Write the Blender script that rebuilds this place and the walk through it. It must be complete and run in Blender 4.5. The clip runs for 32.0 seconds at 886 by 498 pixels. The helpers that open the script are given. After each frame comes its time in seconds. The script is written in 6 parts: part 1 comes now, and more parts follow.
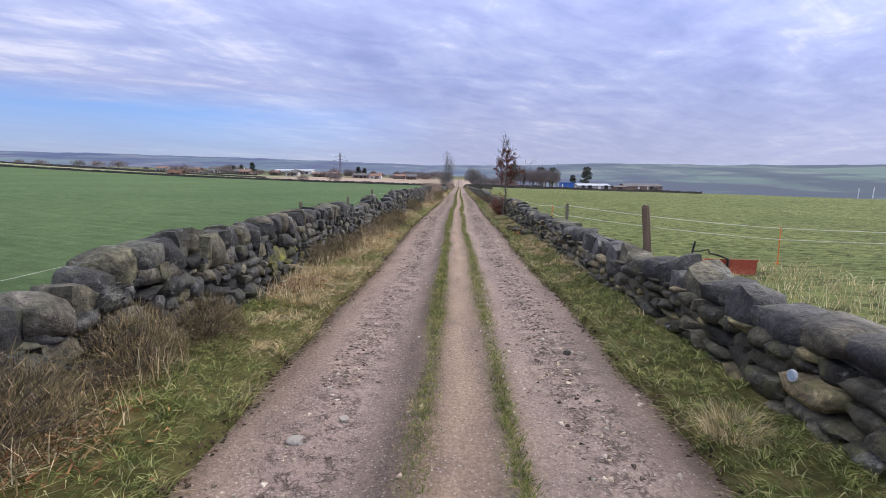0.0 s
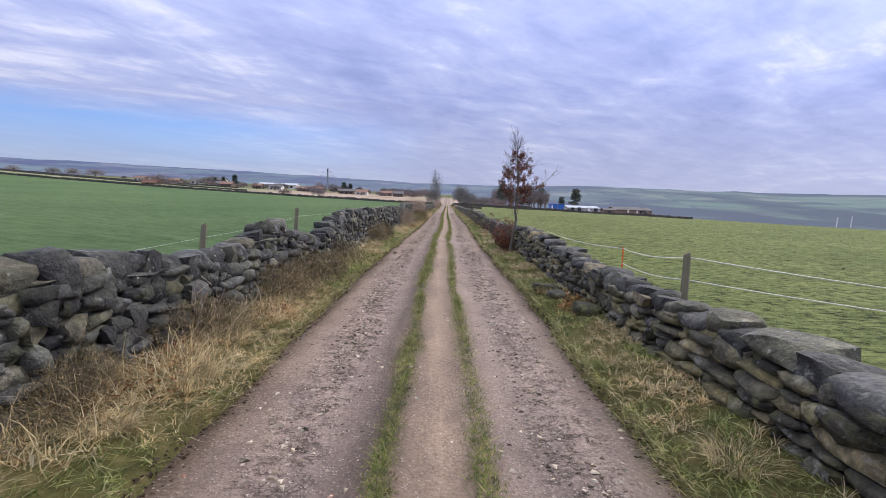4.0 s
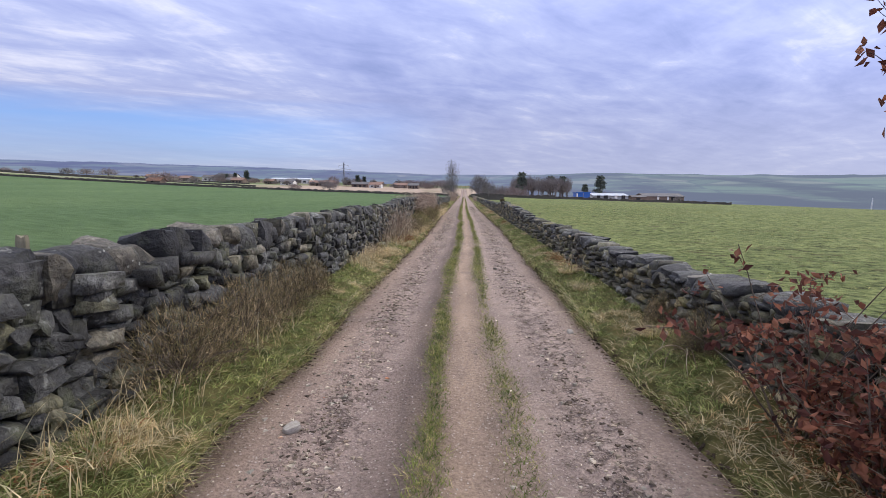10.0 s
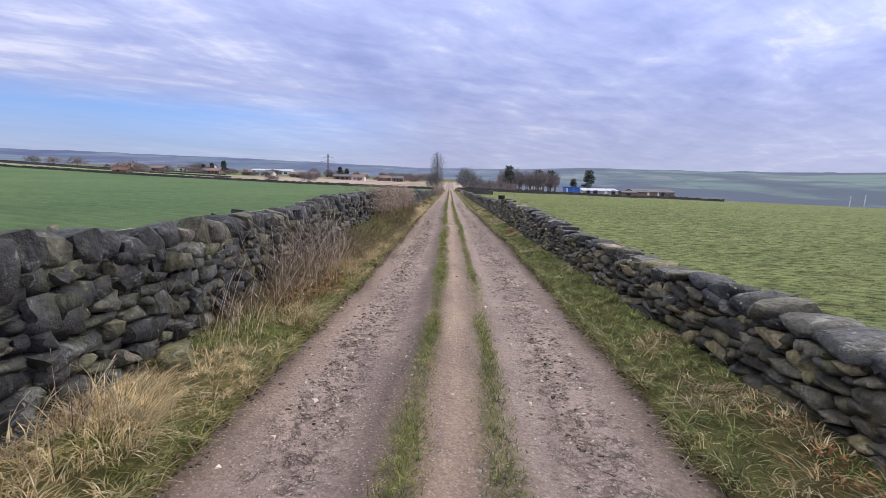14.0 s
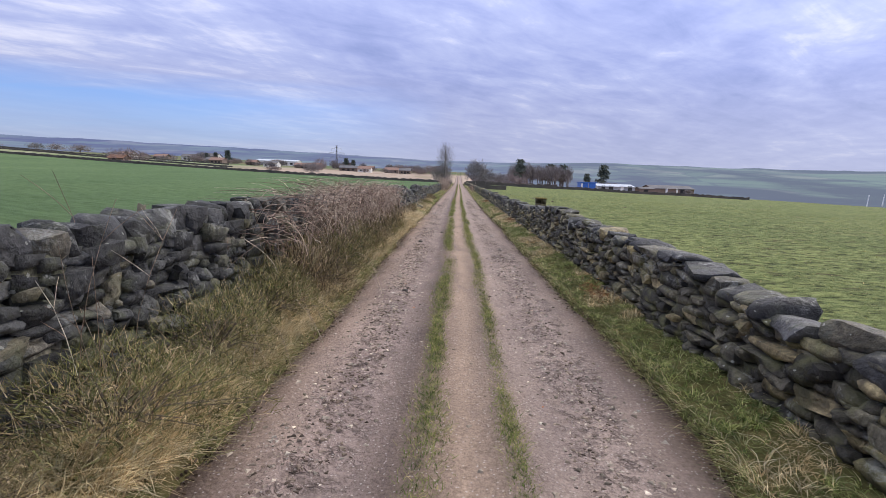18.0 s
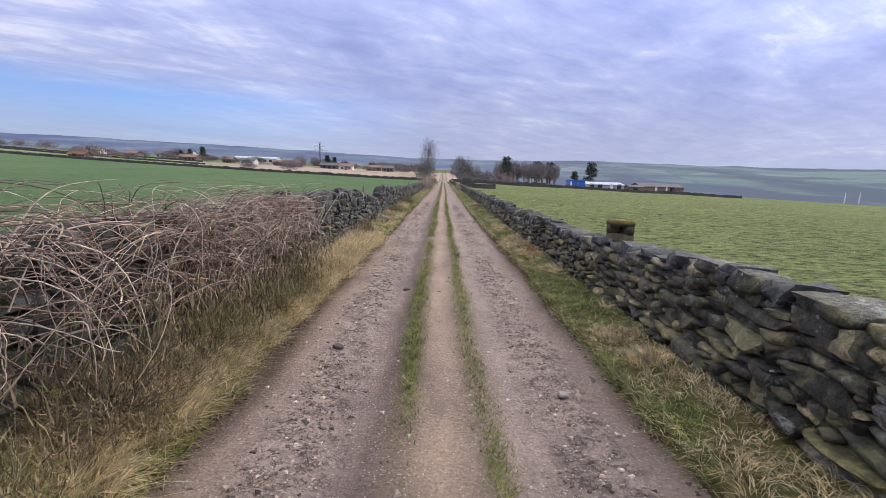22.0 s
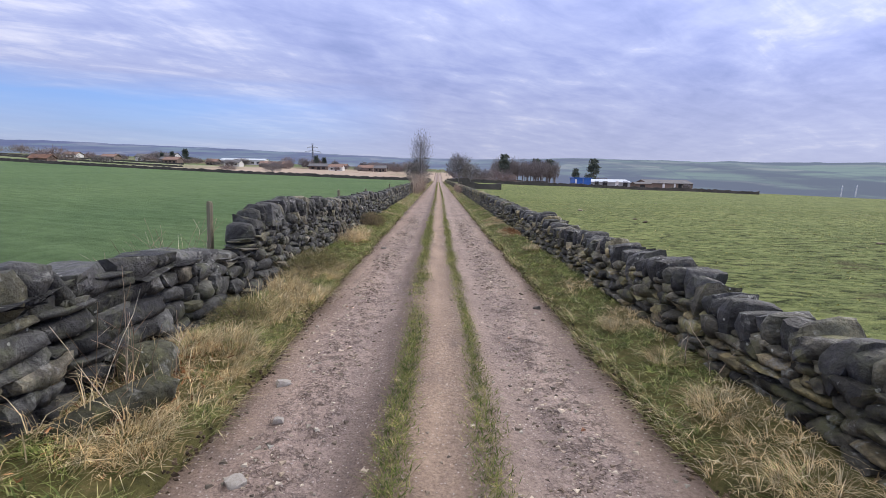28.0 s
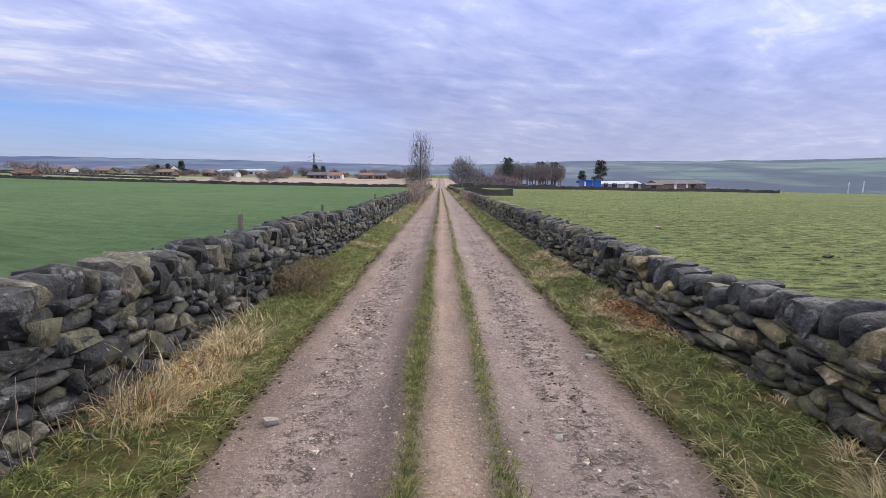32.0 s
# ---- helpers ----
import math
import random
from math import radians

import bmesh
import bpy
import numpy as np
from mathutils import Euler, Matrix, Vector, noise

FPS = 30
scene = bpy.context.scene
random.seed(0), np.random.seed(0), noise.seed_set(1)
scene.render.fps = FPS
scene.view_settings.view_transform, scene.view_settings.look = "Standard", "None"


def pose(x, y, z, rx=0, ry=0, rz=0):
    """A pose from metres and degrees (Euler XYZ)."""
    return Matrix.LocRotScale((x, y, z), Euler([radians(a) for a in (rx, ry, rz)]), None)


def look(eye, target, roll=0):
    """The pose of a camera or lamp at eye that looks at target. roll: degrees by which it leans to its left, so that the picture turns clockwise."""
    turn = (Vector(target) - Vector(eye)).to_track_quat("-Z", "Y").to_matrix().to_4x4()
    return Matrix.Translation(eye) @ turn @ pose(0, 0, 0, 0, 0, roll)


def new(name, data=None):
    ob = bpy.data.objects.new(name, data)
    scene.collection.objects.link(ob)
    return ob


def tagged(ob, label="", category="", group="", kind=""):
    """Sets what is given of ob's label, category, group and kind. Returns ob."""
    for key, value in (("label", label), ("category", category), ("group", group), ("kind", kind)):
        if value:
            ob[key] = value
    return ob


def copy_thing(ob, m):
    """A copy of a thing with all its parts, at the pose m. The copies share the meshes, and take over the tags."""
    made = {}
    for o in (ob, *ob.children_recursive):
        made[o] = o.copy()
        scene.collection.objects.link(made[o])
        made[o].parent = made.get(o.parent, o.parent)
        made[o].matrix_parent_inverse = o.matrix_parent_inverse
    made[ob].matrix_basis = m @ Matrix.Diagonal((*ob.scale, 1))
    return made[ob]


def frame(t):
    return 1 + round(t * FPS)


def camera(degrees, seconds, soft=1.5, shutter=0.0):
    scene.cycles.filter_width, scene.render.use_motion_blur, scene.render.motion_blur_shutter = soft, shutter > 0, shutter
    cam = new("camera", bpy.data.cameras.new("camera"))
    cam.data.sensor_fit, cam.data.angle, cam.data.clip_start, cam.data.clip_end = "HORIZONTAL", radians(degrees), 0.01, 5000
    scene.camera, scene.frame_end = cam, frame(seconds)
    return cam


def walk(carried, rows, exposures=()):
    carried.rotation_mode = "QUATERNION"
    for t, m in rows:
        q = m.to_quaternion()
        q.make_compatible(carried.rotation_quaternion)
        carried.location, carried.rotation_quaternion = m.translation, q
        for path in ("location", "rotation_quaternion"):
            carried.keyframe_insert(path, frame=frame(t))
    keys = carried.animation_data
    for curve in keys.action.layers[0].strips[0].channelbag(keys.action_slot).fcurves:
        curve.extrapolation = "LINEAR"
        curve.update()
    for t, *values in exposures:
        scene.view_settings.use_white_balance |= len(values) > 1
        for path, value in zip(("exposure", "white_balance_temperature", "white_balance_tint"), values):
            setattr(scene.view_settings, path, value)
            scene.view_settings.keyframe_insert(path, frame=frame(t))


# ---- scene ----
cam = camera(85.3, 32.0, soft=0.5)
PATH = [
    (0, (0.079, 0.278, 1.501), (0.014, 2.258, 1.229), 0.4),
    (0.5, (0.073, 1.143, 1.484), (0.007, 3.124, 1.214), 0.7),
    (1, (0.041, 2.045, 1.488), (-0.025, 4.025, 1.211), 0.8),
    (1.5, (0.038, 2.887, 1.491), (-0.016, 4.872, 1.251), 1.4),
    (2, (0.005, 3.692, 1.48), (-0.05, 5.676, 1.232), 2.9),
    (2.5, (0.064, 4.492, 1.472), (0.011, 6.477, 1.241), 2.7),
    (3, (0.069, 5.326, 1.475), (0.026, 7.312, 1.239), 2.9),
    (3.5, (0.112, 6.119, 1.477), (0.083, 8.11, 1.282), 2.4),
    (5.5, (0.01, 10.099, 1.533), (0.038, 12.088, 1.327), 1.6),
    (6, (0.034, 10.984, 1.541), (0.056, 12.973, 1.335), 1.1),
    (6.5, (-0.002, 11.827, 1.559), (0.012, 13.816, 1.342), 0.5),
    (7, (-0.021, 12.713, 1.569), (-0.078, 14.701, 1.357), 0.6),
    (7.5, (-0.057, 13.599, 1.558), (-0.128, 15.586, 1.342), 0.9),
    (8, (-0.05, 14.514, 1.57), (-0.128, 16.499, 1.344), 1.1),
    (8.5, (-0.089, 15.396, 1.572), (-0.177, 17.38, 1.339), 2.5),
    (9, (-0.061, 16.323, 1.557), (-0.147, 18.307, 1.326), 2.7),
    (9.5, (-0.085, 17.269, 1.546), (-0.171, 19.253, 1.309), 2.4),
    (10, (-0.083, 18.335, 1.514), (-0.166, 20.319, 1.28), 0.5),
    (10.5, (-0.11, 19.282, 1.517), (-0.195, 21.266, 1.28), 0.5),
    (11, (-0.074, 20.23, 1.507), (-0.156, 22.215, 1.274), 0.3),
    (11.5, (-0.083, 21.204, 1.497), (-0.159, 23.188, 1.253), 0.2),
    (12, (-0.052, 22.173, 1.504), (-0.108, 24.156, 1.253), 0.2),
    (12.5, (-0.046, 23.232, 1.482), (-0.076, 25.213, 1.209), 0.5),
    (13, (-0.043, 24.178, 1.487), (-0.057, 26.16, 1.22), 0.7),
    (13.5, (-0.092, 25.061, 1.491), (-0.11, 27.045, 1.24), 1.1),
    (15.5, (-0.028, 29.486, 1.545), (-0.064, 31.462, 1.238), 0.8),
    (16, (-0.041, 30.431, 1.559), (-0.086, 32.416, 1.322), 1.3),
    (16.5, (-0.019, 31.399, 1.566), (-0.071, 33.381, 1.303), 1.3),
    (17, (-0.032, 32.34, 1.582), (-0.089, 34.321, 1.312), 0.7),
    (17.5, (-0.026, 33.261, 1.583), (-0.081, 35.247, 1.351), 1.1),
    (18, (-0.072, 34.206, 1.58), (-0.125, 36.185, 1.291), 1.9),
    (18.5, (-0.033, 35.119, 1.575), (-0.064, 37.1, 1.3), 1.8),
    (19, (-0.026, 36.065, 1.556), (-0.04, 38.043, 1.256), 1.0),
    (19.5, (0.022, 36.971, 1.57), (0.016, 38.948, 1.265), 0.3),
    (20, (-0.01, 37.921, 1.582), (-0.012, 39.898, 1.278), 0.3),
    (20.5, (0.024, 38.881, 1.58), (0.027, 40.862, 1.308), 0.2),
    (21, (-0.005, 39.817, 1.589), (0.0, 41.797, 1.304), 1.4),
    (21.5, (0.008, 40.773, 1.602), (0.02, 42.753, 1.316), 1.5),
    (22, (-0.027, 41.711, 1.621), (-0.018, 43.689, 1.325), 1.9),
    (22.5, (-0.009, 42.704, 1.628), (0.005, 44.681, 1.324), 2.0),
    (23, (-0.039, 43.654, 1.658), (-0.024, 45.634, 1.376), 1.2),
    (23.5, (-0.034, 44.633, 1.639), (-0.019, 46.615, 1.372), 1.4),
    (24, (-0.048, 45.528, 1.599), (-0.071, 47.514, 1.357), 1.4),
    (24.5, (-0.1, 46.427, 1.58), (-0.122, 48.4, 1.251), 0.4),
    (25, (-0.175, 47.393, 1.578), (-0.191, 49.366, 1.253), 1.3),
    (25.5, (-0.09, 48.459, 1.572), (-0.098, 50.435, 1.259), 1.6),
    (27.5, (-0.11, 52.802, 1.589), (-0.078, 54.779, 1.289), 1.4),
    (28, (-0.084, 53.771, 1.568), (-0.058, 55.749, 1.271), 1.0),
    (28.5, (-0.117, 54.733, 1.568), (-0.11, 56.71, 1.266), 0.8),
    (29, (-0.073, 55.665, 1.551), (-0.112, 57.654, 1.346), 0.6),
    (29.5, (-0.097, 56.605, 1.52), (-0.154, 58.587, 1.255), 0.4),
    (30, (-0.079, 57.5, 1.523), (-0.143, 59.479, 1.239), -0.9),
    (30.5, (-0.142, 58.417, 1.526), (-0.192, 60.396, 1.24), -0.6),
    (31, (-0.143, 59.36, 1.533), (-0.135, 61.338, 1.243), -0.2),
    (31.5, (-0.157, 60.298, 1.544), (-0.146, 62.278, 1.262), -0.4),
    (32, (-0.126, 61.209, 1.55), (-0.115, 63.19, 1.277), -0.4),
]
walk(cam, [(t, look(eye, target, roll)) for t, eye, target, roll in PATH])

# ---- light: a bright, thinly overcast winter sky with a veiled sun ahead to the side ----
SUN_EL, SUN_AZ = radians(34), radians(52)
world = bpy.data.worlds.new("sky")
scene.world = world
world.use_nodes = True


def math_node(tree, op, a, b=None, clamp=False):
    n = tree.nodes.new("ShaderNodeMath")
    n.operation, n.use_clamp = op, clamp
    for i, v in enumerate((a, b)):
        if v is None:
            continue
        if isinstance(v, (int, float)):
            n.inputs[i].default_value = v
        else:
            tree.links.new(v, n.inputs[i])
    return n.outputs[0]


def ramp_node(tree, fac, stops, smooth=False):
    n = tree.nodes.new("ShaderNodeValToRGB")
    n.color_ramp.interpolation = "EASE" if smooth else "LINEAR"
    while len(n.color_ramp.elements) < len(stops):
        n.color_ramp.elements.new(0.5)
    for e, (p, c) in zip(n.color_ramp.elements, stops):
        e.position, e.color = p, (*c, 1) if len(c) == 3 else c
    tree.links.new(fac, n.inputs[0])
    return n.outputs[0]


def mix_node(tree, fac, a, b, mode="MIX"):
    n = tree.nodes.new("ShaderNodeMix")
    n.data_type, n.blend_type = "RGBA", mode
    for sock, v in ((n.inputs[0], fac), (n.inputs[6], a), (n.inputs[7], b)):
        if isinstance(v, (int, float)):
            sock.default_value = v
        elif isinstance(v, tuple):
            sock.default_value = (*v, 1)
        else:
            tree.links.new(v, sock)
    return n.outputs[2]


def noise_node(tree, vec, scale, detail=4, rough=0.5, distort=0.0):
    n = tree.nodes.new("ShaderNodeTexNoise")
    n.inputs["Scale"].default_value, n.inputs["Detail"].default_value = scale, detail
    n.inputs["Roughness"].default_value, n.inputs["Distortion"].default_value = rough, distort
    if vec is not None:
        tree.links.new(vec, n.inputs["Vector"])
    return n.outputs[0]


def mapping_node(tree, vec, loc=(0, 0, 0), rot=(0, 0, 0), scale=(1, 1, 1)):
    n = tree.nodes.new("ShaderNodeMapping")
    n.inputs["Location"].default_value, n.inputs["Rotation"].default_value, n.inputs["Scale"].default_value = loc, rot, scale
    tree.links.new(vec, n.inputs[0])
    return n.outputs[0]


def build_sky():
    t = world.node_tree
    t.nodes.clear()
    out = t.nodes.new("ShaderNodeOutputWorld")
    bg = t.nodes.new("ShaderNodeBackground")
    sky = t.nodes.new("ShaderNodeTexSky")
    sky.sky_type, sky.sun_disc = "NISHITA", False
    sky.sun_elevation, sky.sun_rotation = SUN_EL, SUN_AZ
    sky.air_density, sky.dust_density, sky.ozone_density = 1.0, 1.0, 2.0
    geo = t.nodes.new("ShaderNodeTexCoord").outputs["Generated"]
    sep = t.nodes.new("ShaderNodeSeparateXYZ")
    t.links.new(geo, sep.inputs[0])
    z = math_node(t, "MAXIMUM", sep.outputs[2], 0.0)
    # clouds lie on a level sheet high above: direction divided by its height
    h = math_node(t, "ADD", z, 0.09)
    comb = t.nodes.new("ShaderNodeCombineXYZ")
    t.links.new(math_node(t, "DIVIDE", sep.outputs[0], h), comb.inputs[0])
    t.links.new(math_node(t, "DIVIDE", sep.outputs[1], h), comb.inputs[1])
    sheet = comb.outputs[0]
    turned = mapping_node(t, sheet, (0, 0, 0), (0, 0, radians(16)), (1, 1, 1))
    rolled = mapping_node(t, turned, (0.7, 0, 0), (0, 0, 0), (1.15, 0.42, 1))
    broad = noise_node(t, rolled, 0.62, 6, 0.6, 0.7)
    cross = mapping_node(t, sheet, (0, 0, 0), (0, 0, radians(-38)), (1, 1, 1))
    ripples = noise_node(t, mapping_node(t, cross, (3, 1, 0), (0, 0, 0), (1.0, 2.2, 1)), 1.7, 6, 0.6, 0.4)
    fine = noise_node(t, sheet, 4.5, 5, 0.6, 0.2)
    tex = math_node(t, "ADD", math_node(t, "MULTIPLY", broad, 0.55), math_node(t, "ADD", math_node(t, "MULTIPLY", ripples, 0.33), math_node(t, "MULTIPLY", fine, 0.12)))
    cloud = ramp_node(t, tex, [(0.36, (0.28, 0.345, 0.65)), (0.46, (0.375, 0.435, 0.765)), (0.54, (0.47, 0.53, 0.84)), (0.64, (0.78, 0.80, 0.99))])
    # lighter and warmer towards the horizon, brighter towards the zenith as under any overcast sky
    lowfac = ramp_node(t, z, [(0.0, (0.9, 0.9, 0.9)), (0.06, (0.55, 0.55, 0.55)), (0.2, (0, 0, 0))])
    cloud = mix_node(t, lowfac, cloud, (0.585, 0.615, 0.82))
    # overhead, out of the haze, the cloud is a plainer white
    white = ramp_node(t, z, [(0.42, (0, 0, 0)), (0.75, (0.9, 0.9, 0.9))])
    cloud = mix_node(t, white, cloud, (0.62, 0.60, 0.58))
    lift = math_node(t, "ADD", math_node(t, "MULTIPLY", math_node(t, "POWER", z, 1.5), 2.3), 0.95)
    # the veiled sun brightens the clouds round it
    sund = t.nodes.new("ShaderNodeVectorMath")
    sund.operation = "DOT_PRODUCT"
    sund.inputs[1].default_value = (math.sin(SUN_AZ) * math.cos(SUN_EL), math.cos(SUN_AZ) * math.cos(SUN_EL), math.sin(SUN_EL))
    t.links.new(geo, sund.inputs[0])
    near = math_node(t, "POWER", math_node(t, "MAXIMUM", sund.outputs["Value"], 0.0), 9.0)
    lift = math_node(t, "ADD", lift, math_node(t, "MULTIPLY", near, 0.55))
    bright = t.nodes.new("ShaderNodeVectorMath")
    bright.operation = "SCALE"
    t.links.new(cloud, bright.inputs[0])
    t.links.new(lift, bright.inputs[3])
    # clear sky shows in long gaps low on the side away from the sun
    clear = t.nodes.new("ShaderNodeVectorMath")
    clear.operation = "SCALE"
    t.links.new(mix_node(t, 1.0, sky.outputs[0], (0.72, 0.86, 1.35), "MULTIPLY"), clear.inputs[0])
    clear.inputs[3].default_value = 0.155
    side = math_node(t, "MULTIPLY", math_node(t, "SUBTRACT", math_node(t, "MULTIPLY", sep.outputs[0], -1.0), 0.02), 2.2, True)
    wave = noise_node(t, mapping_node(t, sheet, (0, 2, 0), (0, 0, radians(25)), (0.35, 1, 1)), 0.9, 5, 0.55, 0.4)
    band = ramp_node(t, math_node(t, "ADD", z, math_node(t, "MULTIPLY", math_node(t, "SUBTRACT", wave, 0.5), 0.10)),
                     [(0.02, (0.25, 0.25, 0.25)), (0.07, (0.55, 0.55, 0.55)), (0.12, (0.95, 0.95, 0.95)), (0.17, (0.0, 0.0, 0.0))])
    gap = math_node(t, "MULTIPLY", band, side, True)
    t.links.new(mix_node(t, gap, bright.outputs[0], clear.outputs[0]), bg.inputs[0])
    bg.inputs[1].default_value = 1.0
    t.links.new(bg.outputs[0], out.inputs[0])


build_sky()
sun_lamp = new("sun", bpy.data.lights.new("sun", "SUN"))
sun_lamp.data.energy, sun_lamp.data.angle, sun_lamp.data.color = 2.1, radians(12), (1.0, 0.92, 0.82)
sun_lamp.matrix_world = look((0, 0, 60), (-math.sin(SUN_AZ) * math.cos(SUN_EL) * 50, -math.cos(SUN_AZ) * math.cos(SUN_EL) * 50, 60 - math.sin(SUN_EL) * 50))
scene.view_settings.exposure = -0.16

# ---- materials ----
def material(name, rough=0.9, spec=0.25):
    m = bpy.data.materials.new(name)
    m.use_nodes = True
    t = m.node_tree
    b = t.nodes["Principled BSDF"]
    b.inputs["Roughness"].default_value = rough
    b.inputs["Specular IOR Level"].default_value = spec
    return m, t, b


def coords(t, which="Object"):
    return t.nodes.new("ShaderNodeTexCoord").outputs[which]


def world_pos(t):
    return t.nodes.new("ShaderNodeNewGeometry").outputs["Position"]


def bump(t, b, height, strength=0.5, distance=0.02):
    n = t.nodes.new("ShaderNodeBump")
    n.inputs["Strength"].default_value, n.inputs["Distance"].default_value = strength, distance
    t.links.new(height, n.inputs["Height"])
    t.links.new(n.outputs[0], b.inputs["Normal"])


def voronoi(t, vec, scale, feature="F1", rand=1.0):
    n = t.nodes.new("ShaderNodeTexVoronoi")
    n.feature = feature
    n.inputs["Scale"].default_value, n.inputs["Randomness"].default_value = scale, rand
    t.links.new(vec, n.inputs["Vector"])
    return n


def stone_material(name, dark, mid, green):
    """Weathered gritstone: each stone its own tone, soot-dark with green algae and pale lichen blots."""
    m, t, b = material(name, 0.66, 0.45)
    p = world_pos(t)
    island = t.nodes.new("ShaderNodeNewGeometry").outputs["Random Per Island"]
    rnd = math_node(t, "FRACT", math_node(t, "ADD", t.nodes.new("ShaderNodeObjectInfo").outputs["Random"], island))
    base = ramp_node(t, rnd, [(0.0, dark), (0.3, tuple(c * 0.55 for c in mid)), (0.55, mid), (0.72, tuple(c * 1.5 for c in mid)), (0.82, (mid[0] * 1.6, mid[1] * 1.55, mid[2] * 0.95)), (0.92, (mid[0] * 2.2, mid[1] * 1.95, mid[2] * 1.35)), (1.0, (mid[0] * 2.9, mid[1] * 2.6, mid[2] * 2.1))])
    grain = noise_node(t, p, 26, 6, 0.65)
    base = mix_node(t, 0.7, base, ramp_node(t, grain, [(0.3, (0.35, 0.35, 0.35)), (0.7, (1.45, 1.45, 1.45))]), "MULTIPLY")
    worn = noise_node(t, mapping_node(t, p, (1, 9, 4)), 8.5, 8, 0.7, 0.6)
    base = mix_node(t, 0.85, base, ramp_node(t, worn, [(0.36, (0.28, 0.28, 0.29)), (0.52, (0.9, 0.9, 0.9)), (0.68, (1.9, 1.9, 1.85))]), "MULTIPLY")
    blotch = noise_node(t, p, 5.5, 4, 0.6, 0.3)
    base = mix_node(t, ramp_node(t, blotch, [(0.5, (0, 0, 0)), (0.66, (0.75, 0.75, 0.75))]), base, green)
    soot = noise_node(t, p, 2.3, 4, 0.6)
    base = mix_node(t, ramp_node(t, soot, [(0.46, (0, 0, 0)), (0.62, (0.6, 0.6, 0.6))]), base, (dark[0] * 0.6, dark[1] * 0.6, dark[2] * 0.65))
    crust = ramp_node(t, noise_node(t, mapping_node(t, p, (7, 2, 5)), 3.6, 7, 0.72, 0.5), [(0.57, (0, 0, 0)), (0.63, (0.6, 0.6, 0.6))])
    base = mix_node(t, math_node(t, "MULTIPLY", crust, ramp_node(t, noise_node(t, p, 34, 5, 0.7), [(0.38, (0.1, 0.1, 0.1)), (0.56, (1, 1, 1))])), base, (0.36, 0.365, 0.34))
    v = voronoi(t, p, 11.0)
    spots = math_node(t, "LESS_THAN", math_node(t, "ADD", v.outputs["Distance"], math_node(t, "MULTIPLY", noise_node(t, p, 40, 3), 0.35)), 0.29)
    patch = ramp_node(t, noise_node(t, p, 1.7, 3), [(0.5, (0, 0, 0)), (0.58, (1, 1, 1))])
    lich = math_node(t, "MULTIPLY", math_node(t, "MULTIPLY", spots, patch), 0.8)
    base = mix_node(t, lich, base, (0.36, 0.37, 0.33))
    t.links.new(base, b.inputs["Base Color"])
    rel = math_node(t, "ADD", math_node(t, "MULTIPLY", noise_node(t, p, 9, 7, 0.62), 1.0), math_node(t, "MULTIPLY", grain, 0.3))
    bump(t, b, rel, 1.0, 0.06)
    return m


def leafy(name, stops, rough=0.7, thin=0.0):
    """Blades and leaves: one tone for each blade, from a ramp."""
    m, t, b = material(name, rough, 0.2)
    rnd = t.nodes.new("ShaderNodeNewGeometry").outputs["Random Per Island"]
    col = ramp_node(t, rnd, stops)
    big = noise_node(t, world_pos(t), 1.4, 3, 0.5)
    col = mix_node(t, 0.6, col, ramp_node(t, big, [(0.3, (0.7, 0.72, 0.7)), (0.7, (1.25, 1.2, 1.15))]), "MULTIPLY")
    tuft = noise_node(t, world_pos(t), 12.0, 2, 0.5)
    col = mix_node(t, 0.85, col, ramp_node(t, tuft, [(0.34, (0.55, 0.58, 0.58)), (0.66, (1.6, 1.54, 1.42))]), "MULTIPLY")
    t.links.new(col, b.inputs["Base Color"])
    if thin:
        through_light = t.nodes.new("ShaderNodeBsdfTranslucent")
        t.links.new(col, through_light.inputs[0])
        both = t.nodes.new("ShaderNodeMixShader")
        both.inputs[0].default_value = thin
        t.links.new(b.outputs[0], both.inputs[1])
        t.links.new(through_light.outputs[0], both.inputs[2])
        t.links.new(both.outputs[0], t.nodes["Material Output"].inputs[0])
    return m


STONE_L = stone_material("gritstone_dark", (0.021, 0.022, 0.025), (0.10, 0.101, 0.098), (0.11, 0.116, 0.066))
STONE_R = stone_material("gritstone_mossy", (0.022, 0.021, 0.018), (0.145, 0.133, 0.098), (0.16, 0.16, 0.07))
COPE = stone_material("gritstone_sooty", (0.018, 0.019, 0.022), (0.074, 0.074, 0.076), (0.078, 0.082, 0.058))
GRASS_GREEN = leafy("verge_grass_green", [(0, (0.09, 0.13, 0.045)), (0.4, (0.205, 0.265, 0.09)), (0.75, (0.36, 0.40, 0.165)), (1, (0.64, 0.61, 0.38))], 0.55, 0.48)
GRASS_STRIP = leafy("lane_grass", [(0, (0.08, 0.115, 0.03)), (0.45, (0.15, 0.195, 0.058)), (0.75, (0.27, 0.27, 0.115)), (1, (0.42, 0.35, 0.20))], 0.65, 0.35)
GRASS_DEAD = leafy("dead_grass", [(0, (0.27, 0.195, 0.11)), (0.3, (0.48, 0.39, 0.235)), (0.7, (0.66, 0.57, 0.385)), (1, (0.82, 0.76, 0.59))], 0.6, 0.45)
HEATHER = leafy("brown_heather", [(0, (0.055, 0.04, 0.03)), (0.35, (0.135, 0.105, 0.07)), (0.65, (0.19, 0.17, 0.08)), (0.88, (0.30, 0.23, 0.15)), (1, (0.55, 0.45, 0.32))])
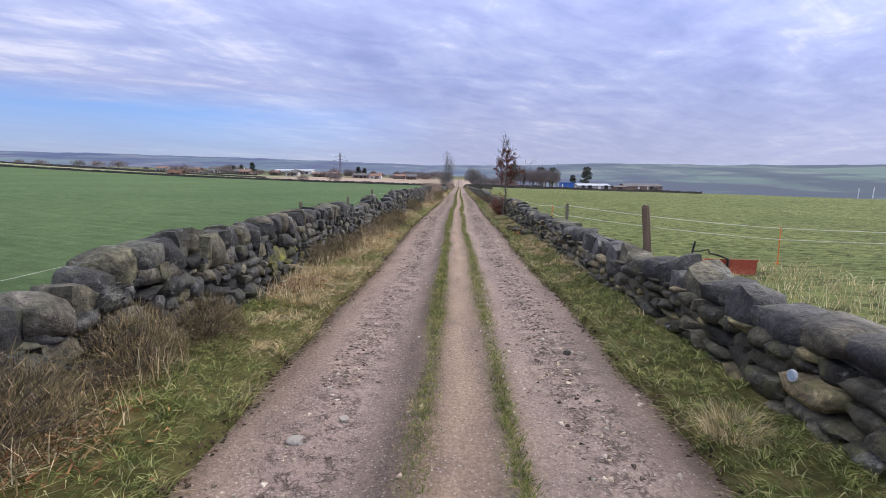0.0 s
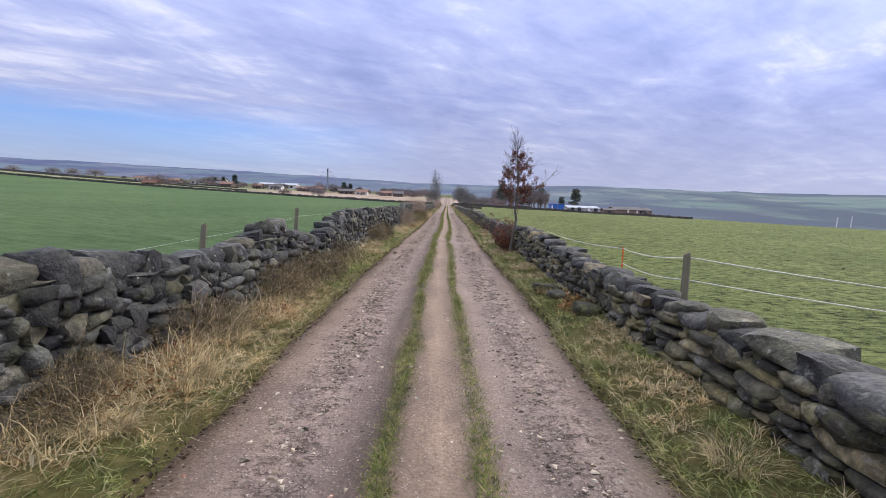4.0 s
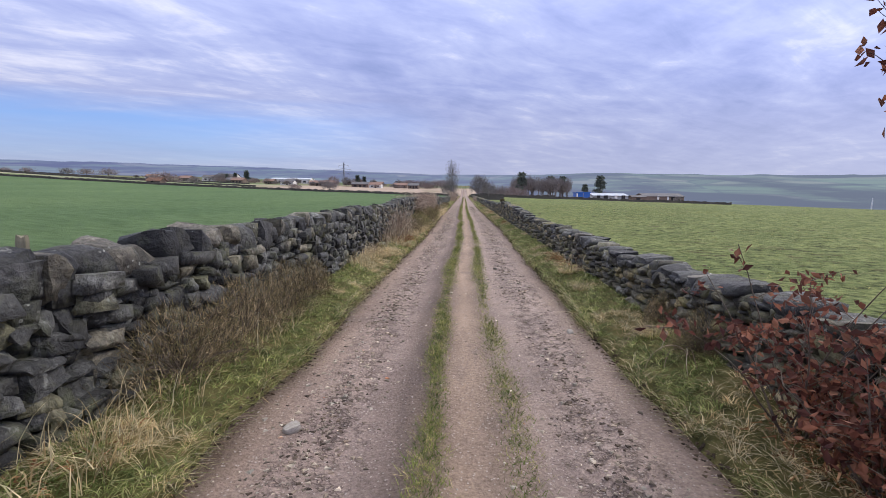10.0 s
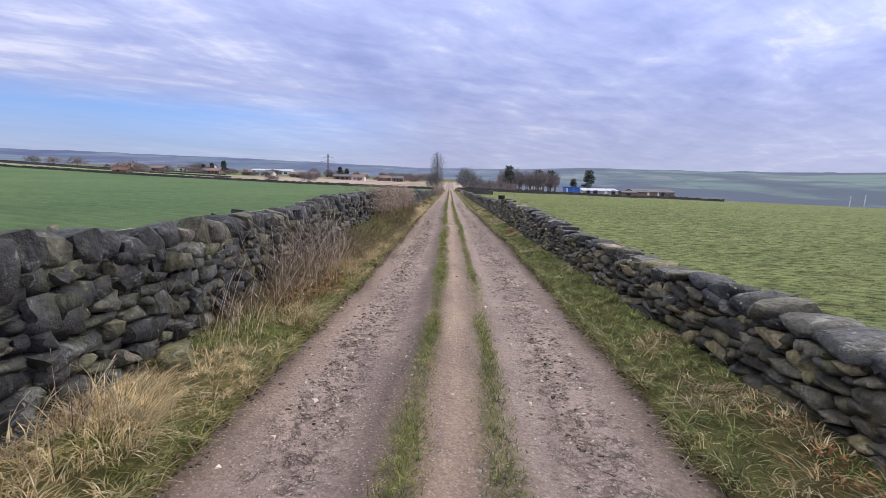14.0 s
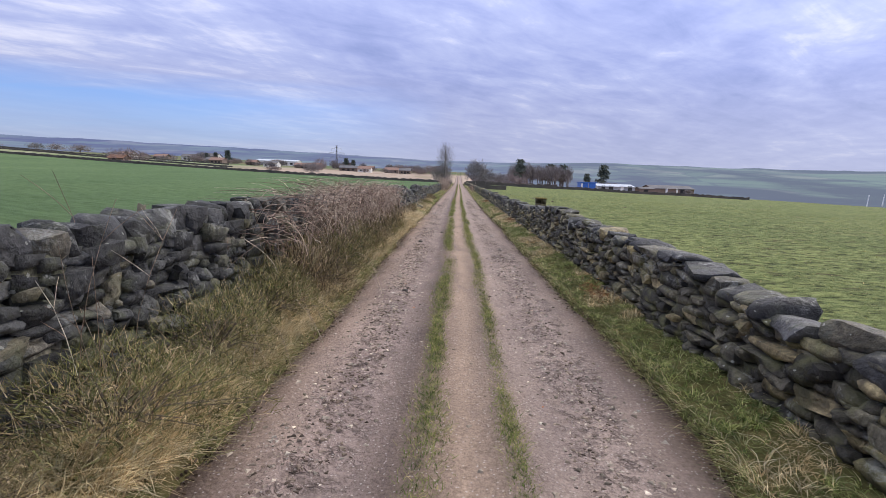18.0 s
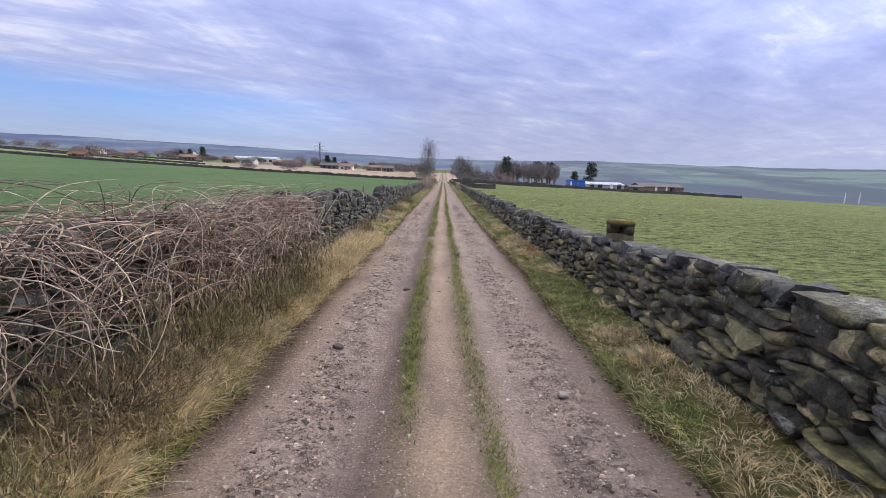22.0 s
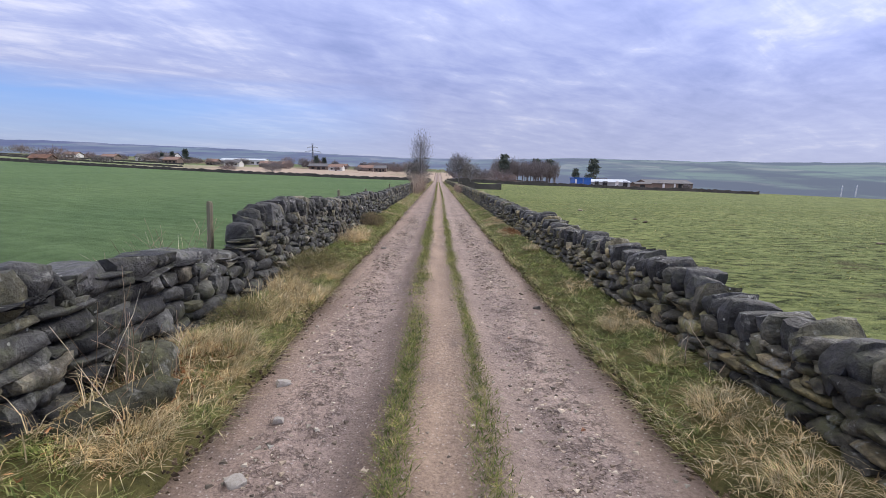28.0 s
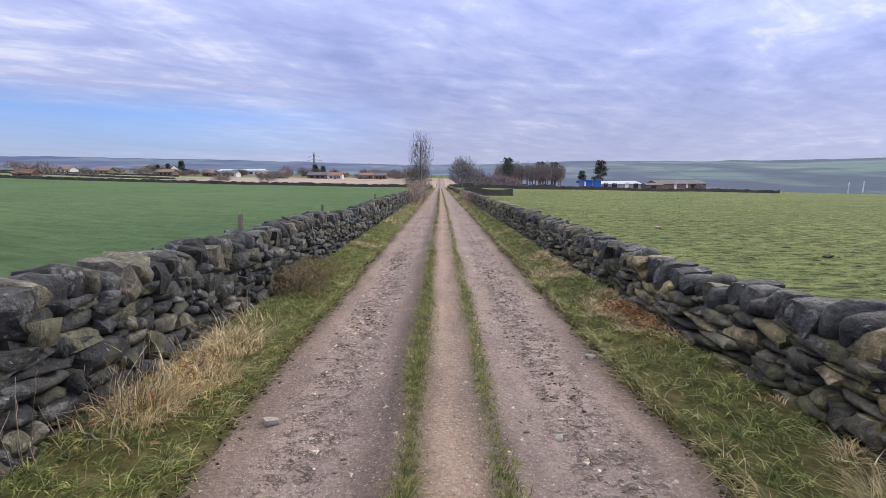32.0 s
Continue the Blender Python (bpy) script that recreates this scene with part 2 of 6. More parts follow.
HEATHER_GREEN = leafy("olive_heather", [(0, (0.055, 0.055, 0.028)), (0.3, (0.13, 0.14, 0.052)), (0.6, (0.215, 0.215, 0.085)), (0.85, (0.30, 0.23, 0.14)), (1, (0.55, 0.45, 0.3))])
STALK = leafy("dead_stalks", [(0, (0.14, 0.095, 0.075)), (0.45, (0.31, 0.235, 0.185)), (0.8, (0.55, 0.47, 0.39)), (1, (0.80, 0.74, 0.65))])
BRAMBLE = leafy("bramble_stems", [(0, (0.12, 0.075, 0.065)), (0.35, (0.27, 0.195, 0.17)), (0.7, (0.44, 0.36, 0.31)), (1, (0.62, 0.54, 0.46))])
BEECH_LEAF = leafy("dead_beech_leaves", [(0, (0.06, 0.024, 0.024)), (0.5, (0.15, 0.058, 0.045)), (1, (0.32, 0.15, 0.10))], 0.65, 0.35)
FIELD_TUFT = leafy("pasture_tufts", [(0, (0.13, 0.15, 0.04)), (0.5, (0.24, 0.26, 0.075)), (0.85, (0.36, 0.34, 0.14)), (1, (0.5, 0.43, 0.22))], 0.65, 0.35)


def noise_color(t, vec, scale):
    n = t.nodes.new("ShaderNodeTexNoise")
    n.inputs["Scale"].default_value, n.inputs["Detail"].default_value = scale, 4
    t.links.new(vec, n.inputs["Vector"])
    return n.outputs["Color"]


def road_material():
    m, t, b = material("dirt_lane", 0.92, 0.2)
    p = world_pos(t)
    sep = t.nodes.new("ShaderNodeSeparateXYZ")
    t.links.new(p, sep.inputs[0])
    wob = math_node(t, "MULTIPLY", math_node(t, "SUBTRACT", noise_node(t, mapping_node(t, p, scale=(1, 0.35, 1)), 1.6, 4, 0.6), 0.5), 0.35)
    lane = t.nodes.new("ShaderNodeAttribute")
    lane.attribute_name = "across"
    x = math_node(t, "ADD", lane.outputs["Fac"], wob)
    # both ends dark: damp soil, plus painted shade below the turf edge
    across = ramp_node(t, math_node(t, "ADD", math_node(t, "MULTIPLY", x, 0.3), 0.5), [
        # dark stop at 0.37: compacted rut with its ledge's shade painted in
        (0.065, (0.10, 0.077, 0.06)), (0.115, (0.25, 0.20, 0.168)), (0.20, (0.335, 0.275, 0.245)), (0.30, (0.29, 0.242, 0.22)), (0.37, (0.155, 0.127, 0.115)),
        (0.43, (0.20, 0.16, 0.13)), (0.50, (0.33, 0.262, 0.205)), (0.56, (0.235, 0.19, 0.155)), (0.64, (0.285, 0.238, 0.212)), (0.78, (0.335, 0.282, 0.255)), (0.87, (0.25, 0.205, 0.178)), (0.935, (0.11, 0.083, 0.063))])
    broad = ramp_node(t, noise_node(t, mapping_node(t, p, scale=(1.6, 0.6, 1)), 1.3, 5, 0.6), [(0.32, (0.80, 0.79, 0.80)), (0.68, (1.16, 1.14, 1.10))])
    col = mix_node(t, 1.0, across, broad, "MULTIPLY")
    fine = ramp_node(t, noise_node(t, p, 38, 6, 0.72), [(0.30, (0.5, 0.48, 0.47)), (0.5, (1.0, 1.0, 1.0)), (0.70, (1.45, 1.45, 1.45))])
    col = mix_node(t, 0.7, col, fine, "MULTIPLY")
    damp = ramp_node(t, noise_node(t, mapping_node(t, p, (5, 3, 0), scale=(1.4, 0.5, 1)), 2.1, 6, 0.65, 0.4), [(0.56, (0, 0, 0)), (0.70, (0.55, 0.55, 0.55))])
    col = mix_node(t, damp, col, (0.15, 0.125, 0.115))
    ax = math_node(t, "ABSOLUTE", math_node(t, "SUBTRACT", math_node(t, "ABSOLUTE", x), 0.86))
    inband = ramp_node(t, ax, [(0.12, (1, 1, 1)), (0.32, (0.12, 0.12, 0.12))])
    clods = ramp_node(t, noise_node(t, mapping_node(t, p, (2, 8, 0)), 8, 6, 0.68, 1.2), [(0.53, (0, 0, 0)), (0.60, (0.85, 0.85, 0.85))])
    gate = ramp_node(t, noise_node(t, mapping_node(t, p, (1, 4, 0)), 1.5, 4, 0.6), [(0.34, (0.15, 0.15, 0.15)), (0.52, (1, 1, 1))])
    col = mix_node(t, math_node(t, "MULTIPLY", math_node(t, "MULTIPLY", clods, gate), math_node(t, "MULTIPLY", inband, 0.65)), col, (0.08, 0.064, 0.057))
    # crumbled mud: cracks between trodden clods, the shade in them put into the colour
    warped = mix_node(t, 0.14, p, noise_color(t, p, 11))
    cells = voronoi(t, warped, 24, "DISTANCE_TO_EDGE")
    crack = ramp_node(t, cells.outputs["Distance"], [(0.02, (1, 1, 1)), (0.2, (0, 0, 0))])
    gate2 = ramp_node(t, noise_node(t, mapping_node(t, p, (6, 1, 0)), 7.5, 6, 0.7), [(0.48, (0, 0, 0)), (0.58, (1, 1, 1))])
    col = mix_node(t, math_node(t, "MULTIPLY", math_node(t, "MULTIPLY", crack, gate2), math_node(t, "MULTIPLY", inband, 0.5)), col, (0.05, 0.04, 0.036))
    v = voronoi(t, p, 42)
    grit = math_node(t, "LESS_THAN", v.outputs["Distance"], 0.25)
    tone = t.nodes.new("ShaderNodeRGBToBW")
    t.links.new(v.outputs["Color"], tone.inputs[0])
    pale = math_node(t, "MULTIPLY", grit, math_node(t, "GREATER_THAN", tone.outputs[0], 0.58))
    col = mix_node(t, math_node(t, "MULTIPLY", pale, 0.55), col, (0.52, 0.49, 0.46))
    col = mix_node(t, 1.0, col, (1.12, 1.07, 1.07), "MULTIPLY")
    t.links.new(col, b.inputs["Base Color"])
    rel = math_node(t, "ADD", noise_node(t, p, 24, 8, 0.75), math_node(t, "MULTIPLY", v.outputs["Distance"], -0.35))
    rel = math_node(t, "SUBTRACT", rel, math_node(t, "MULTIPLY", math_node(t, "MULTIPLY", crack, gate2), inband))
    bump(t, b, rel, 0.9, 0.03)
    return m


def ground_material():
    """The land: pale winter wheat on one side, grazed pasture on the other, rough moor beyond the far walls, earth under the verges."""
    m, t, b = material("land", 0.95, 0.1)
    p = world_pos(t)
    sep = t.nodes.new("ShaderNodeSeparateXYZ")
    t.links.new(p, sep.inputs[0])
    x, y = sep.outputs[0], sep.outputs[1]
    # wheat, with faint drill rows
    rows = noise_node(t, mapping_node(t, mapping_node(t, p, rot=(0, 0, radians(28))), scale=(0.35, 3.2, 1)), 1.0, 4, 0.55, 0.4)
    wheat = ramp_node(t, noise_node(t, mapping_node(t, p, scale=(1, 0.5, 1)), 0.06, 5, 0.6), [(0.3, (0.08, 0.135, 0.064)), (0.7, (0.12, 0.18, 0.083))])
    wheat = mix_node(t, 0.5, wheat, ramp_node(t, rows, [(0.35, (0.6, 0.64, 0.58)), (0.65, (1.35, 1.28, 1.28))]), "MULTIPLY")
    wheat = mix_node(t, 0.5, wheat, ramp_node(t, noise_node(t, mapping_node(t, p, scale=(1, 0.5, 1)), 3.2, 7, 0.75), [(0.3, (0.5, 0.55, 0.48)), (0.7, (1.45, 1.4, 1.3))]), "MULTIPLY")
    # pasture, tufty and poached, with straw in it
    past = ramp_node(t, noise_node(t, p, 0.12, 5, 0.6), [(0.3, (0.135, 0.168, 0.068)), (0.7, (0.18, 0.21, 0.086))])
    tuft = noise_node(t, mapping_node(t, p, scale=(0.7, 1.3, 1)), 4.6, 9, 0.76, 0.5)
    # the ramp's dark stop paints the shade between tussocks
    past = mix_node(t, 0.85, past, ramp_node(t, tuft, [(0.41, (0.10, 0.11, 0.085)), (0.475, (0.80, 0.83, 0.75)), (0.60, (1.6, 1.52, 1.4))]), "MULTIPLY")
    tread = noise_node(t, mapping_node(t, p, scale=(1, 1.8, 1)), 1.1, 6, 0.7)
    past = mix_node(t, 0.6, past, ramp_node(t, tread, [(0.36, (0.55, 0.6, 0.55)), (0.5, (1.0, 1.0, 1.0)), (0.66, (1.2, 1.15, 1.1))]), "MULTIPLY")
    straw = ramp_node(t, noise_node(t, p, 0.35, 5, 0.7), [(0.58, (0, 0, 0)), (0.75, (0.45, 0.45, 0.45))])
    past = mix_node(t, straw, past, (0.27, 0.235, 0.115))
    # poached mud, its dark patches also painting shade among the tussocks
    mud = math_node(t, "MULTIPLY", ramp_node(t, noise_node(t, mapping_node(t, p, scale=(1, 2.2, 1)), 0.9, 5, 0.72), [(0.55, (0, 0, 0)), (0.63, (0.7, 0.7, 0.7))]),
                    ramp_node(t, noise_node(t, mapping_node(t, p, (9, 0, 0)), 0.07, 2), [(0.45, (0.1, 0.1, 0.1)), (0.6, (1, 1, 1))]))
    past = mix_node(t, mud, past, (0.085, 0.072, 0.04))
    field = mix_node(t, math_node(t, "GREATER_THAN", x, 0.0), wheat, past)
    # verge earth and thatch
    verge = ramp_node(t, noise_node(t, p, 7, 6, 0.7), [(0.3, (0.055, 0.055, 0.024)), (0.5, (0.125, 0.12, 0.046)), (0.7, (0.23, 0.185, 0.088))])
    inner = math_node(t, "LESS_THAN", math_node(t, "ABSOLUTE", x), 2.35)
    field = mix_node(t, inner, field, verge)
    # beyond the far walls
    moor = ramp_node(t, noise_node(t, mapping_node(t, p, scale=(1, 0.5, 1)), 0.022, 6, 0.6, 0.5), [(0.36, (0.15, 0.17, 0.085)), (0.46, (0.36, 0.285, 0.225)), (0.58, (0.40, 0.325, 0.26)), (0.64, (0.22, 0.15, 0.115)), (0.70, (0.16, 0.19, 0.09))])
    green = ramp_node(t, noise_node(t, p, 0.01, 4, 0.6), [(0.4, (0.10, 0.14, 0.06)), (0.6, (0.17, 0.15, 0.09))])
    strips = ramp_node(t, noise_node(t, mapping_node(t, p, (3, 1, 0), scale=(0.15, 1, 1)), 0.045, 3, 0.5), [(0.40, (0.12, 0.165, 0.075)), (0.52, (0.17, 0.21, 0.10)), (0.58, (0.36, 0.33, 0.24)), (0.64, (0.15, 0.19, 0.085))])
    moor = mix_node(t, math_node(t, "MULTIPLY", math_node(t, "SUBTRACT", -85.0, x), 0.03, True), moor, strips)
    beyond = mix_node(t, math_node(t, "MULTIPLY", math_node(t, "SUBTRACT", y, 330.0), 0.02, True), moor, green)
    field = mix_node(t, math_node(t, "MULTIPLY", math_node(t, "GREATER_THAN", y, 201.0), math_node(t, "LESS_THAN", x, 96.0)), field, beyond)
    t.links.new(field, b.inputs["Base Color"])
    rel = math_node(t, "ADD", noise_node(t, p, 7, 7, 0.7), math_node(t, "MULTIPLY", tuft, 2.0))
    bump(t, b, rel, 0.8, 0.06)
    return m


def plain_rough(name, a, c, scale=8.0, rough=0.85, bumped=0.4, metal=0.0, stretch=(1, 1, 1)):
    """Two tones mixed by grain at two scales."""
    m, t, b = material(name, rough, 0.3)
    b.inputs["Metallic"].default_value = metal
    p = mapping_node(t, coords(t), scale=stretch)
    n1, n2 = noise_node(t, p, scale, 6, 0.65), noise_node(t, p, scale * 0.2, 3, 0.5)
    t.links.new(ramp_node(t, math_node(t, "ADD", math_node(t, "MULTIPLY", n1, 0.6), math_node(t, "MULTIPLY", n2, 0.4)), [(0.34, a), (0.66, c)]), b.inputs["Base Color"])
    if bumped:
        bump(t, b, n1, bumped, 0.02)
    return m


ROAD = road_material()
LAND = ground_material()
PEBBLE = leafy("gravel_stones", [(0, (0.10, 0.085, 0.075)), (0.35, (0.26, 0.22, 0.185)), (0.7, (0.44, 0.385, 0.335)), (0.93, (0.50, 0.455, 0.41)), (0.985, (0.62, 0.57, 0.52)), (1, (0.42, 0.2, 0.13))], 0.85)
SOIL = leafy("dark_turf_soil", [(0, (0.035, 0.026, 0.02)), (0.7, (0.09, 0.068, 0.05)), (1, (0.16, 0.12, 0.09))], 0.95)
CLOD = leafy("mud_clods", [(0, (0.06, 0.046, 0.04)), (0.4, (0.15, 0.12, 0.102)), (0.8, (0.25, 0.205, 0.18)), (1, (0.38, 0.33, 0.29))], 0.9)
# near-black hearting: its colour stands for the shade between the wall stones
HEARTING_GAP_SHADE = plain_rough("hearting_gap_shade", (0.010, 0.0095, 0.009), (0.028, 0.027, 0.024), 9)
BARK = plain_rough("grey_bark", (0.07, 0.062, 0.05), (0.19, 0.175, 0.15), 22, 0.85, 0.5, 0, (1, 1, 0.4))
TWIG = plain_rough("twig_bark", (0.085, 0.065, 0.05), (0.19, 0.155, 0.125), 30)
POST_WOOD = plain_rough("weathered_post", (0.13, 0.12, 0.085), (0.27, 0.24, 0.17), 18, 0.85, 0.5, 0, (1, 1, 0.15))

# ---- helpers for meshes ----
def mesh_np(name, verts, faces, mats, smooth=False, index=None):
    """A mesh from arrays of points and of triangles or quads."""
    me = bpy.data.meshes.new(name)
    v, f = np.asarray(verts, dtype=np.float32), np.asarray(faces, dtype=np.int32)
    k = f.shape[1]
    me.vertices.add(len(v))
    me.vertices.foreach_set("co", v.ravel())
    me.loops.add(f.size)
    me.loops.foreach_set("vertex_index", f.ravel())
    me.polygons.add(len(f))
    me.polygons.foreach_set("loop_start", np.arange(0, f.size, k, dtype=np.int32))
    me.polygons.foreach_set("loop_total", np.full(len(f), k, dtype=np.int32))
    me.polygons.foreach_set("use_smooth", np.full(len(f), smooth))
    for m in mats if isinstance(mats, (list, tuple)) else [mats]:
        me.materials.append(m)
    if index is not None:
        me.polygons.foreach_set("material_index", np.asarray(index, dtype=np.int32))
    me.update(calc_edges=True)
    me.validate()
    return me


def part(name, bm, mat, parent=None, label="", smooth=False):
    """Links a bmesh as one mesh object, under a thing or a part."""
    me = bpy.data.meshes.new(name)
    bm.to_mesh(me)
    bm.free()
    me.materials.append(mat)
    if smooth:
        me.polygons.foreach_set("use_smooth", [True] * len(me.polygons))
    ob = new(name, me)
    if parent:
        ob.parent = parent
    return tagged(ob, label)


def empty(name, m, label, category, group="", kind=""):
    ob = new(name)
    ob.matrix_world = m
    return tagged(ob, label, category, group, kind)


def grid_faces(nx, ny):
    i = np.arange(nx - 1)[None, :] + nx * np.arange(ny - 1)[:, None]
    i = i.ravel()
    return np.stack([i, i + 1, i + nx + 1, i + nx], 1)


RNG = np.random.default_rng(7)
TABLE = RNG.random((64, 64))


def vnoise(x, y, scale):
    """Smooth value noise on arrays, from -1 to 1."""
    x, y = np.asarray(x, float) * scale + 100.3, np.asarray(y, float) * scale + 57.7
    xi, yi = np.floor(x).astype(int), np.floor(y).astype(int)
    fx, fy = x - xi, y - yi
    fx, fy = fx * fx * (3 - 2 * fx), fy * fy * (3 - 2 * fy)
    a, b_ = TABLE[yi % 64, xi % 64], TABLE[yi % 64, (xi + 1) % 64]
    c, d = TABLE[(yi + 1) % 64, xi % 64], TABLE[(yi + 1) % 64, (xi + 1) % 64]
    return 2 * ((a * (1 - fx) + b_ * fx) * (1 - fy) + (c * (1 - fx) + d * fx) * fy) - 1


def smooth01(v):
    v = np.clip(v, 0, 1)
    return v * v * (3 - 2 * v)


FAR = 200.0          # the far walls of both fields
# where the lane's dirt meets the turf on either side
EDGE_L = [(-5, -1.3), (3, -1.32), (8, -1.36), (13, -1.48), (16, -1.53), (21, -1.53), (27, -1.49), (33, -1.38), (39, -1.41), (45, -1.48), (49, -1.56), (56.5, -1.43), (60, -1.51), (64, -1.51), (200, -1.5)]
EDGE_R = [(-5, 1.47), (3, 1.46), (9, 1.37), (12, 1.36), (16, 1.41), (21, 1.32), (27, 1.32), (33, 1.38), (39, 1.51), (45, 1.39), (49, 1.41), (57, 1.33), (60.5, 1.33), (64, 1.29), (200, 1.4)]
VERGE_TOP = 0.20     # the verges stand this much above the lane


def lane_edges(y):
    l = np.interp(y, [a for a, _ in EDGE_L], [b for _, b in EDGE_L]) + 0.035 * vnoise(0 * y, y, 0.9) + 0.045 * vnoise(0 * y + 5, y, 2.6)
    r = np.interp(y, [a for a, _ in EDGE_R], [b for _, b in EDGE_R]) + 0.035 * vnoise(0 * y + 9, y, 0.9) + 0.045 * vnoise(0 * y + 14, y, 2.6)
    return l, r


def ground_z(x, y):
    """The height of the land."""
    x, y = np.asarray(x, float), np.asarray(y, float)
    l, r = lane_edges(y)
    out = np.maximum(l - x, x - r)
    # a cut turf edge, then a gentler bank
    verge = -0.07 + 0.15 * smooth01(out / 0.11 + 0.5) + (VERGE_TOP - 0.08) * smooth01(out / 0.6) + 0.025 * vnoise(x, y, 3.1) * smooth01(out * 4)
    far = np.clip((y + 20) / FAR, 0.0, 1.2)
    lx = np.clip(-x - 2.5, 0, None)
    rx = np.clip(x - 2.5, 0, None)
    left = (0.016 * lx + 0.00009 * np.minimum(lx, 260) ** 2) * far * (1 - 0.45 * smooth01((y - FAR) / 150))
    right = -0.025 * rx * (0.25 + 0.75 * np.clip(far, 0, 1))
    right = right - 0.65 * smooth01(rx / 2.5) * (1 - smooth01((y - 14) / 50))
    drop = -0.00035 * np.clip(rx - 190, 0, 700) ** 2
    roll = 0.12 * vnoise(x, y, 0.06) * smooth01((lx + rx) / 12) + 0.03 * vnoise(x, y, 0.5) * smooth01((lx + rx) / 3)
    beyond = np.clip(y - FAR, 0, None)
    up = np.where(x < 6, 0.026 * beyond, -0.004 * beyond) * smooth01(beyond / 60)
    up = np.where(beyond > 330, np.where(x < 6, 8.6, -1.3) - 0.12 * (beyond - 330), up)
    return verge + left + right + np.maximum(drop, -70) + roll + np.maximum(up, -75)


def build_ground():
    near = np.concatenate([np.arange(-3.6, -1.8, 0.15), np.arange(-1.8, -1.2, 0.04), np.arange(-1.2, 1.15, 0.4), np.arange(1.16, 1.8, 0.04), np.arange(1.8, 3.7, 0.15)])
    steps = [3.9]
    while steps[-1] < 2600:
        steps.append(steps[-1] * 1.085 + 0.1)
    xs = np.concatenate([-np.array(steps)[::-1], near, np.array(steps)])
    ys = [-60.0, -45, -30, -20, -14, -10, -7]
    ys += list(np.arange(-5, 76, 0.28))
    while ys[-1] < 2600:
        ys.append(ys[-1] * 1.012 + 0.1)
    ys = np.array(ys)
    X, Y = np.meshgrid(xs, ys)
    v = np.stack([X, Y, ground_z(X, Y)], -1).reshape(-1, 3)
    ob = new("ground", mesh_np("ground", v, grid_faces(len(xs), len(ys)), LAND, True))
    return tagged(ob, "rolling winter farmland, wheat field and grazed pasture", "ground", kind="structure")


# how the wheel ruts and the grass between them wander across the lane
WANDER = [(-5, 0.08), (2.8, 0.10), (8, 0.10), (15.5, -0.01), (21, -0.045), (27.4, -0.09), (32.5, 0.03), (38.5, 0.04), (44.4, 0.04), (48.9, -0.03), (56.3, -0.05), (61, -0.08), (66, -0.09), (90, 0.0)]


def wander(y):
    return np.interp(y, [a for a, _ in WANDER], [b for _, b in WANDER])


def road_z(x, y):
    x = x - wander(y)
    strip = np.exp(-((x + 0.25) / 0.13) ** 2) * 0.035 + np.exp(-((x - 0.28) / 0.12) ** 2) * 0.028
    rut = -0.035 * np.exp(-((x + 0.62) / 0.22) ** 2) - 0.02 * np.exp(-((x - 0.6) / 0.25) ** 2)
    rough = np.exp(-((x + 0.9 + 0.1 * vnoise(x * 0, y, 0.5)) / 0.24) ** 2) + np.exp(-((x - 0.82 - 0.1 * vnoise(x * 0 + 3, y, 0.5)) / 0.24) ** 2)
    lumps = vnoise(x, y, 9) * 0.5 + vnoise(x + 7, y + 3, 17) * 0.5
    chips = np.where(lumps > 0.05, 0.022, 0.0) * np.clip(vnoise(x, y, 0.8) + 0.5, 0, 1)
    return strip + rut + rough * (chips + 0.006 * vnoise(x, y, 14)) + 0.012 * vnoise(x, y, 1.1) + 0.005 * vnoise(x, y, 4.5)


def build_road():
    xs = np.arange(-1.75, 1.80, 0.045)
    ys = list(np.arange(-5, 40, 0.05)) + list(np.arange(40, 74, 0.055))
    while ys[-1] < 330:
        ys.append(ys[-1] * 1.02)
    ys = np.array(ys)
    X, Y = np.meshgrid(xs, ys)
    Z = road_z(X, Y)
    far = smooth01((Y - FAR) / 60) * 0.026 * np.clip(Y - FAR, 0, None)
    v = np.stack([X, Y, Z + far], -1).reshape(-1, 3)
    me = mesh_np("road", v, grid_faces(len(xs), len(ys)), ROAD, True)
    me.attributes.new("across", "FLOAT", "POINT").data.foreach_set("value", (X - wander(Y)).ravel().astype(np.float32))
    ob = new("road", me)
    return tagged(ob, "rutted dirt farm lane with gravel and grass strips", "lane", kind="structure")


ground = build_ground()
road = build_road()


